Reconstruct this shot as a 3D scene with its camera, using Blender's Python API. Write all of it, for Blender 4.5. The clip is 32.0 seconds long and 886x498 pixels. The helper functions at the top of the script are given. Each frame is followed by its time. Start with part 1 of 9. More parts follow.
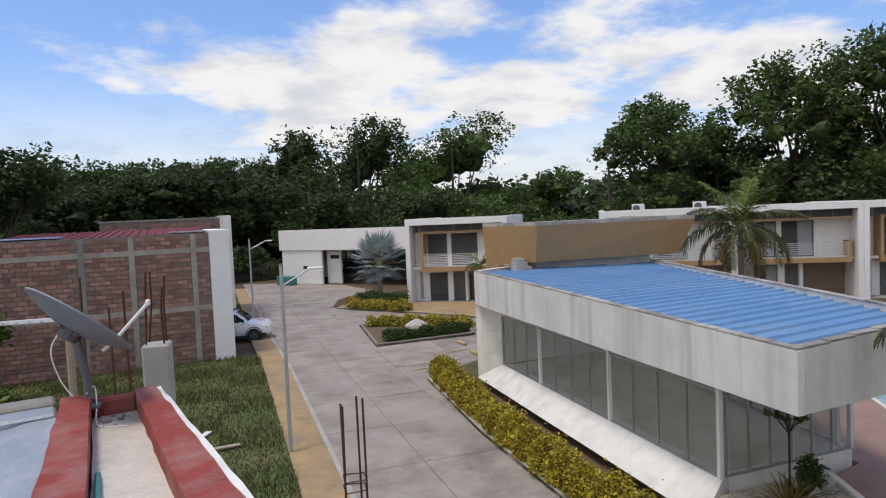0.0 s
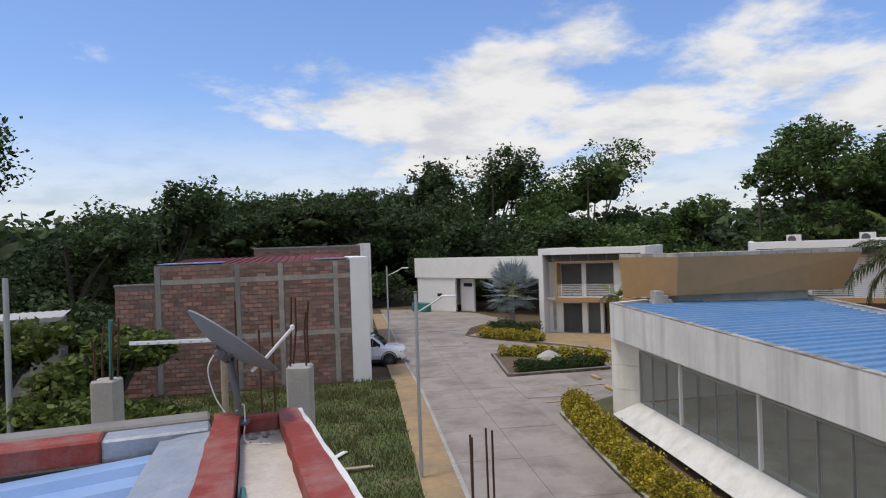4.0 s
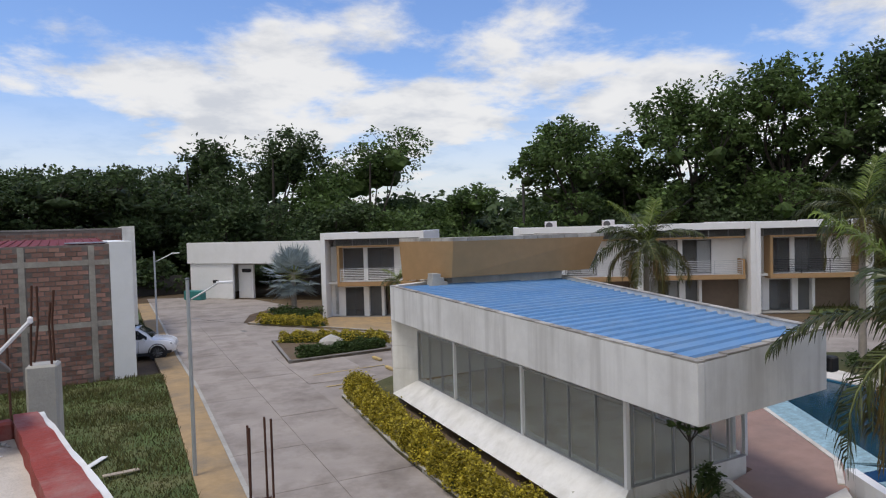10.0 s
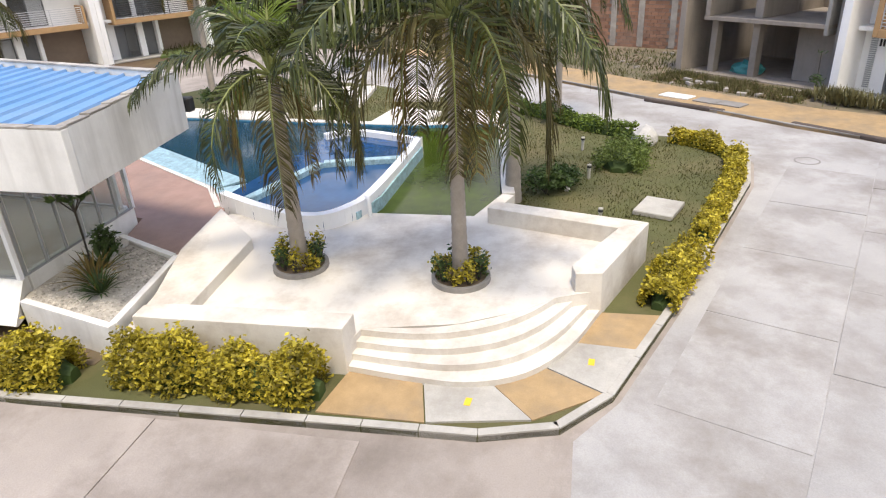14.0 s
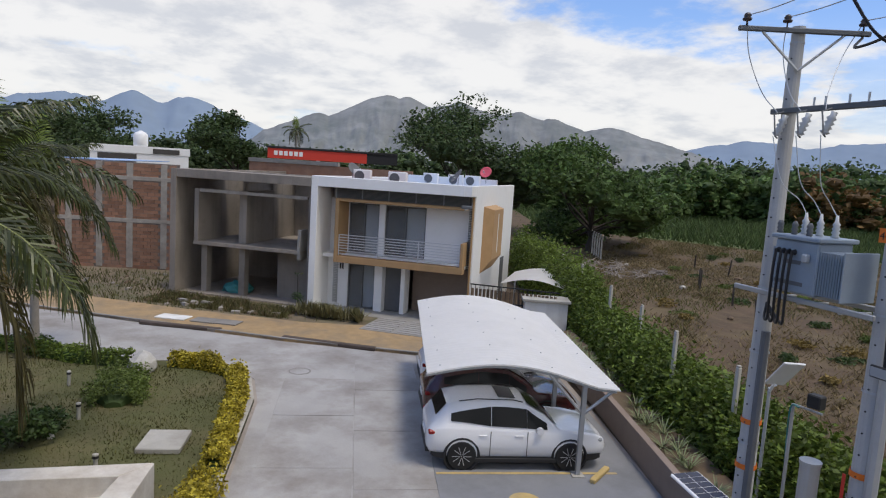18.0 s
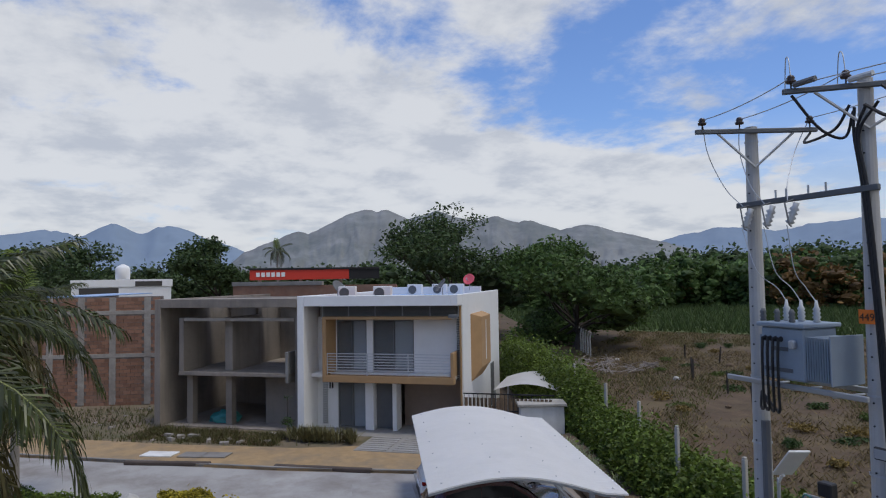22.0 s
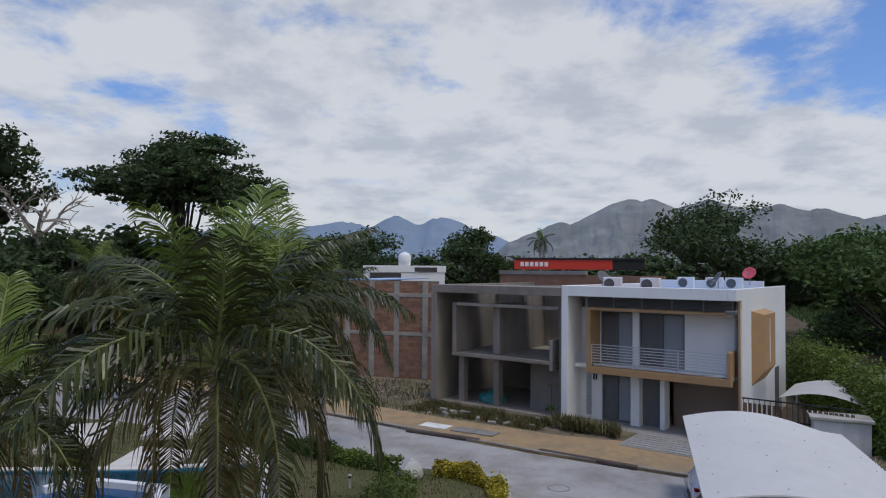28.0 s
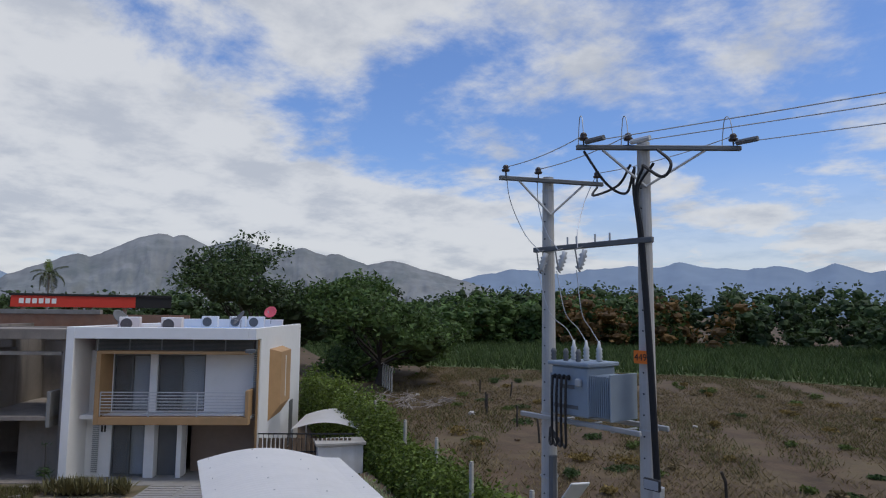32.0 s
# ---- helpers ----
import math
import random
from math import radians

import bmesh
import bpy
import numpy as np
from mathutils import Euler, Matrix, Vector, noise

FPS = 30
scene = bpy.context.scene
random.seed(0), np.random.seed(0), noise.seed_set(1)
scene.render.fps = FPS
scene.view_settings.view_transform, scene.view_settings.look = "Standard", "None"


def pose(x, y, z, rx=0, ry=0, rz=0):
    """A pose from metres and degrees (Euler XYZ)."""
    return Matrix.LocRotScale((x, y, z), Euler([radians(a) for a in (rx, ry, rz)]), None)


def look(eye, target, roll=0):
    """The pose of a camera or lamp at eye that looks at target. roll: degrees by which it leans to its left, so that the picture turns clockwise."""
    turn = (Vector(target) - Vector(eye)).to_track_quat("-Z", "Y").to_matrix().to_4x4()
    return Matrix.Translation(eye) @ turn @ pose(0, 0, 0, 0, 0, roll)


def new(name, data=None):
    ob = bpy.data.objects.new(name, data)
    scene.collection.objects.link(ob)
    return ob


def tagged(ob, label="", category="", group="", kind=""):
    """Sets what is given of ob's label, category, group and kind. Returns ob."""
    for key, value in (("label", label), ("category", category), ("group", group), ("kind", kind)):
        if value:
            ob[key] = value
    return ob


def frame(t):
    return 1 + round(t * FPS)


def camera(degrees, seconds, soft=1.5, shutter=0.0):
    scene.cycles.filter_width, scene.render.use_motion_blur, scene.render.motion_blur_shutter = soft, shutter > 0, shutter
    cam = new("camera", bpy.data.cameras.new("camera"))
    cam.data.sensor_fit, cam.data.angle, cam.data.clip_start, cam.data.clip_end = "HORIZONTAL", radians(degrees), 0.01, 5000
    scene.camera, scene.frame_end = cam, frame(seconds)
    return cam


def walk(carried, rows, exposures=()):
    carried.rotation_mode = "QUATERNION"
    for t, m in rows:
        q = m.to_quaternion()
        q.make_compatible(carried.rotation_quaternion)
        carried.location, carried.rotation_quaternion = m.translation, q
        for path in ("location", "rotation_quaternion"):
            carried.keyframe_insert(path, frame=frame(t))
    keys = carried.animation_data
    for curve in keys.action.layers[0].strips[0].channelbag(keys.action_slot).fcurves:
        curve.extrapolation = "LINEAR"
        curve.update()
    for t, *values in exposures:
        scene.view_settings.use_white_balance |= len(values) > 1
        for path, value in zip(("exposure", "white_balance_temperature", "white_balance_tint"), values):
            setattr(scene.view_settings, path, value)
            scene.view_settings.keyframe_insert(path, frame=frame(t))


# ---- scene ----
cam = camera(68.0, 32.0, soft=1.15)
PATH = [
    (0, (-0.707, 0.44, 6.429), (-0.192, 2.37, 6.323), -2.5),
    (0.5, (-0.714, 0.382, 6.425), (-0.279, 2.326, 6.248), 0.3),
    (1, (-0.709, 0.41, 6.424), (-0.392, 2.383, 6.357), -0.2),
    (1.5, (-0.696, 0.461, 6.431), (-0.412, 2.436, 6.306), -0.5),
    (2, (-0.697, 0.478, 6.437), (-0.434, 2.459, 6.353), -0.9),
    (2.5, (-0.697, 0.447, 6.441), (-0.46, 2.431, 6.351), -1.3),
    (3, (-0.708, 0.467, 6.449), (-0.555, 2.461, 6.429), -1.9),
    (3.5, (-0.699, 0.454, 6.453), (-0.566, 2.45, 6.451), -2.1),
    (5.5, (-0.691, 0.446, 6.45), (-0.616, 2.445, 6.44), -1.3),
    (6, (-0.685, 0.417, 6.453), (-0.595, 2.415, 6.45), -1.0),
    (6.5, (-0.696, 0.452, 6.444), (-0.547, 2.446, 6.45), -0.3),
    (7, (-0.697, 0.43, 6.455), (-0.532, 2.423, 6.468), 0.2),
    (7.5, (-0.69, 0.436, 6.449), (-0.493, 2.426, 6.473), 0.8),
    (8, (-0.694, 0.449, 6.442), (-0.493, 2.439, 6.468), 0.2),
    (8.5, (-0.683, 0.457, 6.453), (-0.389, 2.435, 6.45), -0.4),
    (9, (-0.669, 0.511, 6.436), (-0.174, 2.449, 6.428), -0.3),
    (9.5, (-0.647, 0.536, 6.435), (0.012, 2.424, 6.405), -0.4),
    (10, (-0.67, 0.507, 6.43), (0.086, 2.357, 6.36), -1.6),
    (10.5, (-0.65, 0.517, 6.44), (0.389, 2.223, 6.336), -2.0),
    (11, (-0.685, 0.481, 6.43), (0.509, 2.079, 6.291), -1.2),
    (11.5, (-0.696, 0.463, 6.434), (0.642, 1.947, 6.37), -1.9),
    (12, (-0.788, 0.392, 6.388), (0.729, 1.669, 6.124), -1.7),
    (12.5, (-0.681, 0.577, 6.462), (1.004, 1.576, 6.062), -3.5),
    (13, (-0.692, 0.472, 6.446), (1.075, 1.27, 5.956), -3.8),
    (13.5, (-0.73, 0.435, 6.445), (1.009, 1.073, 5.691), -3.3),
    (15.5, (-0.407, 0.493, 6.621), (1.412, 0.75, 5.833), -0.0),
    (16, (-0.479, 0.467, 6.672), (1.456, 0.347, 6.181), 1.2),
    (16.5, (-0.514, 0.612, 6.687), (1.434, 0.279, 6.378), 0.8),
    (17, (-0.468, 0.528, 6.651), (1.449, 0.036, 6.361), 1.3),
    (17.5, (-0.505, 0.462, 6.684), (1.366, -0.191, 6.416), 2.9),
    (18, (-0.424, 0.397, 6.729), (1.365, -0.465, 6.492), 3.6),
    (18.5, (-0.443, 0.392, 6.745), (1.29, -0.574, 6.486), 3.3),
    (19, (-0.521, 0.456, 6.708), (1.16, -0.604, 6.485), 1.4),
    (19.5, (-0.505, 0.362, 6.725), (1.141, -0.764, 6.566), 1.6),
    (20, (-0.533, 0.43, 6.776), (1.143, -0.655, 6.657), 1.9),
    (20.5, (-0.549, 0.4, 6.844), (1.131, -0.684, 6.791), 2.2),
    (21, (-0.499, 0.419, 6.834), (1.244, -0.557, 6.92), -1.2),
    (21.5, (-0.53, 0.491, 6.836), (1.256, -0.405, 6.912), -1.2),
    (22, (-0.546, 0.553, 6.855), (1.236, -0.352, 6.944), -0.9),
    (22.5, (-0.534, 0.556, 6.828), (1.318, -0.19, 6.94), -1.8),
    (23, (-0.47, 0.562, 6.807), (1.404, -0.129, 6.906), 0.1),
    (23.5, (-0.404, 0.494, 6.807), (1.465, -0.217, 6.855), 1.7),
    (24, (-0.46, 0.566, 6.831), (1.388, -0.194, 6.927), 1.5),
    (24.5, (-0.467, 0.558, 6.816), (1.409, -0.131, 6.9), 0.5),
    (25, (-0.549, 0.596, 6.858), (1.346, -0.039, 6.94), 0.3),
    (25.5, (-0.593, 0.657, 6.904), (1.342, 0.159, 6.987), 0.1),
    (27.5, (-0.519, 0.689, 6.832), (1.459, 0.409, 6.916), 0.9),
    (28, (-0.44, 0.661, 6.814), (1.553, 0.509, 6.877), 0.5),
    (28.5, (-0.361, 0.58, 6.866), (1.634, 0.478, 6.967), 0.6),
    (29, (-0.482, 0.612, 6.86), (1.486, 0.299, 7.027), 1.8),
    (29.5, (-0.496, 0.585, 6.876), (1.415, 0.022, 7.063), 1.9),
    (30, (-0.416, 0.329, 6.825), (1.38, -0.529, 7.018), 0.7),
    (30.5, (-0.356, 0.282, 6.781), (1.319, -0.793, 6.972), 0.8),
    (31, (-0.416, 0.271, 6.691), (1.109, -1.007, 6.897), 0.4),
    (31.5, (-0.16, 0.238, 6.766), (1.315, -1.107, 6.894), -0.1),
    (32, (-0.268, 0.344, 6.879), (1.172, -1.03, 7.07), 0.6),
]
walk(cam, [(t, look(eye, target, roll)) for t, eye, target, roll in PATH],
     exposures=[(0, -0.34, 6550, 10), (6, -0.50, 6500, 10), (9, -0.56, 6450, 10), (10.5, -0.36, 6350, 10), (11.5, -0.20, 6250, 10), (12.3, 0.10, 6500, 10), (13, 0.58, 6950, 10), (13.5, 0.62, 6950, 10), (15.5, 0.54, 6850, 10), (16, 0.34, 6700, 10), (17, -0.11, 6450, 10), (18, -0.36, 6450, 10), (19, -0.46, 6400, 10), (21, -0.67, 6100, 10), (28, -0.82, 5950, 10), (32, -0.78, 6030, 10)])

# ---- sky, sun, exposure ----
SUN_EL, SUN_AZ = 72.0, -112.0          # degrees; azimuth from +y towards +x
world = bpy.data.worlds.new("sky")
scene.world = world
world.use_nodes = True
wn, wl = world.node_tree.nodes, world.node_tree.links
wn.clear()
w_out, w_bg = wn.new("ShaderNodeOutputWorld"), wn.new("ShaderNodeBackground")
w_sky = wn.new("ShaderNodeTexSky")
w_sky.sky_type, w_sky.sun_disc = "NISHITA", False
w_sky.sun_elevation, w_sky.sun_rotation = radians(SUN_EL), radians(SUN_AZ)
w_sky.air_density, w_sky.dust_density, w_sky.ozone_density = 1.0, 1.2, 1.4
w_tc = wn.new("ShaderNodeTexCoord")
w_sep = wn.new("ShaderNodeSeparateXYZ")
wl.new(w_tc.outputs["Generated"], w_sep.inputs[0])


def w_math(op, a, b=None, c=None, clamp=False):
    n = wn.new("ShaderNodeMath")
    n.operation, n.use_clamp = op, clamp
    for i, v in enumerate((a, b, c)):
        if v is None:
            continue
        if isinstance(v, (int, float)):
            n.inputs[i].default_value = v
        else:
            wl.new(v, n.inputs[i])
    return n.outputs[0]


# a flat cloud deck seen in perspective
w_h = w_math("ADD", w_math("MAXIMUM", w_sep.outputs[2], 0.0), 0.20)
w_comb = wn.new("ShaderNodeCombineXYZ")
wl.new(w_math("DIVIDE", w_sep.outputs[0], w_h), w_comb.inputs[0])
wl.new(w_math("DIVIDE", w_sep.outputs[1], w_h), w_comb.inputs[1])


def w_noise(scale, detail, rough, dist, seed):
    n = wn.new("ShaderNodeTexNoise")
    n.noise_dimensions = "3D"
    m = wn.new("ShaderNodeMapping")
    m.inputs["Location"].default_value = (seed, seed * 1.7, seed * 0.3)
    wl.new(w_comb.outputs[0], m.inputs[0])
    wl.new(m.outputs[0], n.inputs["Vector"])
    n.inputs["Scale"].default_value, n.inputs["Detail"].default_value = scale, detail
    n.inputs["Roughness"].default_value, n.inputs["Distortion"].default_value = rough, dist
    return n.outputs["Fac"]


def w_range(v, a, b, c=0.0, d=1.0):
    n = wn.new("ShaderNodeMapRange")
    n.interpolation_type = "SMOOTHSTEP"
    wl.new(v, n.inputs[0])
    for i, x in enumerate((a, b, c, d)):
        n.inputs[i + 1].default_value = x
    return n.outputs[0]


cl_big = w_noise(0.55, 3.0, 0.5, 0.1, 3.7)
cl_fine = w_noise(2.0, 9.0, 0.60, 0.12, 8.1)
cl_sum = w_math("ADD", w_math("MULTIPLY", cl_big, 0.54), w_math("MULTIPLY", cl_fine, 0.46))
cl_sum = w_math("ADD", cl_sum, w_range(w_sep.outputs[2], 0.10, 0.42, 0.055, 0.0))
cl_sum = w_math("ADD", cl_sum, w_math("MULTIPLY_ADD", w_sep.outputs[0], 0.125, -0.085))
bank = w_math("MULTIPLY", w_range(w_math("MULTIPLY", w_sep.outputs[1], -1.0), 0.0, 0.6), w_range(w_sep.outputs[2], 0.08, 0.30, 0.075, 0.0))
cl_sum = w_math("ADD", cl_sum, bank)
side = w_math("MULTIPLY_ADD", w_sep.outputs[0], -0.90, w_math("MULTIPLY", w_sep.outputs[1], -0.44))
cl_sum = w_math("ADD", cl_sum, w_range(side, 0.20, 0.65, 0.0, 0.26))
cover = w_range(cl_sum, 0.462, 0.552, 0.0, 0.92)
# thicker near the horizon
low = w_range(w_sep.outputs[2], 0.03, 0.24, 0.66, 0.0)
cover = w_math("MAXIMUM", cover, low)
shade_n = w_noise(3.0, 9.0, 0.60, 0.1, 21.0)
w_cloud = wn.new("ShaderNodeMix")
w_cloud.data_type = "RGBA"
w_cloud.inputs[6].default_value = (8.8, 8.9, 9.2, 1)
w_cloud.inputs[7].default_value = (12.1, 11.8, 11.35, 1)
wl.new(w_range(shade_n, 0.34, 0.58), w_cloud.inputs[0])
w_mix = wn.new("ShaderNodeMix")
w_mix.data_type = "RGBA"
wl.new(cover, w_mix.inputs[0])
w_tint = wn.new("ShaderNodeMix")
w_tint.data_type, w_tint.blend_type = "RGBA", "MULTIPLY"
w_tint.inputs[0].default_value = 1.0
w_tint.inputs[7].default_value = (1.70, 1.95, 2.46, 1)
wl.new(w_sky.outputs[0], w_tint.inputs[6])
wl.new(w_tint.outputs[2], w_mix.inputs[6])
wl.new(w_cloud.outputs[2], w_mix.inputs[7])
wl.new(w_mix.outputs[2], w_bg.inputs[0])
w_bg.inputs[1].default_value = 0.10
wl.new(w_bg.outputs[0], w_out.inputs[0])

sun = new("sun", bpy.data.lights.new("sun", "SUN"))
sun.data.energy, sun.data.angle, sun.data.color = 2.35, radians(12), (1.0, 0.91, 0.78)
sun_dir = Vector((math.sin(radians(SUN_AZ)) * math.cos(radians(SUN_EL)), math.cos(radians(SUN_AZ)) * math.cos(radians(SUN_EL)), math.sin(radians(SUN_EL))))
sun.matrix_world = look(sun_dir * 100, (0, 0, 0))


# ---- materials ----
def material(name, col, rough=0.7, metal=0.0, var=0.12, scale=3.0, fine=40.0, bump=0.15, dirt=None, dirt_amt=0.0, dirt_scale=0.6, spec=0.4, island=0.0, randomness=0.0, coat=0.0, streaks=0.0, transl=0.0):
    """A surface with grain at two scales, stains of their own colour, and a fine relief."""
    m = bpy.data.materials.new(name)
    m.use_nodes = True
    n, l = m.node_tree.nodes, m.node_tree.links
    b = n["Principled BSDF"]
    b.inputs["Roughness"].default_value, b.inputs["Metallic"].default_value = rough, metal
    b.inputs["Specular IOR Level"].default_value = spec
    b.inputs["Coat Weight"].default_value = coat
    tc = n.new("ShaderNodeTexCoord")

    def noise_out(sc, det=4.0, ro=0.6, src=None):
        t = n.new("ShaderNodeTexNoise")
        t.inputs["Scale"].default_value, t.inputs["Detail"].default_value, t.inputs["Roughness"].default_value = sc, det, ro
        l.new(src or tc.outputs["Object"], t.inputs["Vector"])
        return t.outputs["Fac"]

    def maprange(v, a, b2, c, d):
        t = n.new("ShaderNodeMapRange")
        l.new(v, t.inputs[0])
        for i, x in enumerate((a, b2, c, d)):
            t.inputs[i + 1].default_value = x
        return t.outputs[0]

    def mul(a, b2):
        t = n.new("ShaderNodeMath")
        t.operation = "MULTIPLY"
        for i, x in enumerate((a, b2)):
            if isinstance(x, (int, float)):
                t.inputs[i].default_value = x
            else:
                l.new(x, t.inputs[i])
        return t.outputs[0]

    big, small = noise_out(scale), noise_out(fine, 3.0)
    val = mul(maprange(big, 0.25, 0.75, 1 - var, 1 + var), maprange(small, 0.25, 0.75, 1 - var * 0.6, 1 + var * 0.6))
    if island:
        g = n.new("ShaderNodeNewGeometry")
        val = mul(val, maprange(g.outputs["Random Per Island"], 0, 1, 1 - island, 1 + island))
    if randomness:
        o = n.new("ShaderNodeObjectInfo")
        val = mul(val, maprange(o.outputs["Random"], 0, 1, 1 - randomness, 1 + randomness))
    hsv = n.new("ShaderNodeHueSaturation")
    hsv.inputs["Color"].default_value = (*col, 1)
    l.new(val, hsv.inputs["Value"])
    out = hsv.outputs[0]
    if dirt:
        mix = n.new("ShaderNodeMix")
        mix.data_type = "RGBA"
        d = noise_out(dirt_scale, 7.0, 0.68)
        l.new(mul(maprange(d, 0.45, 0.68, 0, 1), dirt_amt), mix.inputs[0])
        l.new(out, mix.inputs[6])
        mix.inputs[7].default_value = (*dirt, 1)
        out = mix.outputs[2]
        if streaks:
            mp = n.new("ShaderNodeMapping")
            mp.inputs["Scale"].default_value = (2.0, 2.0, 0.16)
            l.new(tc.outputs["Object"], mp.inputs[0])
            mix2 = n.new("ShaderNodeMix")
            mix2.data_type = "RGBA"
            s = noise_out(1.0, 4.0, 0.6, mp.outputs[0])
            l.new(mul(maprange(s, 0.47, 0.68, 0, 1), streaks), mix2.inputs[0])
            l.new(out, mix2.inputs[6])
            mix2.inputs[7].default_value = (*dirt, 1)
            out = mix2.outputs[2]
    l.new(out, b.inputs["Base Color"])
    l.new(maprange(small, 0.2, 0.8, max(0.02, rough - 0.08), min(1, rough + 0.08)), b.inputs["Roughness"])
    if bump:
        bp = n.new("ShaderNodeBump")
        bp.inputs["Strength"].default_value, bp.inputs["Distance"].default_value = bump, 0.02
        l.new(small, bp.inputs["Height"])
        l.new(bp.outputs[0], b.inputs["Normal"])
    if transl:
        b.inputs["Transmission Weight"].default_value = 0.0
        b.inputs["Subsurface Weight"].default_value = 0.0
        tr = n.new("ShaderNodeBsdfTranslucent")
        l.new(out, tr.inputs[0])
        ms = n.new("ShaderNodeMixShader")
        ms.inputs[0].default_value = transl
        l.new(b.outputs[0], ms.inputs[1])
        l.new(tr.outputs[0], ms.inputs[2])
        l.new(ms.outputs[0], n["Material Output"].inputs[0])
    return m


M = {}
M["white"] = material("white_paint", (0.80, 0.79, 0.76), 0.75, var=0.04, dirt=(0.47, 0.45, 0.40), dirt_amt=0.42, dirt_scale=0.7, bump=0.08, streaks=0.36)
M["white_clean"] = material("clean_white_paint", (0.82, 0.82, 0.82), 0.7, var=0.02, bump=0.05, dirt=(0.6, 0.6, 0.57), dirt_amt=0.2)
M["tan"] = material("tan_paint", (0.41, 0.255, 0.125), 0.75, var=0.07, bump=0.08, dirt=(0.31, 0.22, 0.11), dirt_amt=0.5)
M["concrete"] = material("bare_concrete", (0.27, 0.255, 0.235), 0.9, var=0.14, scale=0.9, bump=0.3, dirt=(0.16, 0.145, 0.13), dirt_amt=0.65, dirt_scale=0.5, streaks=0.35)
M["concrete_light"] = material("light_concrete", (0.44, 0.42, 0.375), 0.9, var=0.12, scale=2.0, bump=0.3, dirt=(0.22, 0.20, 0.17), dirt_amt=0.6, streaks=0.3)
M["slab"] = material("road_concrete", (0.35, 0.305, 0.265), 0.9, var=0.16, scale=0.5, bump=0.3, dirt=(0.17, 0.14, 0.115), dirt_amt=0.8, dirt_scale=0.4, randomness=0.05)
M["slab_pale"] = material("pale_road_concrete", (0.365, 0.352, 0.335), 0.9, var=0.16, scale=0.5, bump=0.25, dirt=(0.215, 0.19, 0.165), dirt_amt=0.8, dirt_scale=0.45, randomness=0.05)
M["joint"] = material("tar_joint", (0.10, 0.09, 0.08), 0.95)
M["asphalt"] = material("parking_asphalt", (0.225, 0.228, 0.235), 0.9, var=0.08, scale=0.5, bump=0.3, dirt=(0.11, 0.11, 0.11), dirt_amt=0.4)
M["pave_yellow"] = material("ochre_paving", (0.38, 0.262, 0.135), 0.9, var=0.16, bump=0.25, dirt=(0.24, 0.19, 0.13), dirt_amt=0.85, dirt_scale=0.8)
M["deck"] = material("white_deck_paint", (0.66, 0.625, 0.565), 0.85, var=0.08, scale=0.7, bump=0.15, dirt=(0.36, 0.30, 0.24), dirt_amt=0.7, dirt_scale=0.75)
M["brick"] = material("fired_brick", (0.39, 0.213, 0.166), 0.92, var=0.28, scale=2.5, bump=0.4, randomness=0.35, island=0.4, dirt=(0.22, 0.18, 0.16), dirt_amt=0.7, dirt_scale=1.4)
M["brick_orange"] = material("orange_brick", (0.33, 0.178, 0.115), 0.92, var=0.22, scale=2.0, bump=0.3, randomness=0.25, island=0.25, dirt=(0.25, 0.18, 0.14), dirt_amt=0.6)
M["mortar"] = material("mortar", (0.20, 0.168, 0.150), 0.95, var=0.3, bump=0.5)
M["frame_brown"] = material("stained_concrete_frame", (0.36, 0.33, 0.29), 0.92, var=0.2, bump=0.3, dirt=(0.19, 0.16, 0.14), dirt_amt=0.6)
M["shell"] = material("weathered_shell_concrete", (0.30, 0.262, 0.225), 0.92, var=0.18, scale=0.9, bump=0.35, dirt=(0.15, 0.135, 0.12), dirt_amt=0.8, dirt_scale=0.45, streaks=0.5)
M["fascia"] = material("rain_streaked_white", (0.74, 0.735, 0.72), 0.78, var=0.04, dirt=(0.44, 0.43, 0.41), dirt_amt=0.4, dirt_scale=0.6, bump=0.08, streaks=0.6)
M["coping"] = material("weathered_coping_stone", (0.40, 0.375, 0.34), 0.92, var=0.2, scale=2.0, bump=0.3, dirt=(0.16, 0.14, 0.12), dirt_amt=0.85, dirt_scale=1.1, randomness=0.22)
M["curtain_grey"] = material("grey_curtain", (0.17, 0.175, 0.18), 0.9, var=0.1)
M["curtain_pale"] = material("pale_curtain", (0.62, 0.66, 0.70), 0.9, var=0.06)
M["leaf_bush"] = material("bush_leaves", (0.115, 0.155, 0.034), 0.65, var=0.3, scale=0.4, fine=3, island=0.45, bump=0, transl=0.3)
M["kerb_dark"] = material("dark_weathered_kerb", (0.09, 0.07, 0.06), 0.95, var=0.2, bump=0.3)
M["grass"] = material("grass_ground", (0.085, 0.12, 0.035), 0.95, var=0.25, scale=0.8, bump=0.5, dirt=(0.20, 0.16, 0.08), dirt_amt=0.6, dirt_scale=0.5)
M["lawn"] = material("garden_lawn", (0.088, 0.090, 0.032), 0.95, var=0.25, scale=0.8, bump=0.5, dirt=(0.165, 0.130, 0.066), dirt_amt=0.7, dirt_scale=0.45)
M["blade"] = material("grass_blades", (0.104, 0.104, 0.034), 0.8, var=0.35, island=0.4, bump=0, transl=0.3)
M["field"] = material("dry_field", (0.092, 0.060, 0.034), 0.95, var=0.40, scale=0.5, fine=5.0, bump=0.9, dirt=(0.140, 0.106, 0.052), dirt_amt=0.9, dirt_scale=0.3)
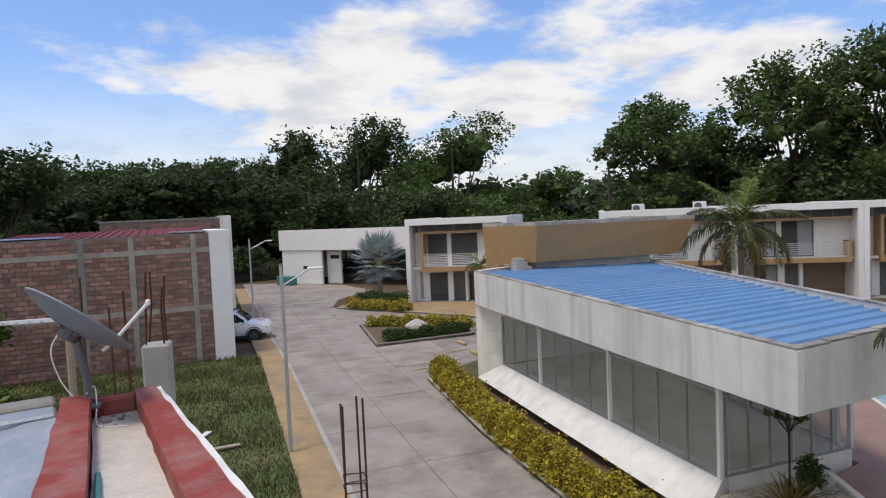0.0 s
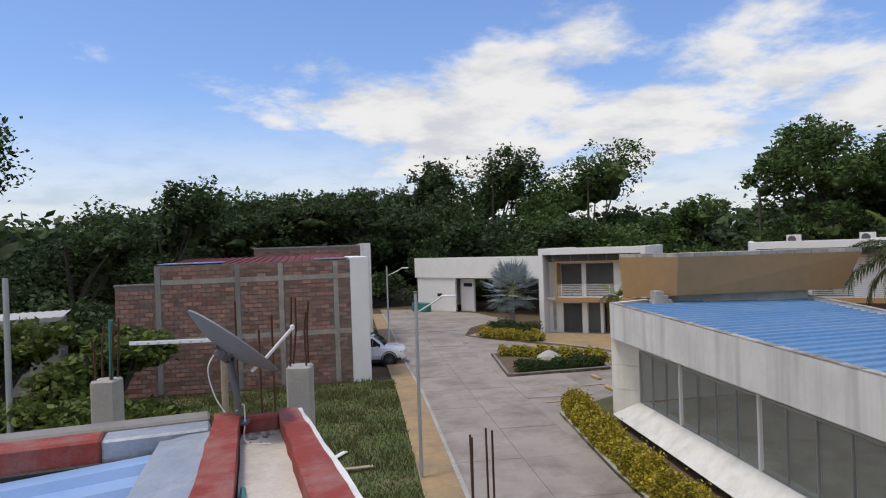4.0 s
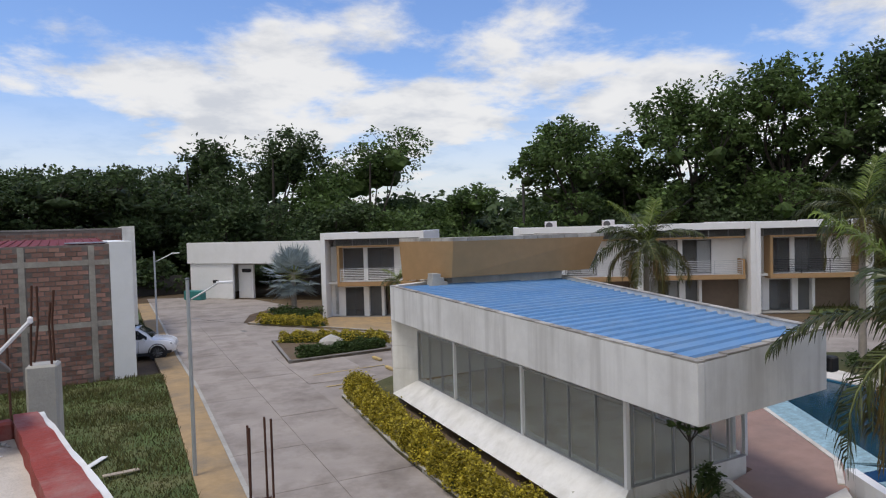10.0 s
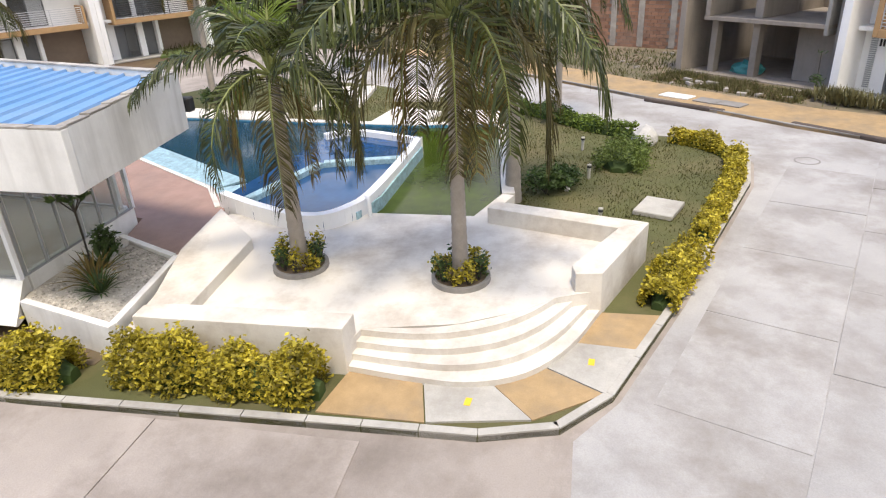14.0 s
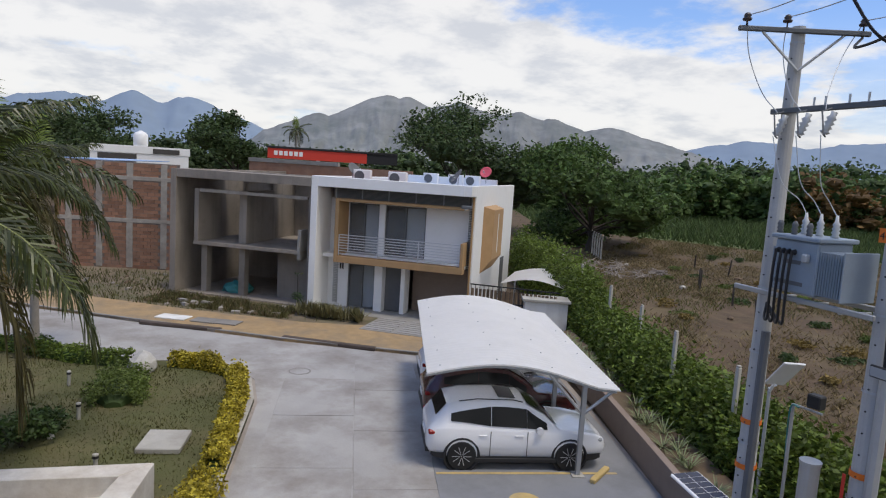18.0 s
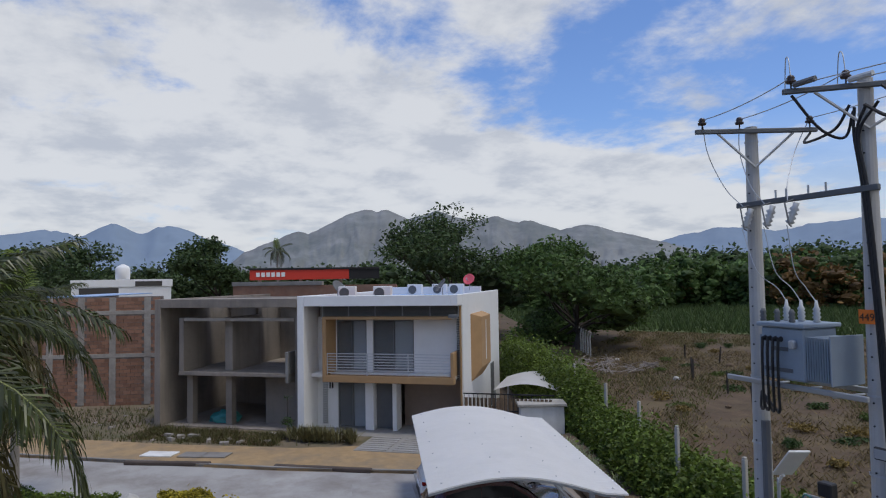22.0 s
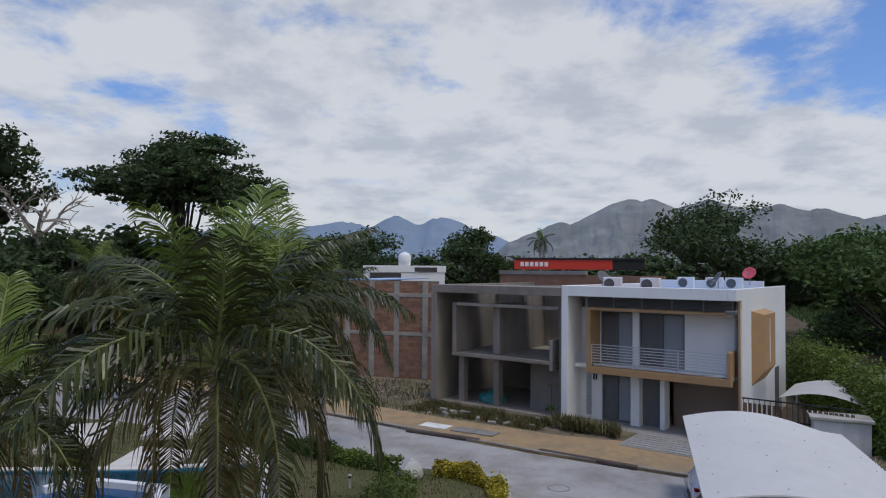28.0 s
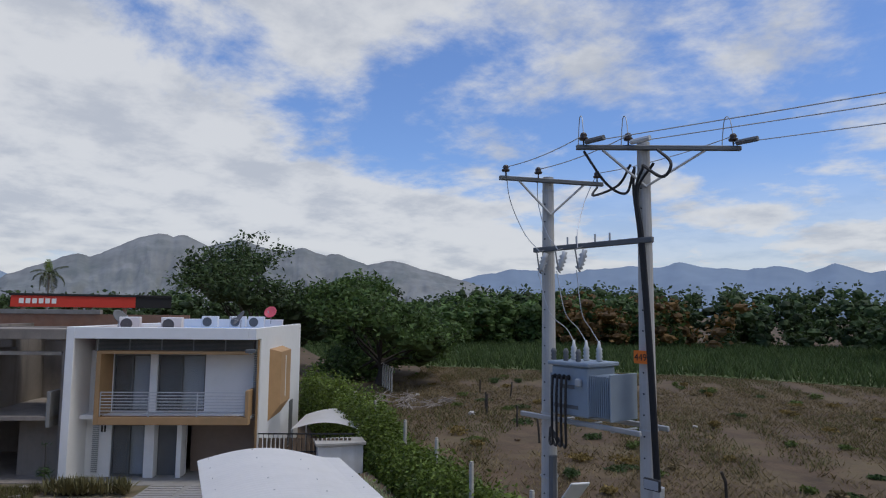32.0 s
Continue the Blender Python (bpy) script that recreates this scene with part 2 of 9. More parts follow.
M["dry_tuft"] = material("dry_tufts", (0.178, 0.138, 0.070), 0.9, var=0.35, island=0.5, bump=0, transl=0.3)
M["crop"] = material("green_crop", (0.072, 0.105, 0.033), 0.9, var=0.25, scale=0.3, fine=6, bump=0.3, island=0.3, transl=0.3)
M["soil"] = material("bare_soil", (0.15, 0.105, 0.065), 0.95, var=0.25, scale=1.2, bump=0.5, dirt=(0.09, 0.08, 0.04), dirt_amt=0.5)
M["yard"] = material("weedy_yard_soil", (0.19, 0.15, 0.10), 0.95, var=0.25, scale=0.6, bump=0.5, dirt=(0.075, 0.085, 0.03), dirt_amt=0.85, dirt_scale=0.35)
M["blue_roof"] = material("blue_roof_sheet", (0.125, 0.275, 0.50), 0.45, var=0.08, scale=0.7, bump=0.05, spec=0.5, dirt=(0.24, 0.35, 0.50), dirt_amt=0.5)
M["blue_roof_pale"] = material("pale_blue_roof_sheet", (0.26, 0.40, 0.66), 0.5, var=0.06, bump=0.05, dirt=(0.45, 0.5, 0.6), dirt_amt=0.4)
M["steel"] = material("grey_steel", (0.42, 0.43, 0.44), 0.5, metal=0.6, var=0.06, bump=0.04)
M["rail"] = material("silver_rail", (0.62, 0.63, 0.65), 0.45, metal=0.4, var=0.04, bump=0)
M["black"] = material("black_plastic", (0.02, 0.02, 0.022), 0.6, var=0.1, bump=0.05)
# Dark tone standing in for shaded insides, and the fence's and far pole's own.
M["dark"] = material("dark_interior", (0.07, 0.065, 0.06), 0.9, var=0.15)
M["dgrey"] = material("dark_grey_sheet", (0.13, 0.135, 0.14), 0.6, var=0.08)
M["red"] = material("red_parapet_paint", (0.27, 0.045, 0.032), 0.8, var=0.2, scale=4, bump=0.35, dirt=(0.36, 0.26, 0.23), dirt_amt=0.6, dirt_scale=2.2)
M["red_sheet"] = material("red_roof_sheet", (0.17, 0.022, 0.020), 0.7, var=0.1, dirt=(0.15, 0.06, 0.05), dirt_amt=0.5)
M["red_sign"] = material("red_sign", (0.62, 0.05, 0.03), 0.55, var=0.03, bump=0)
M["rust"] = material("rusty_rebar", (0.09, 0.04, 0.025), 0.9, var=0.3, bump=0.3)
M["flash"] = material("silver_flashing", (0.33, 0.36, 0.40), 0.5, metal=0.25, var=0.2, scale=1.5, bump=0.3, dirt=(0.52, 0.53, 0.55), dirt_amt=0.65, dirt_scale=2.2)
M["gutter"] = material("gutter_concrete", (0.62, 0.57, 0.49), 0.92, var=0.12, scale=2.5, bump=0.45, dirt=(0.30, 0.26, 0.21), dirt_amt=0.7, dirt_scale=1.3)
M["leaf"] = material("tree_leaves", (0.056, 0.088, 0.030), 0.7, var=0.3, scale=0.25, fine=2, island=0.5, bump=0, transl=0.3)
M["leaf_mid"] = material("mid_tree_leaves", (0.080, 0.130, 0.034), 0.7, var=0.3, scale=0.25, fine=2, island=0.5, bump=0, transl=0.3)
M["leaf_orange"] = material("orange_tree_leaves", (0.15, 0.085, 0.025), 0.7, var=0.3, scale=0.25, fine=2, island=0.5, bump=0, transl=0.2)
M["leaf_hedge"] = material("hedge_leaves", (0.122, 0.172, 0.026), 0.6, var=0.35, scale=0.6, fine=5, island=0.5, bump=0, transl=0.3)
M["leaf_gold"] = material("golden_hedge_leaves", (0.38, 0.315, 0.033), 0.6, var=0.45, scale=1.6, fine=7, island=0.65, bump=0, transl=0.3)
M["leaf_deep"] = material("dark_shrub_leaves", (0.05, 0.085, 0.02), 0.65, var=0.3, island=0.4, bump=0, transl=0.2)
M["palm"] = material("palm_leaflets", (0.056, 0.069, 0.015), 0.38, var=0.3, scale=0.8, fine=5, island=0.55, bump=0, transl=0.18)
M["palm_young"] = material("young_palm_leaflets", (0.16, 0.22, 0.035), 0.42, var=0.2, scale=0.8, fine=5, island=0.3, bump=0, transl=0.25)
M["palm_old"] = material("old_palm_leaflets", (0.092, 0.078, 0.021), 0.5, var=0.35, scale=1.0, fine=5, island=0.55, bump=0, transl=0.25)
M["palm_dry"] = material("dry_palm_leaflets", (0.21, 0.15, 0.045), 0.8, var=0.35, scale=1.5, island=0.5, bump=0, transl=0.3)
M["palm_grey"] = material("silver_palm_leaves", (0.28, 0.33, 0.33), 0.55, var=0.2, scale=1.0, island=0.25, bump=0, transl=0.15)
M["stalk"] = material("palm_stalks", (0.20, 0.22, 0.07), 0.6, var=0.2)
M["palm_trunk"] = material("palm_trunk_bark", (0.33, 0.29, 0.25), 0.9, var=0.15, scale=4, bump=0.4, dirt=(0.2, 0.18, 0.15), dirt_amt=0.5)
M["bark"] = material("tree_bark", (0.05, 0.042, 0.034), 0.95, var=0.25, scale=2, bump=0.5)
M["deadwood"] = material("bare_dead_wood", (0.30, 0.26, 0.22), 0.9, var=0.2)
M["pole"] = material("concrete_pole", (0.46, 0.455, 0.44), 0.85, var=0.06, scale=1.5, bump=0.15, dirt=(0.33, 0.32, 0.30), dirt_amt=0.4, streaks=0.2)
M["galv"] = material("galvanised_steel", (0.45, 0.47, 0.49), 0.5, metal=0.5, var=0.08, bump=0.05)
M["steel_dark"] = material("weathered_dark_steel", (0.13, 0.14, 0.15), 0.55, metal=0.4, var=0.12, bump=0.05)
M["ceramic"] = material("grey_insulator", (0.52, 0.54, 0.55), 0.35, var=0.06, bump=0)
M["brownins"] = material("dark_insulator", (0.05, 0.035, 0.03), 0.35, var=0.06, bump=0)
M["trafo"] = material("grey_transformer_paint", (0.27, 0.325, 0.385), 0.5, var=0.06, bump=0.05, dirt=(0.2, 0.22, 0.24), dirt_amt=0.4)
M["canopy"] = material("white_canopy_sheet", (0.86, 0.85, 0.83), 0.6, transl=0.42, var=0.02, bump=0.03, dirt=(0.70, 0.70, 0.68), dirt_amt=0.25, dirt_scale=0.9)
M["car_white"] = material("white_car_paint", (0.82, 0.82, 0.83), 0.25, var=0.01, bump=0, coat=0.8)
M["car_dark"] = material("dark_red_car_paint", (0.06, 0.012, 0.012), 0.25, var=0.02, bump=0, coat=0.8)
M["car_glass"] = material("tinted_car_glass", (0.008, 0.009, 0.010), 0.12, var=0.02, bump=0, spec=0.25)
M["tyre"] = material("tyre_rubber", (0.02, 0.02, 0.02), 0.85, var=0.1)
M["rim"] = material("alloy_rim", (0.55, 0.55, 0.56), 0.35, metal=0.6, var=0.05, bump=0)
M["lens_red"] = material("red_tail_lens", (0.30, 0.01, 0.01), 0.2, var=0.02, bump=0)
M["lens_clear"] = material("headlight_lens", (0.35, 0.36, 0.37), 0.15, var=0.02, bump=0)
M["yellow"] = material("yellow_road_paint", (0.52, 0.38, 0.15), 0.85, var=0.2, scale=3, dirt=(0.30, 0.26, 0.19), dirt_amt=0.7)
M["yellow_mark"] = material("fresh_yellow_paint", (0.75, 0.48, 0.04), 0.7, var=0.1)
M["white_line"] = material("white_road_paint", (0.60, 0.60, 0.57), 0.85, var=0.15, scale=3, dirt=(0.3, 0.29, 0.27), dirt_amt=0.5)
M["pool_tile"] = material("blue_mosaic_tile", (0.05, 0.20, 0.33), 0.3, var=0.35, scale=6, fine=18, bump=0.05, spec=0.5)
M["pool_edge"] = material("pale_mosaic_tile", (0.30, 0.45, 0.50), 0.35, var=0.4, scale=6, fine=16, bump=0.05)
M["teal"] = material("teal_plastic", (0.045, 0.21, 0.20), 0.5, var=0.15, scale=5)
M["pinkdish"] = material("red_dish_paint", (0.62, 0.10, 0.13), 0.5, var=0.08)
M["dish"] = material("grey_dish_paint", (0.22, 0.235, 0.25), 0.5, var=0.06, bump=0.03)
M["plank"] = material("weathered_plank", (0.40, 0.33, 0.25), 0.9, var=0.2, scale=3)
M["bamboo"] = material("brown_fence_slats", (0.20, 0.14, 0.09), 0.85, var=0.2, randomness=0.25)
M["brown_wall"] = material("brown_render", (0.26, 0.20, 0.16), 0.85, var=0.08)
M["grey_wall"] = material("grey_render", (0.30, 0.29, 0.27), 0.9, var=0.1, dirt=(0.2, 0.19, 0.17), dirt_amt=0.5)
M["terracotta"] = material("terracotta_paving", (0.30, 0.195, 0.16), 0.85, var=0.14, scale=2, randomness=0.12, dirt=(0.22, 0.17, 0.15), dirt_amt=0.5)
M["rock"] = material("pale_rock", (0.47, 0.45, 0.41), 0.95, var=0.15, scale=3, bump=0.6)
M["gravel"] = material("pale_gravel", (0.42, 0.39, 0.34), 0.95, var=0.3, island=0.4, bump=0.2)
M["orange"] = material("orange_paint", (0.75, 0.18, 0.02), 0.6, var=0.05)
M["panel"] = material("solar_cells", (0.02, 0.025, 0.05), 0.2, var=0.1, bump=0)
M["snake"] = material("snake_plant_leaves", (0.135, 0.125, 0.055), 0.6, var=0.3, island=0.45, bump=0)
M["agave"] = material("succulent_leaves", (0.185, 0.215, 0.10), 0.6, var=0.25, island=0.35, bump=0)
# Both mountain tones have the haze of distance mixed into the base colour.
M["mount_near"] = material("dry_mountain_with_haze", (0.205, 0.215, 0.215), 1.0, var=0.25, scale=0.006, fine=0.03, bump=0, dirt=(0.13, 0.15, 0.15), dirt_amt=0.9, dirt_scale=0.010)
M["mount_far"] = material("haze_painted_mountain", (0.20, 0.26, 0.34), 1.0, var=0.08, scale=0.003, fine=0.02, bump=0)


def glass(name, tint, rough=0.02, see=0.6):
    m = bpy.data.materials.new(name)
    m.use_nodes = True
    n, l = m.node_tree.nodes, m.node_tree.links
    b = n["Principled BSDF"]
    b.inputs["Base Color"].default_value = (*tint, 1)
    b.inputs["Roughness"].default_value = rough
    b.inputs["Specular IOR Level"].default_value = 0.6
    t = n.new("ShaderNodeBsdfTransparent")
    t.inputs[0].default_value = (*[min(1, 0.55 + c) for c in tint], 1)
    mx = n.new("ShaderNodeMixShader")
    mx.inputs[0].default_value = see
    l.new(b.outputs[0], mx.inputs[1])
    l.new(t.outputs[0], mx.inputs[2])
    l.new(mx.outputs[0], n["Material Output"].inputs[0])
    return m


M["glass"] = glass("window_glass", (0.42, 0.43, 0.41), 0.03, 0.80)
M["glass_house"] = glass("dark_window_glass", (0.34, 0.35, 0.36), 0.02, 0.85)
M["water_blue"] = material("blue_pool_water", (0.016, 0.066, 0.165), 0.05, var=0.2, scale=0.6, fine=3, bump=0.03, spec=0.3)
M["water_teal"] = material("dark_pool_water", (0.014, 0.050, 0.080), 0.05, var=0.2, scale=0.6, fine=3, bump=0.03, spec=0.4)
M["water_green"] = material("green_pool_water", (0.045, 0.068, 0.008), 0.12, var=0.35, scale=0.8, fine=3, bump=0.03, spec=0.12)


# ---- building helpers ----
def part(name, bm, mat, parent=None, label="", smooth=False):
    """Links a bmesh as one mesh object under a thing or a part."""
    me = bpy.data.meshes.new(name)
    bm.to_mesh(me)
    bm.free()
    me.materials.append(M[mat] if isinstance(mat, str) else mat)
    if smooth:
        me.shade_smooth()
    ob = new(name, me)
    if parent is not None:
        ob.parent = parent
    if label:
        ob["label"] = label
    return ob


def thing(name, m, label, category, group="", kind=""):
    ob = new(name)
    ob.empty_display_size = 0.2
    ob.matrix_world = m
    return tagged(ob, label, category, group, kind)


def box(bm, x0, x1, y0, y1, z0, z1):
    c = [bm.verts.new((x, y, z)) for z in (z0, z1) for y in (y0, y1) for x in (x0, x1)]
    for f in ((0, 2, 3, 1), (4, 5, 7, 6), (0, 1, 5, 4), (2, 6, 7, 3), (0, 4, 6, 2), (1, 3, 7, 5)):
        bm.faces.new([c[i] for i in f])
    return c


def bevel(bm, w, seg=1):
    bmesh.ops.bevel(bm, geom=bm.edges[:] + bm.verts[:], offset=w, segments=seg, affect="EDGES", profile=0.5, clamp_overlap=True)


def bx(name, dims, mat, parent=None, label="", bev=0.012):
    bm = bmesh.new()
    box(bm, *dims)
    if bev:
        bevel(bm, bev)
    return part(name, bm, mat, parent, label)


def prism(bm, pts, z0, z1):
    """An upright block over a polygon in the plan, corners counter-clockwise."""
    lo = [bm.verts.new((p[0], p[1], z0)) for p in pts]
    hi = [bm.verts.new((p[0], p[1], z1)) for p in pts]
    n = len(pts)
    bm.faces.new(lo[::-1])
    bm.faces.new(hi)
    for i in range(n):
        bm.faces.new((lo[i], lo[(i + 1) % n], hi[(i + 1) % n], hi[i]))


def cyl(bm, a, b, r0, r1=None, n=10, caps=True):
    """A tapered round bar from a to b."""
    a, b = Vector(a), Vector(b)
    r1 = r0 if r1 is None else r1
    d = (b - a).normalized()
    u = d.orthogonal().normalized()
    v = d.cross(u)
    ra, rb = [], []
    for i in range(n):
        t = 2 * math.pi * i / n
        o = u * math.cos(t) + v * math.sin(t)
        ra.append(bm.verts.new(a + o * r0))
        rb.append(bm.verts.new(b + o * r1))
    for i in range(n):
        bm.faces.new((ra[i], ra[(i + 1) % n], rb[(i + 1) % n], rb[i]))
    if caps:
        bm.faces.new(ra[::-1])
        bm.faces.new(rb)


def tube(bm, pts, r, n=6):
    """A round cable through points."""
    pts = [Vector(p) for p in pts]
    rings = []
    u = None
    for i, p in enumerate(pts):
        d = (pts[min(i + 1, len(pts) - 1)] - pts[max(i - 1, 0)]).normalized()
        u = d.orthogonal().normalized() if u is None else (u - d * u.dot(d)).normalized()
        v = d.cross(u)
        rr = r(i / max(1, len(pts) - 1)) if callable(r) else r
        rings.append([bm.verts.new(p + (u * math.cos(2 * math.pi * k / n) + v * math.sin(2 * math.pi * k / n)) * rr) for k in range(n)])
    for a, b in zip(rings, rings[1:]):
        for k in range(n):
            bm.faces.new((a[k], a[(k + 1) % n], b[(k + 1) % n], b[k]))
    bm.faces.new(rings[0][::-1])
    bm.faces.new(rings[-1])


def lathe(bm, prof, n=12, axis=None):
    """Turns (radius, height) points round the z axis; axis: a matrix for the result."""
    rings = []
    for r, z in prof:
        rings.append([bm.verts.new((axis or Matrix()) @ Vector((r * math.cos(2 * math.pi * k / n), r * math.sin(2 * math.pi * k / n), z))) for k in range(n)])
    for a, b in zip(rings, rings[1:]):
        for k in range(n):
            bm.faces.new((a[k], a[(k + 1) % n], b[(k + 1) % n], b[k]))
    bm.faces.new(rings[0][::-1])
    bm.faces.new(rings[-1])


def sag(a, b, drop, n=12):
    a, b = Vector(a), Vector(b)
    return [a.lerp(b, i / n) - Vector((0, 0, drop * 4 * (i / n) * (1 - i / n))) for i in range(n + 1)]


def arc_pts(pts, n=8):
    """A smooth curve through points."""
    pts = [Vector(p) for p in pts]
    ext = [pts[0] * 2 - pts[1]] + pts + [pts[-1] * 2 - pts[-2]]
    out = []
    for i in range(1, len(ext) - 2):
        p0, p1, p2, p3 = ext[i - 1 : i + 3]
        for k in range(n):
            t = k / n
            out.append(0.5 * (2 * p1 + (p2 - p0) * t + (2 * p0 - 5 * p1 + 4 * p2 - p3) * t * t + (3 * p1 - p0 - 3 * p2 + p3) * t**3))
    out.append(pts[-1])
    return out


def raw(name, verts, faces, mat, parent=None, label="", smooth=False):
    """A mesh straight from arrays, for many small leaves or blades."""
    me = bpy.data.meshes.new(name)
    me.from_pydata(verts, [], faces)
    me.materials.append(M[mat])
    if smooth:
        me.shade_smooth()
    ob = new(name, me)
    if parent is not None:
        ob.parent = parent
    if label:
        ob["label"] = label
    return ob


def leaves(centres, size, rng, droop=0.3, aspect=0.5):
    """Small four-cornered leaves, one at each centre, turned at random."""
    c = np.asarray(centres, float)
    n = len(c)
    d = rng.normal(size=(n, 3))
    d[:, 2] = d[:, 2] * 0.5 - droop
    d /= np.linalg.norm(d, axis=1, keepdims=True)
    e = rng.normal(size=(n, 3))
    e -= d * (d * e).sum(1, keepdims=True)
    e /= np.linalg.norm(e, axis=1, keepdims=True)
    s = (size * rng.uniform(0.6, 1.4, n))[:, None]
    v = np.stack([c - d * s * 0.5, c + e * s * aspect * 0.5, c + d * s * 0.5, c - e * s * aspect * 0.5], 1).reshape(-1, 3)
    f = np.arange(4 * n).reshape(-1, 4)
    return v.tolist(), f.tolist()


# ---- ground, roads, pavements ----
BLOCK = [(5.0, 25.0), (4.98, 18.4), (5.42, 10.8), (6.05, 4.75), (6.3, 2.2), (6.7, 1.1), (7.6, 0.4), (10.8, -0.7), (17.6, -2.75), (19.6, -3.0), (21.2, -2.3), (21.9, -0.9), (22.3, 1.3), (24.6, 3.9), (29.5, 12.5), (31.0, 17.5), (29.5, 20.5), (20.0, 25.5), (12.5, 28.6), (9.5, 28.6)]
ROADSIDE = [(20.6, -9.4), (23.7, -4.9), (27.4, -0.3), (31.0, 4.0), (36.5, 11.0), (40.5, 19.0)]

bm = bmesh.new()
ring_r = [0, 60, 150, 400, 1000, 2600]
prev = [bm.verts.new((0, 0, -0.03))]
for r in ring_r[1:]:
    cur = [bm.verts.new((r * math.cos(2 * math.pi * k / 48), r * math.sin(2 * math.pi * k / 48), -0.03)) for k in range(48)]
    for k in range(48):
        if len(prev) == 1:
            bm.faces.new((prev[0], cur[k], cur[(k + 1) % 48]))
        else:
            bm.faces.new((prev[k], cur[k], cur[(k + 1) % 48], prev[(k + 1) % 48]))
    prev = cur
tagged(part("ground", bm, "field"), "dry grassy ground reaching to the horizon", "ground", kind="structure")

bm = bmesh.new()
ROAD = [(1.9, -8.0), (4.0, -9.2), (9.0, -9.9), (14.0, -11.8), (18.5, -13.4), (21.0, -9.4), (24.0, -4.9), (27.7, -0.3), (31.3, 4.0), (36.8, 11.0), (40.8, 19.0), (41.5, 26.0), (34.0, 29.0), (24.0, 33.0), (14.0, 38.0), (9.5, 41.0), (6.0, 45.0), (3.6, 48.5), (4.5, 53.0), (8.0, 58.0), (6.2, 64.2), (0.8, 70.3), (-3.4, 72.0), (-2.95, 66.3), (-1.65, 50.7), (-0.7, 37.1), (0.02, 29.2), (0.78, 17.3)]
prism(bm, ROAD, -0.025, 0.0)
tagged(part("road", bm, "slab"), "worn pale concrete road with dark joints", "road", kind="structure")


bm = bmesh.new()
prism(bm, [(6.6, 0.9), (7.6, 0.3), (10.8, -0.8), (17.6, -2.85), (19.6, -3.1), (21.3, -2.4), (22.0, -0.9), (22.4, 1.3), (24.7, 3.9), (29.6, 12.5), (31.1, 17.5), (40.3, 18.8), (36.4, 11.0), (30.9, 4.0), (27.3, -0.3), (23.6, -4.9), (20.5, -9.4), (18.6, -13.0), (9.0, -9.8), (5.0, -9.0), (2.4, -6.5), (2.3, 0.6)], -0.01, 0.008)
bmesh.ops.recalc_face_normals(bm, faces=bm.faces[:])
tagged(part("road", bm, "slab_pale"), "pale stained concrete of the ring road", "road", kind="structure")


def kerb_line(pts, w, h, name, label, mat="concrete_light"):
    """Kerb stones, one piece a metre, along a line; the stones stand to the left of it."""
    k = thing(name, Matrix(), label, "kerb", kind="structure")
    for a, b in zip(pts, pts[1:]):
        a, b = Vector((*a, 0)), Vector((*b, 0))
        L = (b - a).length
        n = max(1, round(L / 1.0))
        d = (b - a) / L
        nn = Vector((-d.y, d.x, 0))
        for i in range(n):
            p, q = a + d * (L * i / n + 0.008), a + d * (L * (i + 1) / n - 0.008)
            bm = bmesh.new()
            prism(bm, [(p.x, p.y), (q.x, q.y), (q.x + nn.x * w, q.y + nn.y * w), (p.x + nn.x * w, p.y + nn.y * w)], -0.01, h)
            bmesh.ops.recalc_face_normals(bm, faces=bm.faces[:])
            part("kerb_stone", bm, mat, k)
    return k


# raised pool block and its kerb
bm = bmesh.new()
prism(bm, BLOCK, -0.02, 0.10)
tagged(part("garden_ground", bm, "lawn"), "patchy lawn of the pool garden", "lawn", kind="structure")
kerb_line(BLOCK[:16], 0.14, 0.13, "garden_kerb", "pale concrete kerb round the pool garden")

# pavement along the near houses
LEFT_KERB = [(2.05, -3.0), (1.3, 9.0), (0.78, 17.34), (0.03, 29.2), (-0.69, 37.1), (-1.64, 50.7), (-2.9, 66.3)]
LEFT_EDGE = [(x - 1.15, y) for x, y in LEFT_KERB]
bm = bmesh.new()
prism(bm, LEFT_KERB + LEFT_EDGE[::-1], -0.02, 0.10)
tagged(part("pavement", bm, "pave_yellow"), "ochre pavement strip along the houses", "pavement", kind="structure")
kerb_line(LEFT_KERB, 0.13, 0.12, "road_kerb", "low concrete kerb beside the ochre pavement")
LOT = [(LEFT_EDGE[1][0] + 0.1, 6.2), LEFT_EDGE[2], (-1.15, 29.2), (-1.35, 33.0), (-14.5, 30.6), (-26, 28), (-26, 8), (-6, 6.2)]
bm = bmesh.new()
prism(bm, LOT, -0.02, 0.07)
tagged(part("vacant_lot", bm, "grass"), "overgrown grassy vacant lot", "lawn", kind="structure")
LOT2 = [(-2.0, 38.0), (-2.85, 50.7), (-4.1, 66.3), (-12, 66), (-12, 45), (-3.2, 44.0)]
bm = bmesh.new()
prism(bm, LOT2, -0.02, 0.07)
tagged(part("verge", bm, "grass"), "grass verge beyond the brick house", "lawn", kind="structure")

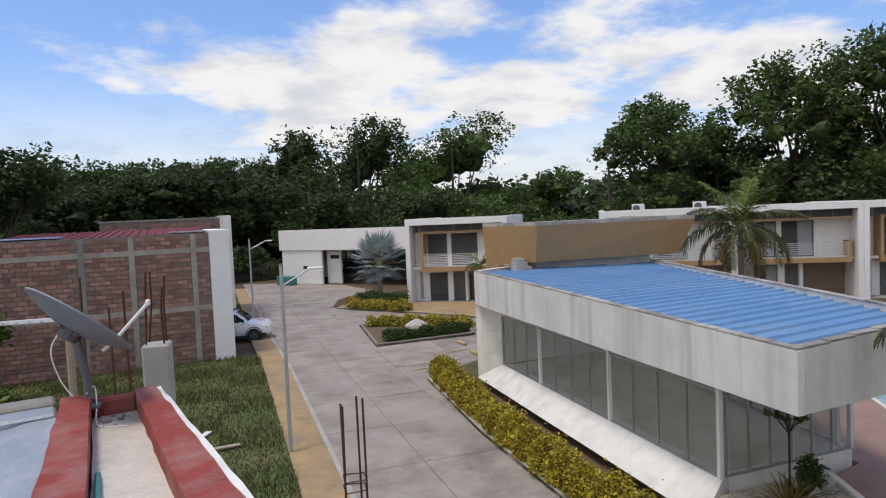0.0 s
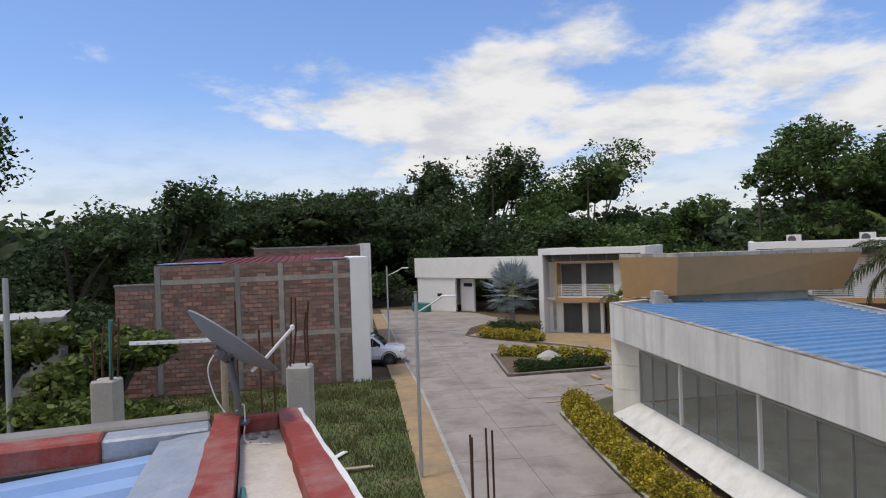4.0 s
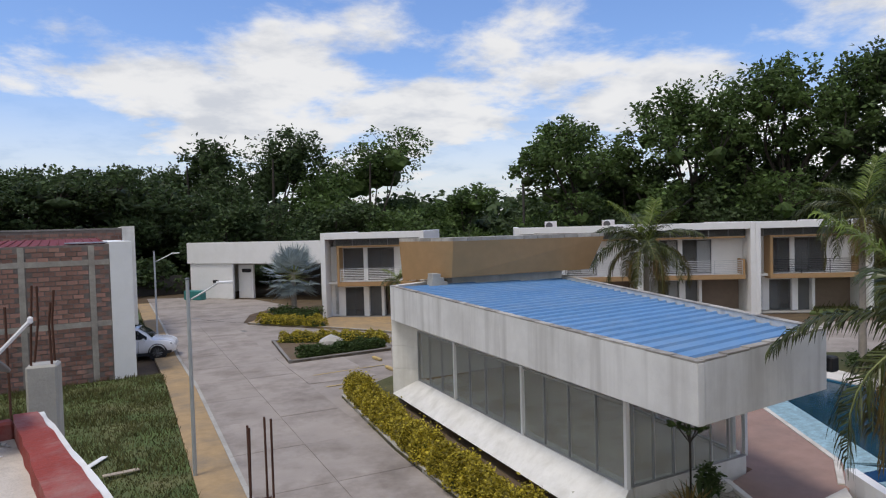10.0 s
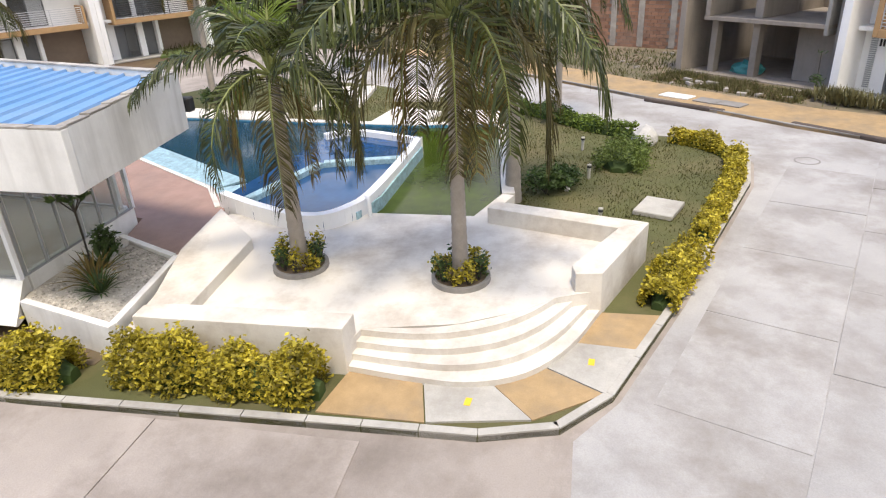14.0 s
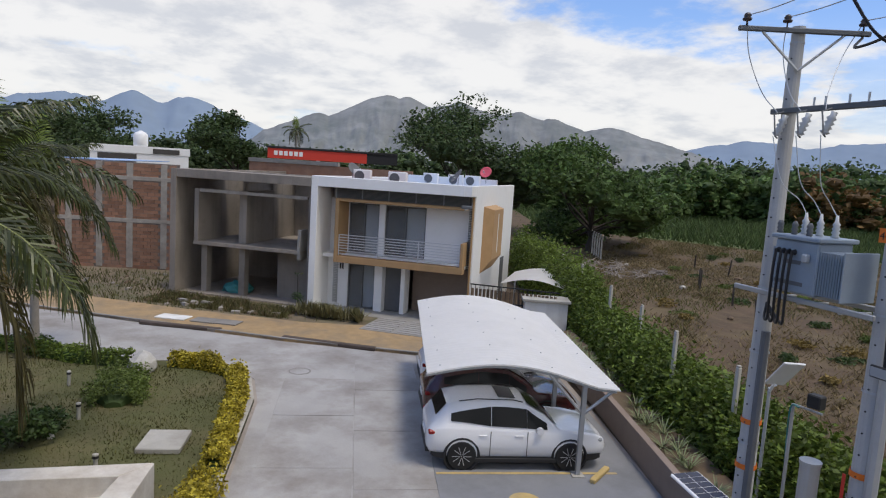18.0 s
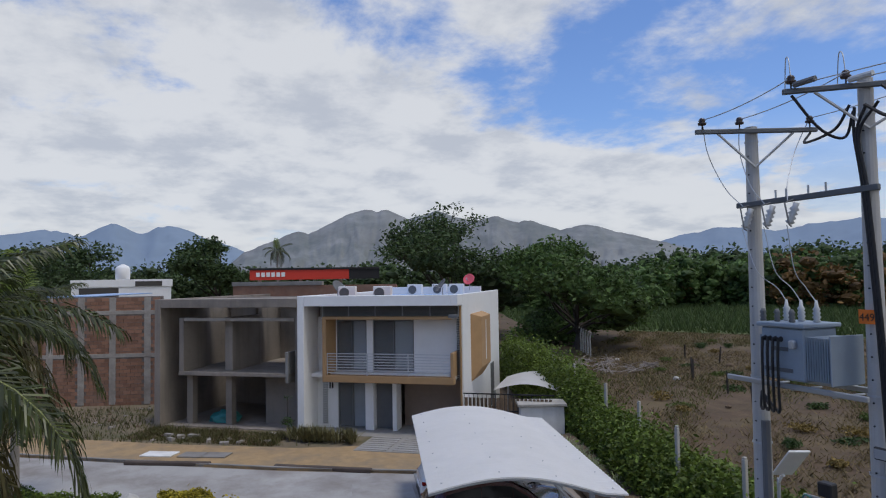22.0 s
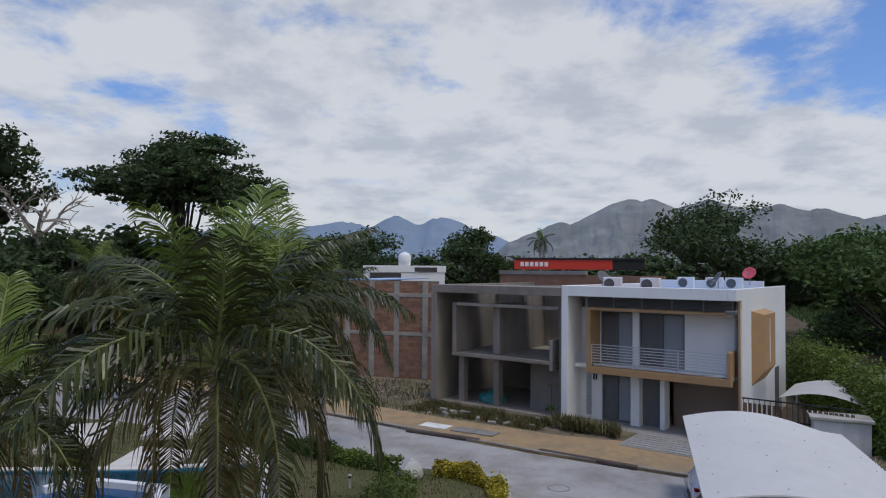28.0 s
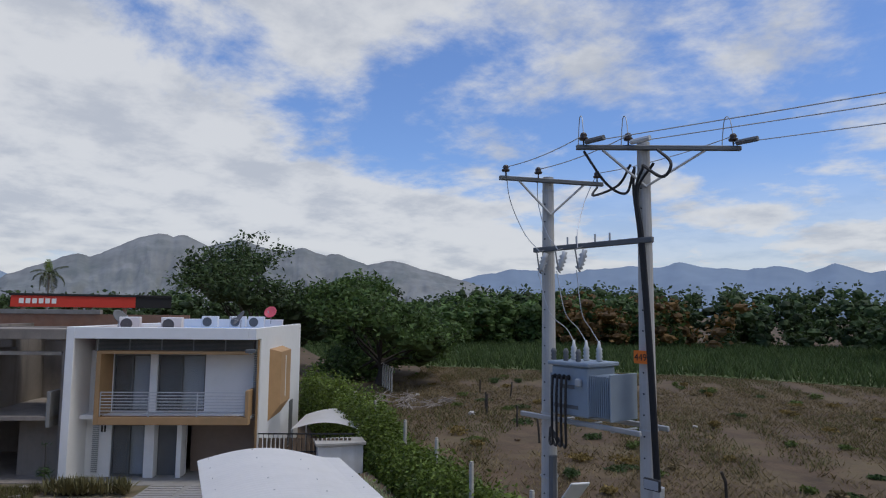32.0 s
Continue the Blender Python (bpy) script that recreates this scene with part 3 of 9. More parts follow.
# pavement in front of the far terrace
FAR_EDGE = [(23.9, -11.5), (26.2, -6.2), (29.5, -1.8), (33.2, 2.5), (38.2, 9.5), (42.5, 18.5)]
bm = bmesh.new()
prism(bm, ROADSIDE[::-1] + FAR_EDGE, -0.02, 0.09)
bmesh.ops.recalc_face_normals(bm, faces=bm.faces[:])
tagged(part("pavement", bm, "pave_yellow"), "ochre pavement in front of the terrace", "pavement", kind="structure")
kerb_line(ROADSIDE, -0.13, 0.12, "terrace_kerb", "dark weathered kerb before the terrace", "concrete")
bm = bmesh.new()
prism(bm, FAR_EDGE[::-1] + [(26.5, -14.5), (60, -14), (70, 20), (44, 22)], -0.02, 0.05)
bmesh.ops.recalc_face_normals(bm, faces=bm.faces[:])
tagged(part("rubble_yard", bm, "yard"), "bare soil yard with weeds and rubble", "ground", kind="structure")
bm = bmesh.new()
prism(bm, [(41.5, 20.5), (41.8, 26.5), (37.5, 31.0), (60, 45), (75, 22)], -0.02, 0.12)
bmesh.ops.recalc_face_normals(bm, faces=bm.faces[:])
tagged(part("grass_bank", bm, "grass"), "grassy bank beyond the ring road", "lawn", kind="structure")

# planted island before the corner house, and the corner house's front bed
ISLE = [(4.2, 32.4), (9.6, 33.2), (10.1, 36.4), (4.3, 39.0)]
bm = bmesh.new()
prism(bm, ISLE, -0.02, 0.12)
tagged(part("island", bm, "soil"), "kerbed planting island in the road", "island", kind="structure")
kerb_line(ISLE + ISLE[:1], 0.14, 0.16, "island_kerb", "dark concrete kerb of the island", "concrete")
BED = [(3.8, 47.5), (8.84, 41.8), (11.3, 38.5), (17.0, 35.6), (20, 41.5), (9.0, 47.4), (6.0, 52.0)]
bm = bmesh.new()
prism(bm, BED, -0.02, 0.10)
tagged(part("pavement", bm, "pave_yellow"), "ochre pavement before the corner house", "pavement", kind="structure")
kerb_line(BED[:4], 0.14, 0.13, "corner_kerb", "curved concrete kerb of the corner house")

# bare soil between the hedge and the pool house
bm = bmesh.new()
prism(bm, [(5.75, 25.0), (5.75, 12.5), (6.6, 9.0), (7.1, 9.0), (7.4, 11.2), (6.9, 23.0)], 0.06, 0.112)
bmesh.ops.recalc_face_normals(bm, faces=bm.faces[:])
tagged(part("bed_soil", bm, "soil"), "bare soil strip under the pool house wall", "soil", kind="structure")

# parking bays
PARK = [(12.6, -5.95), (14.2, -6.6), (20.8, -9.0), (18.6, -13.2), (9.2, -9.9), (5.0, -9.0), (3.6, -7.6), (6.2, -3.75)]
bm = bmesh.new()
prism(bm, PARK[::-1], 0.004, 0.035)
bmesh.ops.recalc_face_normals(bm, faces=bm.faces[:])
tagged(part("parking_bay", bm, "asphalt"), "grey sealed parking surface", "parking", kind="structure")


def stripe(a, b, w, mat, name="bay_line", z=0.04, label="painted parking line"):
    a, b = Vector((*a, 0)), Vector((*b, 0))
    d = (b - a).normalized()
    nn = Vector((-d.y, d.x, 0)) * w / 2
    bm = bmesh.new()
    prism(bm, [tuple((p)[:2]) for p in (a - nn, b - nn, b + nn, a + nn)], z - 0.003, z + 0.004)
    bmesh.ops.recalc_face_normals(bm, faces=bm.faces[:])
    return tagged(part(name, bm, mat), label, "road marking", "road markings", "structure")



def slabs(name, m, cols, rows, mat, label, seed):
    """Cast road slabs, each a piece, with open joints between."""
    rr = random.Random(seed)
    t = thing(name, m, label, "road", kind="structure")
    for (x0, x1) in cols:
        for (y0, y1) in rows:
            bm = bmesh.new()
            c = box(bm, x0 + 0.012, x1 - 0.012, y0 + 0.012, y1 - 0.012, -0.01, 0.018 + rr.uniform(-0.004, 0.004))
            for v in c:
                v.co.x += rr.uniform(-0.008, 0.008)
                v.co.y += rr.uniform(-0.008, 0.008)
            part("road_slab", bm, mat, t)


RM = pose(0.80, 17.3, 0.0, 0, 0, 4.0)
slabs("road_slabs", RM, ((0.0, 2.1), (2.1, 4.2)), [(-13.8 + 3.3 * k, -10.5 + 3.3 * k) for k in range(14)], "slab", "weathered concrete road slabs with open joints", 1)
slabs("road_slabs", RM, ((4.2, 7.2),), [(10.2 + 3.3 * k, 13.5 + 3.3 * k) for k in range(2)], "slab", "weathered concrete slabs of the side bay", 2)
R2 = pose(7.2, 0.35, 0.0, 0, 0, -18.0)
slabs("road_slabs", R2, [(0.6 + 3.1 * k, 3.7 + 3.1 * k) for k in range(4)], ((-2.5, -0.35),), "slab_pale", "pale concrete lane slabs", 3)
slabs("road_slabs", R2, [(-0.4 + 3.1 * k, 2.7 + 3.1 * k) for k in range(5)], ((-4.5, -2.5),), "slab_pale", "stained concrete lane slabs", 4)
bm = bmesh.new()
for a, b in (((22.0, -3.6), (25.0, 0.6)), ((25.0, 0.6), (29.5, 6.6)), ((29.5, 6.6), (33.6, 13.8)), ((33.6, 13.8), (36.5, 21.0)), ((20.5, -6.2), (22.0, -3.6)), ((23.2, -2.1), (24.7, -3.3)), ((26.2, 2.2), (28.3, 0.8)), ((29.0, 5.9), (31.0, 4.6)), ((31.3, 9.8), (33.9, 8.6)), ((6.0, 45.0), (1.0, 52.0)), ((2.0, 37.0), (1.5, 48.0)), ((-1.2, 44.0), (3.4, 44.2)), ((-1.8, 51.0), (3.8, 51.5))):
    a, b = Vector((*a, 0)), Vector((*b, 0))
    d = (b - a).normalized()
    nn = Vector((-d.y, d.x, 0)) * 0.02
    prism(bm, [tuple(p[:2]) for p in (a - nn, b - nn, b + nn, a + nn)], 0.001, 0.006)
bmesh.ops.recalc_face_normals(bm, faces=bm.faces[:])
tagged(part("road_joint", bm, "joint"), "dark tarred joint across the road", "road joint", kind="structure")
# ochre squares and grey service covers at the foot of the steps
foot = thing("step_paving", Matrix(), "ochre paving with grey service covers at the deck steps", "paving", kind="structure")
OUT = [(6.28, 4.7), (6.40, 3.0), (6.78, 1.5), (7.6, 0.52), (8.9, 0.05), (10.1, -0.36)]
INN = [(7.35, 4.6), (7.28, 3.3), (7.45, 2.2), (8.1, 1.5), (8.9, 1.06), (10.0, 0.72)]
for k, mat in enumerate(("pave_yellow", "concrete_light", "pave_yellow", "concrete_light", "pave_yellow")):
    o0, o1, i0, i1 = OUT[k], OUT[k + 1], INN[k], INN[k + 1]
    bm = bmesh.new()
    prism(bm, [o0, o1, i1, i0], 0.095, 0.125 if k % 2 == 0 else 0.135)
    bmesh.ops.recalc_face_normals(bm, faces=bm.faces[:])
    bmesh.ops.scale(bm, vec=(0.985, 0.985, 1), space=Matrix.Translation((-sum(p[0] for p in (o0, o1, i0, i1)) / 4, -sum(p[1] for p in (o0, o1, i0, i1)) / 4, 0)), verts=bm.verts[:])
    q = part("paving_square" if k % 2 == 0 else "service_cover", bm, mat, foot)
    if k % 2:
        cx, cy = sum(p[0] for p in (o0, o1, i0, i1)) / 4, sum(p[1] for p in (o0, o1, i0, i1)) / 4
        bx("cover_mark", (cx - 0.09, cx + 0.09, cy - 0.05, cy + 0.05, 0.136, 0.141), "yellow_mark", q, "small yellow paint mark", bev=0)


# ---- two-storey houses ----
def panes(name, parent, x0, x1, y, z0, z1, n, frame_mat="dgrey", fill="glass_house", label="", curtain=None):
    """A sliding door or window: frame, sashes and panes."""
    w = (x1 - x0) / n
    bm = bmesh.new()
    for a, b, c, d in ((x0, x1, z0, z0 + 0.05), (x0, x1, z1 - 0.05, z1)):
        box(bm, a, b, y - 0.05, y + 0.05, c, d)
    for i in range(n + 1):
        xx = min(max(x0 + i * w - 0.025, x0), x1 - 0.05)
        box(bm, xx, xx + 0.05, y - 0.045, y + 0.045, z0 + 0.05, z1 - 0.05)
    ob = part(name, bm, frame_mat, parent, label)
    for i in range(n):
        bm = bmesh.new()
        box(bm, x0 + i * w + 0.03, x0 + (i + 1) * w - 0.03, y - 0.008 + 0.02 * (i % 2), y + 0.008 + 0.02 * (i % 2), z0 + 0.05, z1 - 0.05)
        p = part("pane", bm, fill, ob)
        p.visible_shadow = False
        if curtain and curtain[i % len(curtain)]:
            bm = bmesh.new()
            box(bm, x0 + i * w + 0.03, x0 + (i + 1) * w - 0.03, y + 0.09, y + 0.11, z0 + 0.05, z1 - 0.08)
            part("blind", bm, curtain[i % len(curtain)], ob, "drawn fabric blind")
    return ob


def rail_parts(parent, x0, x1, y, z0, z1, n=7, mat="rail", posts=4):
    bm = bmesh.new()
    box(bm, x0, x1, y - 0.03, y + 0.015, z1 - 0.035, z1)
    r = part("railing", bm, mat, parent, "horizontal-bar metal railing")
    for i in range(posts):
        xx = x0 + (x1 - x0) * i / (posts - 1)
        bx("railing_post", (xx - 0.02, xx + 0.02, y - 0.012, y + 0.02, z0, z1 - 0.036), mat, r, bev=0)
    for i in range(n - 1):
        zz = z0 + (z1 - z0) * (i + 1) / n
        bm = bmesh.new()
        cyl(bm, (x0, y - 0.03, zz - 0.02), (x1, y - 0.03, zz - 0.02), 0.018, n=6)
        part("bar", bm, mat, r)
    return r


W, D, H = 7.4, 10.5, 6.15


def ac_unit(m, mat="white_clean"):
    a = thing("air_conditioner", m, "white outdoor air conditioning unit with a round fan grille", "air conditioner", "rooftop air conditioners")
    bm = bmesh.new()
    box(bm, -0.42, 0.42, -0.16, 0.16, 0.06, 0.66)
    bevel(bm, 0.02)
    part("casing", bm, mat, a)
    bm = bmesh.new()
    lathe(bm, [(0.24, 0), (0.24, 0.02), (0.20, 0.02), (0.20, 0.01), (0.05, 0.01), (0.05, 0.03)], 16, pose(-0.12, -0.16, 0.36, 90, 0, 0))
    part("fan_grille", bm, "dgrey", a)
    for x in (-0.3, 0.3):
        bx("foot", (x - 0.03, x + 0.03, -0.17, 0.17, 0, 0.06), "steel", a, bev=0)
    return a


def sat_dish(m, r, mat, label, tilt=40):
    d = thing("satellite_dish", m, label, "satellite dish", "rooftop dishes")
    bm = bmesh.new()
    cyl(bm, (0, 0, 0), (0, 0, 0.55), 0.022, n=8)
    part("mast", bm, "steel", d)
    bm = bmesh.new()
    prof = [(r * k / 6, 0.22 * r * (k / 6) ** 2) for k in range(1, 7)]
    lathe(bm, [(0.005, 0.0)] + prof + [(r, 0.22 * r - 0.012)] + [(a, b - 0.014) for a, b in prof[::-1]], 22, pose(0, -0.05, 0.6, tilt, 0, 0))
    part("reflector", bm, mat, d, smooth=True)
    bm = bmesh.new()
    cyl(bm, (0, -0.02, 0.5), (0, -0.05 - r * 0.95, 0.62), 0.012, n=6)
    cyl(bm, (0, -0.05 - r * 0.9, 0.58), (0, -0.05 - r * 1.1, 0.70), 0.03, n=8)
    part("feed_arm", bm, "galv", d)
    return d


def house(m, label, glazed=True, bay=True, rail="rail", mirror=False, blinds=("white_clean", None), group="terrace houses", near=True, wall="white_clean", side="white_clean", corner=False):
    """A two-storey terrace house: white frame round a recessed front with a tan balcony box. Origin: the front's left foot."""
    h = thing("house", m, label, "house", group)
    for nm, x0, x1 in (("side_wall", 0, 0.32), ("side_wall", W - 0.32, W)):
        if corner and x0:
            bx("side_wall", (W - 0.16, W, 0.95, D, 0, H), side, h, bev=0.015)
            bx("corner_fascia", (W - 0.322, W, 0, 0.947, H - 0.46, H), wall, h, bev=0.015)
            continue
        bx(nm, (x0, x1, 0, D, 0, H), wall if nm == "side_wall" and x0 == 0 else side, h, bev=0.015)
    bx("fascia", (0.325, W - 0.325, 0, 0.45, H - 0.46, H - 0.003), wall, h)
    bx("back_wall", (0.325, W - 0.325, D - 0.2, D, 0, H - 0.1), wall, h)
    bx("roof", (0.325, W - 0.325, 0.455, D - 0.205, H - 0.45, H - 0.28), "red_sheet", h, "dull red sheet roof behind the parapet")
    yf = 1.5                                           # the recessed front
    bx("upper_floor", (0.325, W - 0.325, 0.75, D - 0.205, 2.45, 2.62), wall, h)
    bm = bmesh.new()                                   # louvre band under the fascia
    for i in range(9):
        z = H - 0.95 + i * 0.053
        box(bm, 0.8, W - 0.35, 0.92, 0.95, z, z + 0.03)
    lv = part("louvre_band", bm, "dgrey", h, "dark grey louvre band")
    for i in range(6):
        bx("louvre_post", (0.8 + i * 1.28, 0.84 + i * 1.28, 0.90, 0.97, H - 0.98, H - 0.46), "steel", lv, bev=0)
    bx("louvre_backing", (0.7, W - 0.33, 0.98, 1.02, H - 1.0, H - 0.46), "grey_wall", h, bev=0)
    # tan balcony surround
    t0, t1, zb, zt = 1.05, W - (0.30 if corner else 0.55), 2.30, 5.20
    bx("balcony_surround", (t0, t0 + 0.18, 0.35, yf, zb, zt), "tan", h, "tan painted balcony surround")
    bx("balcony_surround", (t0 + 0.183, t1, 0.35, yf, zt - 0.12, zt), "tan", h, "tan painted balcony surround")
    bx("balcony_surround", (t0 + 0.183, t1, 0.35, 0.745, zb, zb + 0.30), "tan", h, "tan painted balcony surround")
    bx("balcony_cheek", (t1 - 0.14, t1, 0.35, yf, zb + 0.303, zb + 1.35), "tan", h, "tan painted balcony cheek")
    # upper front
    bx("front_wall", (0.325, 1.25, yf, yf + 0.2, 2.625, H - 1.0), wall, h)
    bx("pier", (2.75, 3.05, yf - 0.05, yf + 0.2, 2.625, zt), wall, h)
    bx("front_wall", (5.0, W - 0.325, yf, yf + 0.2, 2.625, H - 1.0), wall, h)
    bx("lintel", (1.25, 5.0, yf + 0.003, yf + 0.197, zt - 0.2, H - 1.0), wall, h, bev=0)
    panes("sliding_door", h, 1.25, 2.75, yf + 0.1, 2.65, zt - 0.2, 2, "dgrey", "glass_house", "tall sliding door with dark glass", blinds)
    panes("sliding_door", h, 3.05, 5.0, yf + 0.1, 2.65, zt - 0.2, 2, "dgrey", "glass_house", "tall sliding door with dark glass", blinds)
    rail_parts(h, t0 + 0.2, t1 - 0.16, 0.45, zb + 0.31, zb + 1.28, 8, rail)
    # ground floor
    bx("front_wall", (0.325, 1.35, yf - 0.1, yf + 0.2, 0, 2.44), wall, h)
    panes("patio_door", h, 1.35, 2.75, yf, 0.08, 2.15, 2, "dgrey", "glass_house", "sliding patio door", blinds)
    bx("lintel", (1.35, 2.75, yf - 0.1, yf + 0.15, 2.155, 2.44), wall, h, bev=0)
    bx("pier", (2.755, 3.15, yf - 0.3, yf + 0.25, 0, 2.44), wall, h)
    bx("pier", (4.05, 4.25, yf - 0.3, yf + 0.2, 0, 2.44), wall, h)
    bx("entrance_door", (3.155, 4.045, yf + 0.12, yf + 0.17, 0.07, 2.44), "dgrey", h, "dark entrance door")
    bx("inner_wall", (3.16, 4.24, yf + 0.30, yf + 0.43, 0.065, 2.44), wall, h, bev=0)
    bx("carport_wall", (4.26, W - 0.33, yf + 0.9, yf + 1.05, 0.065, 2.44), "brown_wall", h, "brown rendered carport wall", bev=0)
    bx("room_back", (0.33, W - 0.33, 4.6, 4.7, 0.01, 2.44), "grey_wall", h, bev=0)
    bx("room_back", (0.33, W - 0.33, 4.6, 4.7, 2.63, H - 0.46), "grey_wall", h, bev=0)
    bx("floor_slab", (0.33, W - 0.33, 0.05, 4.59, 0.0, 0.06), "grey_wall", h, bev=0)
    bm = bmesh.new()                                   # side louvre strip
    for i in range(26):
        box(bm, 0.62, 0.86, yf - 0.16, yf - 0.13, 0.25 + i * 0.08, 0.30 + i * 0.08)
    part("wall_louvre", bm, "steel", h, "narrow grey louvre strip")
    if corner:
        bm = bmesh.new()
        for i in range(48):
            box(bm, W - 0.30, W - 0.02, 1.0, 1.03, zb + 0.1 + i * 0.075, zb + 0.145 + i * 0.075)
        part("corner_louvre", bm, "dgrey", h, "tall dark grey louvre strip")
        bx("downpipe", (W - 0.14, W - 0.06, 0.85, 0.93, 0.1, H - 0.5), "tan", h, "tan downpipe", bev=0.01)
        for i in range(2):
            bx("number_bar", (0.93 + 0.12 * i, 1.0 + 0.12 * i, yf - 0.125, yf - 0.101, 1.85, 2.12), "black", h, "dark house number shown as a plain bar", bev=0)
    if bay:
        bm = bmesh.new()
        a = [bm.verts.new(p) for p in ((W, 2.6, 2.1), (W + 0.45, 2.9, 2.75), (W + 0.45, 2.9, 5.05), (W, 2.6, 5.2))]
        b = [bm.verts.new(p) for p in ((W, 5.4, 2.1), (W + 0.45, 5.2, 2.75), (W + 0.45, 5.2, 5.05), (W, 5.4, 5.2))]
        bm.faces.new(a)
        bm.faces.new(b[::-1])
        for i in range(4):
            bm.faces.new((a[i], b[i], b[(i + 1) % 4], a[(i + 1) % 4]))
        bmesh.ops.recalc_face_normals(bm, faces=bm.faces[:])
        by = part("bay", bm, "tan", h, "tan painted side bay")
        bx("slit_window", (W + 0.44, W + 0.462, 3.95, 4.05, 3.0, 4.85), "white_clean", by, bev=0)
        bx("side_door", (W - 0.01, W + 0.03, 7.6, 8.5, 0.1, 2.3), "dgrey", h, "dark side door", bev=0)
    return h


def shell_house(m, label):
    """The same house unfinished: bare concrete frame, open floors."""
    h = thing("unfinished_house", m, label, "house", "terrace houses")
    c = "shell"
    bx("side_wall", (0, 0.32, 0, D, 0, H - 0.1), c, h)
    bx("side_wall", (W - 0.3, W - 0.01, 0.4, D, 0, H - 0.12), c, h)
    bx("roof_beam", (0.325, W - 0.02, 0, 0.5, H - 0.5, H - 0.1), c, h)
    bx("roof_slab", (0.325, W - 0.31, 0.51, 3.9, H - 0.32, H - 0.15), c, h)
    bx("roof_beam", (0.325, W - 0.31, 5.6, 5.99, H - 0.5, H - 0.15), c, h)
    bx("upper_slab", (1.05, W - 0.6, 0.35, D - 0.2, 2.45, 2.62), c, h)
    bx("upper_frame", (1.05, 1.3, 0.4, 2.2, 2.63, 5.15), c, h)
    bx("upper_frame", (3.2, 3.6, 0.9, 3.6, 2.63, 5.15), c, h)
    bx("upper_frame", (1.31, W - 0.35, 0.42, 0.6, 5.0, 5.15), "frame_brown", h)
    bx("upper_frame", (6.35, W - 0.32, 2.4, 2.6, 2.63, 5.1), c, h)
    bx("balcony_cheek", (W - 0.75, W - 0.6, 0.3, 1.4, 2.2, 3.6), "grey_wall", h)
    for x in (1.2, 3.3):
        bx("column", (x, x + 0.32, 0.8, 1.2, 0, 2.44), "shell", h)
    bx("lower_wall", (5.0, W - 0.31, 1.5, 1.65, 0, 2.44), c, h)
    bx("inner_wall", (4.95, 5.1, 1.66, 5.8, 0, 2.44), c, h, bev=0)
    bx("inner_wall", (3.25, 3.4, 3.61, 7.0, 2.63, 5.8), c, h, bev=0)
    bx("back_wall", (0.33, W - 0.31, 6.0, 6.15, 0, 5.82), c, h, bev=0)
    bx("floor_slab", (0.33, W - 0.31, 0.3, 5.99, -0.02, 0.10), c, h)
    return h



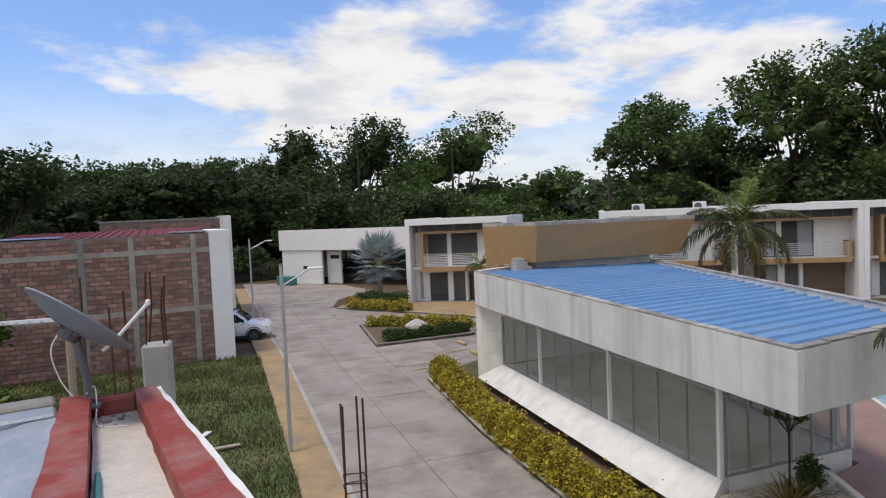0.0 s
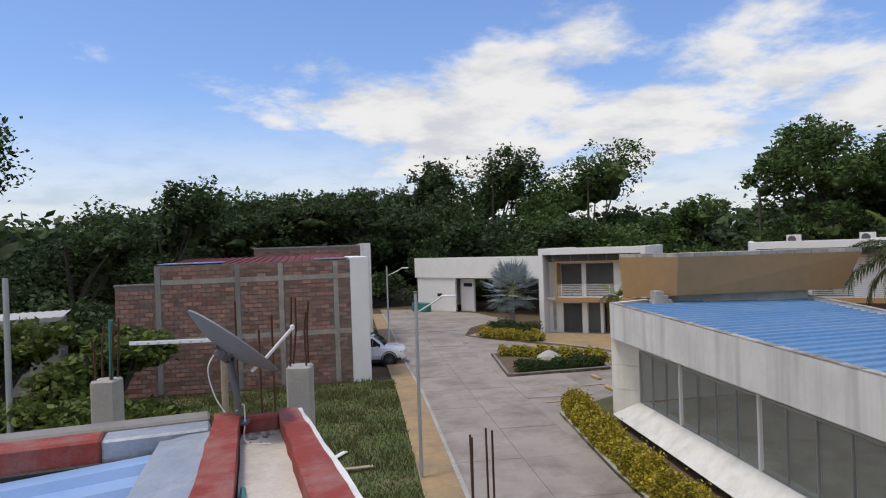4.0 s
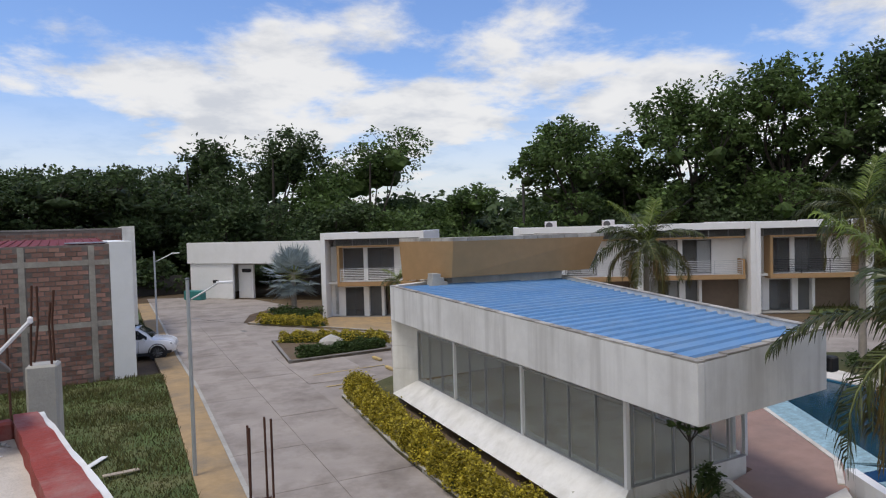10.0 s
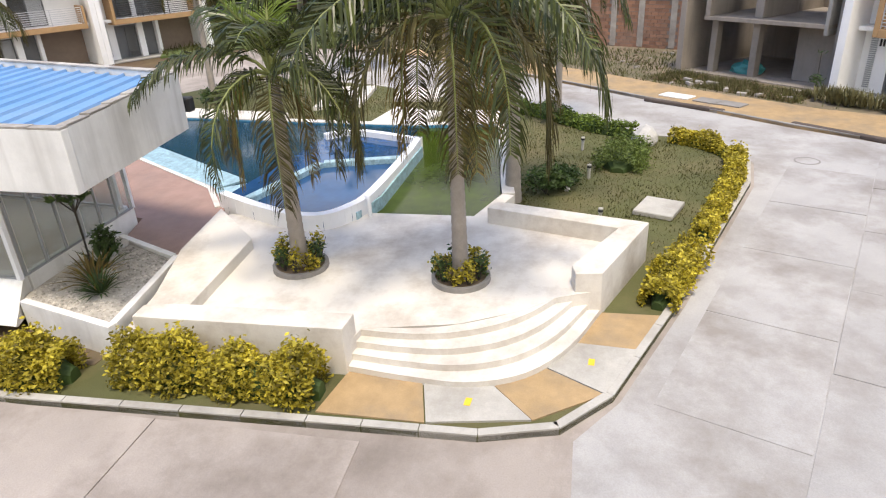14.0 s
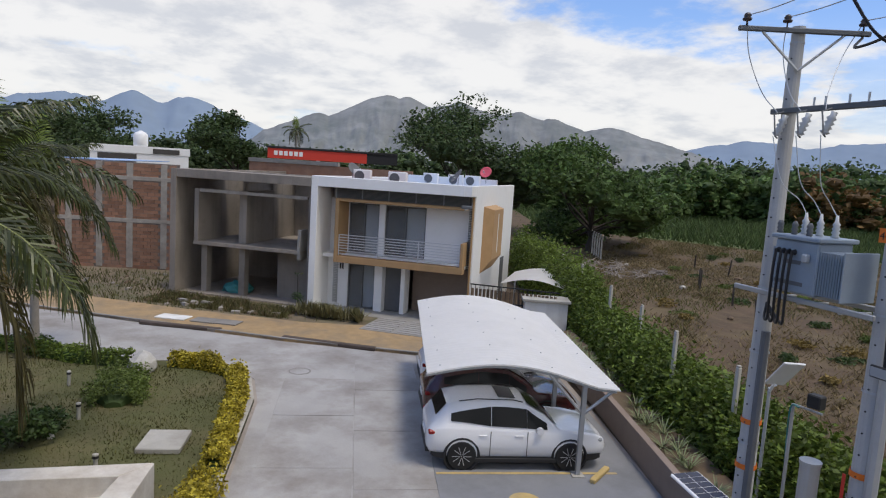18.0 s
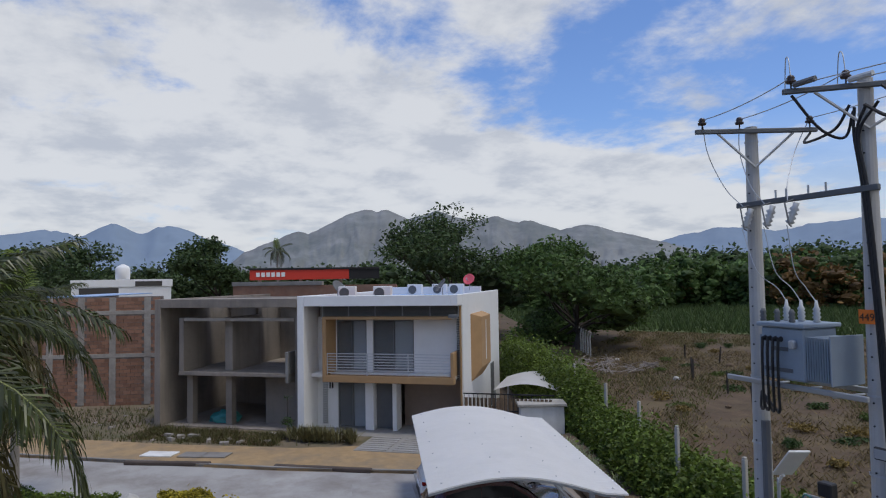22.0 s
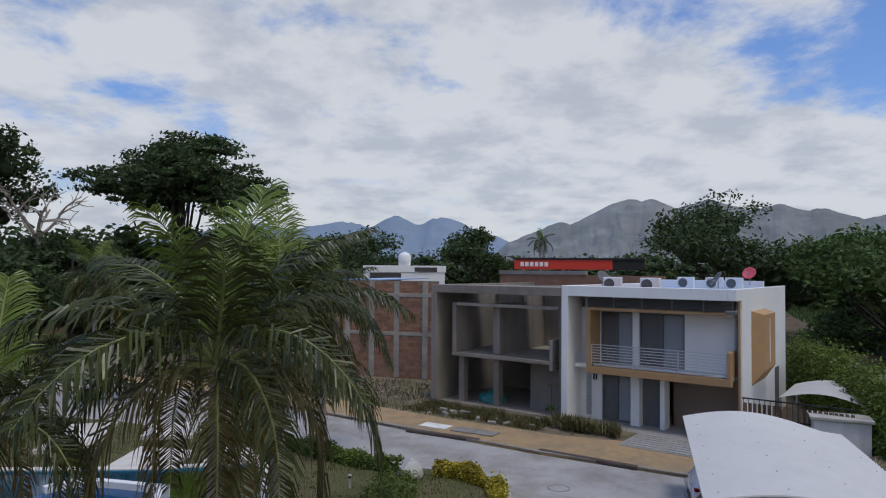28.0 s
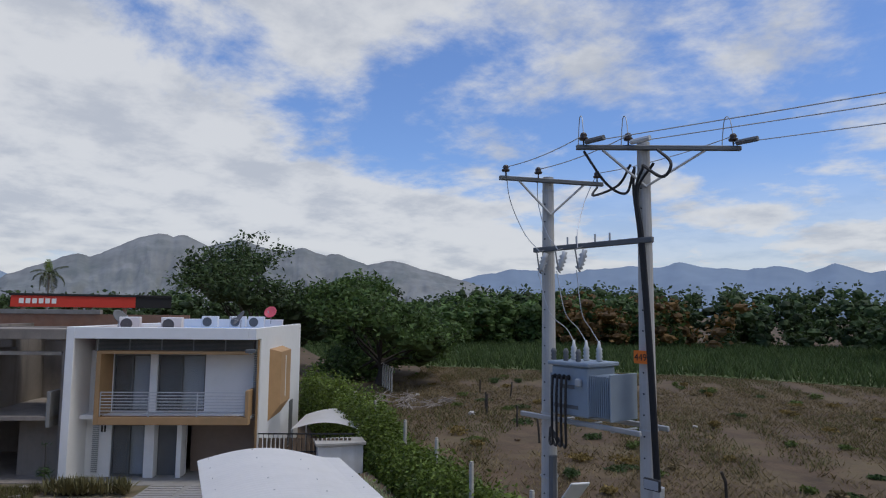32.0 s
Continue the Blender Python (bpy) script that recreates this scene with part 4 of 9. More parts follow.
# ---- plants ----
def palm_mesh(seed, n_fronds, length, dry=3, leaf_len=0.86):
    """Crown of feather fronds as arrays: a list of green fronds, a list of dry fronds, stalk bmesh."""
    rng = np.random.default_rng(seed)
    gv, dv = [], []
    stalk = bmesh.new()
    down = np.array([0, 0, -1.0])
    for i in range(n_fronds):
        az = 2.39996 * i + rng.uniform(-0.3, 0.3)
        f = i / n_fronds
        is_dry = i >= n_fronds - dry
        # young fronds stand up, old ones arch over and hang down along the trunk
        up = 1.50 - 1.62 * f + rng.uniform(-0.12, 0.12)
        L = length * rng.uniform(0.88, 1.10) * (0.92 + 0.08 * min(1, i / 4)) * (0.82 if is_dry else 1)
        bend = 0.44 + 2.56 * f ** 0.60 + rng.uniform(-0.15, 0.25)
        sway = rng.uniform(-0.3, 0.3)
        pts, p, n = [], np.array([0.0, 0.0, 0.0]), 16
        for k in range(n + 1):
            s = k / n
            pts.append(p.copy())
            ang = max(up - bend * s ** 0.75, -1.54)
            aa = az + sway * s
            p = p + np.array([math.cos(aa) * math.cos(ang), math.sin(aa) * math.cos(ang), math.sin(ang)]) * L / n
        tube(stalk, pts[::2], lambda s: 0.036 * (1 - 0.85 * s), 5)
        V, Fc = [], []
        (dv if is_dry else gv).append((V, Fc))
        m = 66
        for k in range(m):
            s = 0.13 + 0.87 * k / m
            j = min(int(s * n), n - 1)
            q = pts[j] + (pts[j + 1] - pts[j]) * (s * n - j)
            t = pts[j + 1] - pts[j]
            t = t / np.linalg.norm(t)
            side = np.cross(t, [0, 0, 1.0])
            side /= np.linalg.norm(side) + 1e-6
            upv = np.cross(side, t)
            ll = leaf_len * L / 2.9 * math.sin(math.pi * min(1, 0.24 + 0.66 * s)) ** 0.7
            limp = min(1.8, 0.30 + 2.2 * f) * (0.6 + 0.6 * s)
            for sg in (-1, 1):
                lq = ll * rng.uniform(0.85, 1.12)
                dirv = side * sg * 0.66 + t * 0.58 + upv * rng.uniform(0.0, 0.3) + rng.normal(size=3) * 0.07
                dirv /= np.linalg.norm(dirv)
                mid = q + dirv * lq * 0.36
                d2 = dirv + down * limp * rng.uniform(0.7, 1.15)
                tip = mid + d2 / np.linalg.norm(d2) * lq * 0.36
                d3 = d2 * 0.6 + down * limp
                end = tip + d3 / np.linalg.norm(d3) * lq * 0.28
                wv = (t * 0.9 + upv * rng.uniform(-0.5, 0.5)) * 0.0215 * L / 2.9
                b = len(V)
                V.extend([(q - wv * 0.5).tolist(), (q + wv * 0.5).tolist(), (mid + wv).tolist(), (mid - wv).tolist(), (tip + wv * 0.75).tolist(), (tip - wv * 0.75).tolist(), end.tolist()])
                Fc.extend([(b, b + 1, b + 2, b + 3), (b + 3, b + 2, b + 4, b + 5), (b + 5, b + 4, b + 6)])
    return gv, dv, stalk


def palm(m, height, radius, seed, label, n_fronds=22, length=2.6, dry=3, group="royal palms", crownshaft=True, lean=(0.0, 0.0)):
    t = thing("palm_tree", m, label, "palm tree", group)
    bm = bmesh.new()
    nr = max(8, int(height / 0.16))
    rings = []
    for i in range(nr * 2 + 1):
        s = i / (nr * 2)
        r = radius * (1.08 - 0.36 * s + 0.25 * math.exp(-s * 14)) * (1.0 if i % 2 else 0.94)
        c = Vector((lean[0] * s * s, lean[1] * s * s, height * s))
        rings.append([bm.verts.new(c + Vector((r * math.cos(2 * math.pi * k / 12), r * math.sin(2 * math.pi * k / 12), 0))) for k in range(12)])
    for a, b in zip(rings, rings[1:]):
        for k in range(12):
            bm.faces.new((a[k], a[(k + 1) % 12], b[(k + 1) % 12], b[k]))
    bm.faces.new(rings[-1])
    part("trunk", bm, "palm_trunk", t, "ringed grey trunk", smooth=True)
    top = Vector((lean[0], lean[1], height))
    g, d, st = palm_mesh(seed, n_fronds, length, dry)
    for k, (gvv, gff) in enumerate(g):
        cr = raw("frond", gvv, gff, "palm_young" if k < 2 else "palm_old" if k > len(g) * 0.72 else "palm", t, "bright green young frond" if k < 2 else "old olive-brown frond" if k > len(g) * 0.72 else "")
        cr.location = top
    for dvv, dff in d:
        o = raw("dry_frond", dvv, dff, "palm_dry", t, "hanging yellow-brown dry frond")
        o.location = top
    s = part("crown_core", st, "stalk", t)
    s.location = top
    if crownshaft:
        bm = bmesh.new()
        cyl(bm, top - Vector((0, 0, 0.75)), top + Vector((0, 0, 0.1)), radius * 0.80, radius * 0.45, 12)
        part("crownshaft", bm, "stalk", t, "green-brown crownshaft", smooth=True)
    return t


def fan_palm(m, height, seed):
    """A silver fan palm."""
    rng = np.random.default_rng(seed)
    t = thing("fan_palm", m, "silver-blue fan palm with round pleated leaves", "palm tree")
    bm = bmesh.new()
    cyl(bm, (0, 0, 0), (0, 0, height * 0.55), 0.22, 0.16, 10)
    part("trunk", bm, "palm_trunk", t)
    V, Fc, st = [], [], bmesh.new()
    c = np.array([0, 0, height * 0.5])
    for i in range(44):
        az, el = 2.39996 * i, 1.35 - 2.3 * (i / 44)
        d = np.array([math.cos(az) * math.cos(el), math.sin(az) * math.cos(el), math.sin(el)])
        hub = c + d * rng.uniform(1.2, 1.7)
        tube(st, [c, hub], 0.02, 4)
        side = np.cross(d, [0, 0, 1.0])
        side /= np.linalg.norm(side) + 1e-6
        up = np.cross(side, d)
        for k in range(22):
            a = math.radians(-125 + 250 * k / 21)
            tip = hub + (d * math.cos(a) + (side * 0.95 + up * 0.05) * math.sin(a) + up * 0.25 * (1 - abs(math.sin(a)))) * rng.uniform(0.95, 1.15)
            w = np.cross(tip - hub, up)
            w /= np.linalg.norm(w) + 1e-6
            mid = hub + (tip - hub) * 0.55
            b = len(V)
            V.extend([hub.tolist(), (mid + w * 0.055).tolist(), tip.tolist(), (mid - w * 0.055).tolist()])
            Fc.append((b, b + 1, b + 2, b + 3))
    raw("fan_crown", V, Fc, "palm_grey", t)
    part("stalk_cluster", st, "stalk", t)
    return t


def blob_points(rng, centre, radii, n, shell=0.55):
    v = rng.normal(size=(n, 3))
    v /= np.linalg.norm(v, axis=1, keepdims=True)
    r = rng.uniform(shell, 1.0, (n, 1)) ** 0.7
    lump = 1 + 0.22 * np.sin(v[:, :1] * 5.1 + centre[0]) * np.cos(v[:, 1:2] * 4.3 + centre[1])
    return np.asarray(centre) + v * r * lump * np.asarray(radii)


ICO = bmesh.new()
bmesh.ops.create_icosphere(ICO, subdivisions=2, radius=1.0)
ICO_V = np.array([v.co[:] for v in ICO.verts])
ICO_F = np.array([[v.index for v in f.verts] for f in ICO.faces])
ICO.free()


def cores(blobs, rng, scale=0.50):
    """Lumpy inner masses that close a crown behind its skin of leaves."""
    V, Fc = [], []
    for i, (c, rad) in enumerate(blobs):
        w = 1 + 0.30 * np.sin(ICO_V @ rng.normal(size=3) * 5 + i) * np.cos(ICO_V @ rng.normal(size=3) * 4)
        V.append(np.asarray(c) + ICO_V * w[:, None] * np.asarray(rad) * scale)
        Fc.append(ICO_F + i * len(ICO_V))
    return np.concatenate(V).tolist(), np.concatenate(Fc).tolist()


def tree(m, height, spread, seed, mat, label, form="round", lobes=15, per=1350, leaf=0.45, trunk=0.35, group="trees behind the houses", bare=0.35, under=True):
    """Trunk, forking limbs, and a crown of lobes, each a dome of small leaf clumps with gaps between. form: round, umbrella or dome."""
    rng = np.random.default_rng(seed)
    t = thing("tree", m, label, "tree", group)
    bm = bmesh.new()
    fork = height * (0.34 if form == "umbrella" else 0.22)
    tube(bm, arc_pts([(0, 0, 0), (rng.uniform(-.3, .3), rng.uniform(-.3, .3), fork * 0.6), (0, 0, fork), (rng.uniform(-.6, .6), rng.uniform(-.6, .6), height * 0.78)], 5), lambda s: trunk * (1.15 - 0.95 * s), 8)
    pts, blobs = [], []
    for i in range(lobes):
        az = 2.39996 * i + rng.uniform(-0.45, 0.45)
        f = math.sqrt((i + 0.4) / lobes)
        if form == "umbrella":
            r = spread * 0.80 * f * rng.uniform(0.85, 1.08)
            if under:                                    # a loose, many-storeyed crown
                z = height * (0.88 - 0.26 * f * f + rng.uniform(-0.09, 0.04) - (rng.uniform(0.18, 0.42) if i % 3 == 2 else 0))
                rad = np.array((spread * 0.30, spread * 0.30, height * 0.115)) * rng.uniform(0.75, 1.25)
            else:                                        # flat storeys of foliage
                z = height * (0.93 - 0.13 * f * f - 0.085 * (i % 4) * (1 - 0.4 * f) + rng.uniform(-0.035, 0.025))
                r *= rng.uniform(0.75, 1.22)
                rad = np.array((spread * 0.29, spread * 0.29, height * 0.045)) * rng.uniform(0.8, 1.2)
        else:
            z = height * (bare + (0.88 - bare) * ((i * 0.618) % 1.0))
            k = (z / height - bare) / (0.95 - bare)
            w = math.sqrt(max(0.06, 1 - (k * 1.2 - 0.30) ** 2)) if form == "round" else math.sqrt(max(0.12, 1 - max(0.0, k) ** 4.5))
            r = spread * 0.72 * w * rng.uniform(0.72 if form == "dome" else 0.5, 1.0)
            rad = np.array((spread * 0.36, spread * 0.36, min(height * 0.15, spread * 0.34))) * rng.uniform(0.8, 1.2)
        c = np.array((r * math.cos(az), r * math.sin(az), z))
        blobs.append((c - np.array((0, 0, rad[2] * 0.35)), rad * (0.80 if form == "umbrella" else 1.0)))
        s0 = Vector((0, 0, fork * rng.uniform(0.75, 1.25)))
        e = Vector(c) - Vector((0, 0, rad[2] * 0.4))
        mid = s0.lerp(e, 0.5) + Vector((0, 0, 0.06 * height if form == "umbrella" else 0)) + Vector(rng.normal(size=3) * 0.03 * height)
        if i % (2 if under else 4) == 0:
            tube(bm, arc_pts([s0, mid, e], 4), lambda q: trunk * 0.30 * (1 - 0.75 * q) + 0.02, 5)
        # clumps over the upper half of the lobe
        nc = int(rng.integers(11, 16))
        for j in range(nc):
            v = rng.normal(size=3)
            v[2] = abs(v[2]) * 0.9 - 0.30
            v /= np.linalg.norm(v)
            cc = c + v * rad * rng.uniform(0.65, 1.12)
            cr = rad * rng.uniform(0.30, 0.55)
            cr[2] = max(cr[2], cr[0] * (0.42 if under else 0.15))
            q = blob_points(rng, cc, cr, int(per / lobes * rng.uniform(0.7, 1.3)), 0.2)
            pts.append(q)
            if j % 2 == 0:
                tube(bm, [e, e.lerp(Vector(cc), 0.55) + Vector(rng.normal(size=3) * 0.15), cc], lambda q2: trunk * 0.12 * (1 - 0.8 * q2) + 0.012, 4)
        # stray twigs of leaves that break the outline
        v = rng.normal(size=(int(per / lobes * 0.8), 3))
        v /= np.linalg.norm(v, axis=1, keepdims=True)
        pts.append(c + v * rad * rng.uniform(0.85, 1.28, (len(v), 1)))
    part("trunk", bm, "bark", t, "dark trunk and limbs")
    P = np.concatenate(pts)
    P[:, 2] = np.clip(P[:, 2], 0.1, None)
    v, f = leaves(P, leaf, rng)
    raw("crown", v, f, mat, t)
    v, f = cores(blobs, rng, 0.40)
    raw("inner_crown", v, f, mat, t)
    return t


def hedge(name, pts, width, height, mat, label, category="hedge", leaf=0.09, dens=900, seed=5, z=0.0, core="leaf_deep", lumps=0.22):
    """A hedge along a line: a lumpy core and a skin of small leaves. The core's dark colour stands in for shade between
    the leaves.
    """
    rng = np.random.default_rng(seed)
    path = [Vector((p[0], p[1], z)) for p in pts]
    h = thing(name, Matrix.Translation(path[0]), label, category)
    allp = []
    bm = bmesh.new()
    for a, b in zip(path, path[1:]):
        L = (b - a).length
        n = int(L * dens)
        s = rng.uniform(0, 1, n)
        d = (b - a).normalized()
        nrm = Vector((-d.y, d.x, 0))
        th = rng.uniform(-0.1, math.pi + 0.1, n)
        rr = rng.uniform(0.66, 1.0, n) + rng.exponential(0.055, n)
        along = s * L
        gx, gy = a.x + d.x * along, a.y + d.y * along
        lump = 1 + lumps * np.sin(gx * 2.9 + gy * 1.7 + seed) * np.cos(gx * 1.3 - gy * 3.7) + lumps * 0.6 * np.sin(gx * 7.1 - gy * 6.3)
        off = np.cos(th) * width / 2 * rr * lump
        zz = np.clip(np.abs(np.sin(th)) ** 0.6 * height * rr * lump, 0.02, None)
        P = np.stack([gx + nrm.x * off - path[0].x, gy + nrm.y * off - path[0].y, zz], 1)
        allp.append(P)
        steps = max(1, int(L / 0.5))
        ring0 = None
        for k in range(steps + 1):
            c = a.lerp(b, k / steps) - path[0]
            ring = []
            end = 0.40 if (k == 0 and a is path[0]) or (k == steps and b is path[-1]) else 1.0
            for j in range(7):
                tt = math.pi * j / 6
                lu = 1 + lumps * math.sin((c.x + path[0].x) * 2.9 + (c.y + path[0].y) * 1.7 + seed) * math.cos((c.x + path[0].x) * 1.3 - (c.y + path[0].y) * 3.7)
                ring.append(bm.verts.new(c + nrm * math.cos(tt) * width / 2 * 0.72 * lu * end + Vector((0, 0, math.sin(tt) ** 0.6 * height * 0.74 * lu * end))))
            if ring0:
                for j in range(6):
                    bm.faces.new((ring0[j], ring0[j + 1], ring[j + 1], ring[j]))
            else:
                bm.faces.new(ring)
            ring0 = ring
        bm.faces.new(ring0[::-1])
    bmesh.ops.recalc_face_normals(bm, faces=bm.faces[:])
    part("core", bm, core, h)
    v, f = leaves(np.concatenate(allp), leaf, rng, droop=0.0, aspect=0.55)
    raw("foliage", v, f, mat, h)
    return h


def shrub(m, r, height, mat, seed, label, name="shrub", leaf=0.09, n=700, group="", category="shrub"):
    rng = np.random.default_rng(seed)
    t = thing(name, m, label, category, group)
    pts = [blob_points(rng, (rng.uniform(-.4, .4) * r, rng.uniform(-.4, .4) * r, height * rng.uniform(.35, .7)), (r * .65, r * .65, height * .4), n // 4, 0.3) for _ in range(4)]
    P = np.concatenate(pts)
    P[:, 2] = np.clip(P[:, 2], 0.02, None)
    v, f = leaves(P, leaf, rng, droop=0.0, aspect=0.5)
    raw("foliage", v, f, mat, t)
    bm = bmesh.new()
    for k in range(6):
        cyl(bm, (rng.uniform(-.1, .1) * r, rng.uniform(-.1, .1) * r, 0), (rng.uniform(-.6, .6) * r, rng.uniform(-.6, .6) * r, height * 0.7), 0.012, 0.006, 5)
    part("stem", bm, "bark", t)
    return t


def spiky(m, n, length, mat, seed, label, name="agave", width=0.03, group="", up=0.9):
    rng = np.random.default_rng(seed)
    t = thing(name, m, label, "plant", group)
    V, Fc = [], []
    for i in range(n):
        az, el = 2.39996 * i, up + rng.uniform(-0.5, 0.4)
        d = np.array([math.cos(az) * math.cos(el), math.sin(az) * math.cos(el), math.sin(el)])
        s = np.array([-math.sin(az), math.cos(az), 0]) * width
        L = length * rng.uniform(0.7, 1.2)
        mid, tip = d * L * 0.55, d * L + np.array([0, 0, -0.15 * L])
        b = len(V)
        V.extend([(-s * 0.6).tolist(), (s * 0.6).tolist(), (mid + s).tolist(), (mid - s).tolist(), tip.tolist()])
        Fc.extend([(b, b + 1, b + 2, b + 3), (b + 3, b + 2, b + 4)])
    raw("leaf_rosette", V, Fc, mat, t)
    return t


def blades(name, area, n, size, mat, seed, label, z=0.1, kind="stuff", group="", lean=0.5, width=0.012, patch=0.0):
    """Loose grass over a polygon in the plan."""
    rng = np.random.default_rng(seed)
    xs, ys = [p[0] for p in area], [p[1] for p in area]
    P = np.stack([rng.uniform(min(xs), max(xs), n * 3), rng.uniform(min(ys), max(ys), n * 3)], 1)
    inside = np.zeros(len(P), bool)
    for (x0, y0), (x1, y1) in zip(area, area[1:] + area[:1]):
        c = (y0 > P[:, 1]) != (y1 > P[:, 1])
        inside ^= c & (P[:, 0] < (x1 - x0) * (P[:, 1] - y0) / (y1 - y0 + 1e-12) + x0)
    if patch:
        w = np.sin(P[:, 0] * 0.37 + seed) * np.cos(P[:, 1] * 0.31) + np.sin(P[:, 0] * 0.11 - P[:, 1] * 0.17 + seed * 2) + 0.5 * np.sin(P[:, 0] * 1.3 + P[:, 1] * 0.9)
        inside &= w > patch * rng.uniform(0.2, 1.4, len(P))
    P = P[inside][:n]
    n = len(P)
    az = rng.uniform(0, 2 * math.pi, n)
    ht = size * rng.uniform(0.4, 1.4, n) * (0.7 + 0.6 * (np.sin(P[:, 0] * 1.3) * np.cos(P[:, 1] * 1.7) > 0))
    w = width * rng.uniform(0.7, 1.5, n)
    base = np.stack([P[:, 0], P[:, 1], np.full(n, z - 0.01)], 1)
    s = np.stack([np.cos(az) * w, np.sin(az) * w, np.zeros(n)], 1)
    a2 = rng.uniform(0, 2 * math.pi, n)
    tip = base + np.stack([np.cos(a2) * ht * lean, np.sin(a2) * ht * lean, ht], 1)
    V = np.stack([base - s, base + s, tip], 1).reshape(-1, 3)
    ob = raw(name, V.tolist(), np.arange(3 * n).reshape(-1, 3).tolist(), mat)
    return tagged(ob, label, "grass", group, kind)


# ---- the houses ----
WH = pose(28.8, -6.95, 0, 0, 0, -131)
house(WH, "white two-storey end-terrace house with tan balcony surround", corner=True, blinds=("curtain_grey", "curtain_pale"))
cam_box = thing("security_camera", WH @ pose(W - 0.15, -0.02, 5.2), "grey security camera on a wall bracket", "camera")
bx("camera_body", (-0.15, 0.25, -0.5, -0.32, 0.0, 0.14), "dgrey", cam_box, bev=0.02)
bx("bracket", (-0.02, 0.03, -0.45, 0.05, -0.06, -0.003), "steel", cam_box, bev=0.005)
shell_house(WH @ pose(-W, 0, 0), "unfinished bare concrete terrace house with open floors")
ROW = pose(8.9, 46.9, 0, 0, 0, -28)
house(ROW, "white two-storey corner house with a silver railing", bay=False, blinds=(None, None))
for i in range(3):
    house(ROW @ (pose(13.7, 0, 0) @ Matrix.Diagonal((1.148, 1, 1, 1)) if i == 0 else pose(14.8 + i * (W + 0.01), 0, 0)), "white two-storey terrace house with tan balcony", bay=False, blinds=(None, "white_clean") if i < 2 else ("curtain_grey", None), rail="rail" if i < 2 else "black")


# ---- pool house ----
club = thing("pool_house", Matrix(), "white single-storey pool house with long glazed front and blue roof", "building")
A, B, C, Dd = Vector((7.0, 8.65)), Vector((10.85, 9.35)), Vector((14.0, 24.0)), Vector((6.5, 23.25))
ZF0 = 3.08
ZA, ZB, ZC, ZD_ = 4.11, 4.25, 4.30, 4.30        # the roof edge at each corner
GA, GB, GC, GD = Vector((7.74, 11.38)), Vector((11.32, 11.74)), Vector((11.9, 23.4)), Vector((7.25, 22.45))


def slab_between(name, p, q, t, z0, z1, mat, parent, label="", bev=0.01):
    """An upright plate from p to q in the plan, t thick to its left."""
    d = (q - p).normalized()
    n = Vector((-d.y, d.x)) * t
    bm = bmesh.new()
    prism(bm, [tuple(p), tuple(q), tuple(q + n), tuple(p + n)], z0, z1)
    bmesh.ops.recalc_face_normals(bm, faces=bm.faces[:])
    if bev:
        bevel(bm, bev)
    return part(name, bm, mat, parent, label)


def fascia(p, q, zp, zq, t=0.16):
    """An upright band whose top runs from zp to zq, with worn coping stones along it."""
    d = (q - p).normalized()
    n = Vector((-d.y, d.x)) * t
    bm = bmesh.new()
    prism(bm, [tuple(p), tuple(q), tuple(q + n), tuple(p + n)], ZF0, zp)
    for v in bm.verts:
        if v.co.z > ZF0 + 0.1:
            v.co.z = zp + (zq - zp) * min(1, max(0, (v.co.xy - p).dot(d) / (q - p).length))
    bmesh.ops.recalc_face_normals(bm, faces=bm.faces[:])
    bevel(bm, 0.012)
    part("fascia", bm, "fascia", club, "rain-streaked white fascia")
    k = max(1, round((q - p).length / 0.62))
    for i in range(k):
        a, b = p.lerp(q, i / k) + d * 0.006, p.lerp(q, (i + 1) / k) - d * 0.006
        za = zp + (zq - zp) * (i + 0.5) / k
        slab_between("coping_stone", a, b, t + 0.015, za + 0.002, za + 0.035, "coping", club, bev=0)


fascia(Dd, A, ZD_, ZA)
fascia(A + Vector((0.165, 0.03)), B, ZA, ZB)
fascia(B + Vector((0, 0.003)), C, ZB, ZC)
bm = bmesh.new()
prism(bm, [tuple(p) for p in (A + Vector((0.2, 0.2)), B + Vector((-0.17, 0.02)), C + Vector((-0.2, 0)), Dd + Vector((0.3, 0)))], ZF0 + 0.02, ZF0 + 0.12)
part("soffit", bm, "white_clean", club, "white soffit")
# ribbed blue roof, ribs running across, falling slightly to the front
bm = bmesh.new()
n_rib = 31
L0, L1 = A + Vector((0.17, 0.20)), Dd + Vector((0.17, -0.05))
R0, R1 = B + Vector((-0.18, 0.06)), C + Vector((-0.18, -0.05))
rows = []
for i in range(n_rib):
    for f, h in ((0.0, 0.0), (0.80, 0.0), (0.84, 0.05), (0.96, 0.05)):
        q = (i + f) / n_rib
        l, r = L0.lerp(L1, q), R0.lerp(R1, q)
        rows.append((bm.verts.new((l.x, l.y, ZA - 0.09 + (ZD_ - ZA) * q + h)), bm.verts.new((r.x, r.y, ZB - 0.12 + (ZC - ZB) * q + h))))
for a, b in zip(rows, rows[1:]):
    bm.faces.new((a[0], a[1], b[1], b[0]))
part("roof_sheet", bm, "blue_roof", club, "blue ribbed metal roof sheets")
# angled wall at the far end, with panel joints
for z0, z1 in ((0.42, 1.30), (1.31, 2.15), (2.16, ZF0 - 0.003)):
    slab_between("end_wall", Vector((6.5, 23.2)), Vector((7.25, 22.5)), 0.25, z0, z1, "white", club, "white panelled end wall", 0.006)
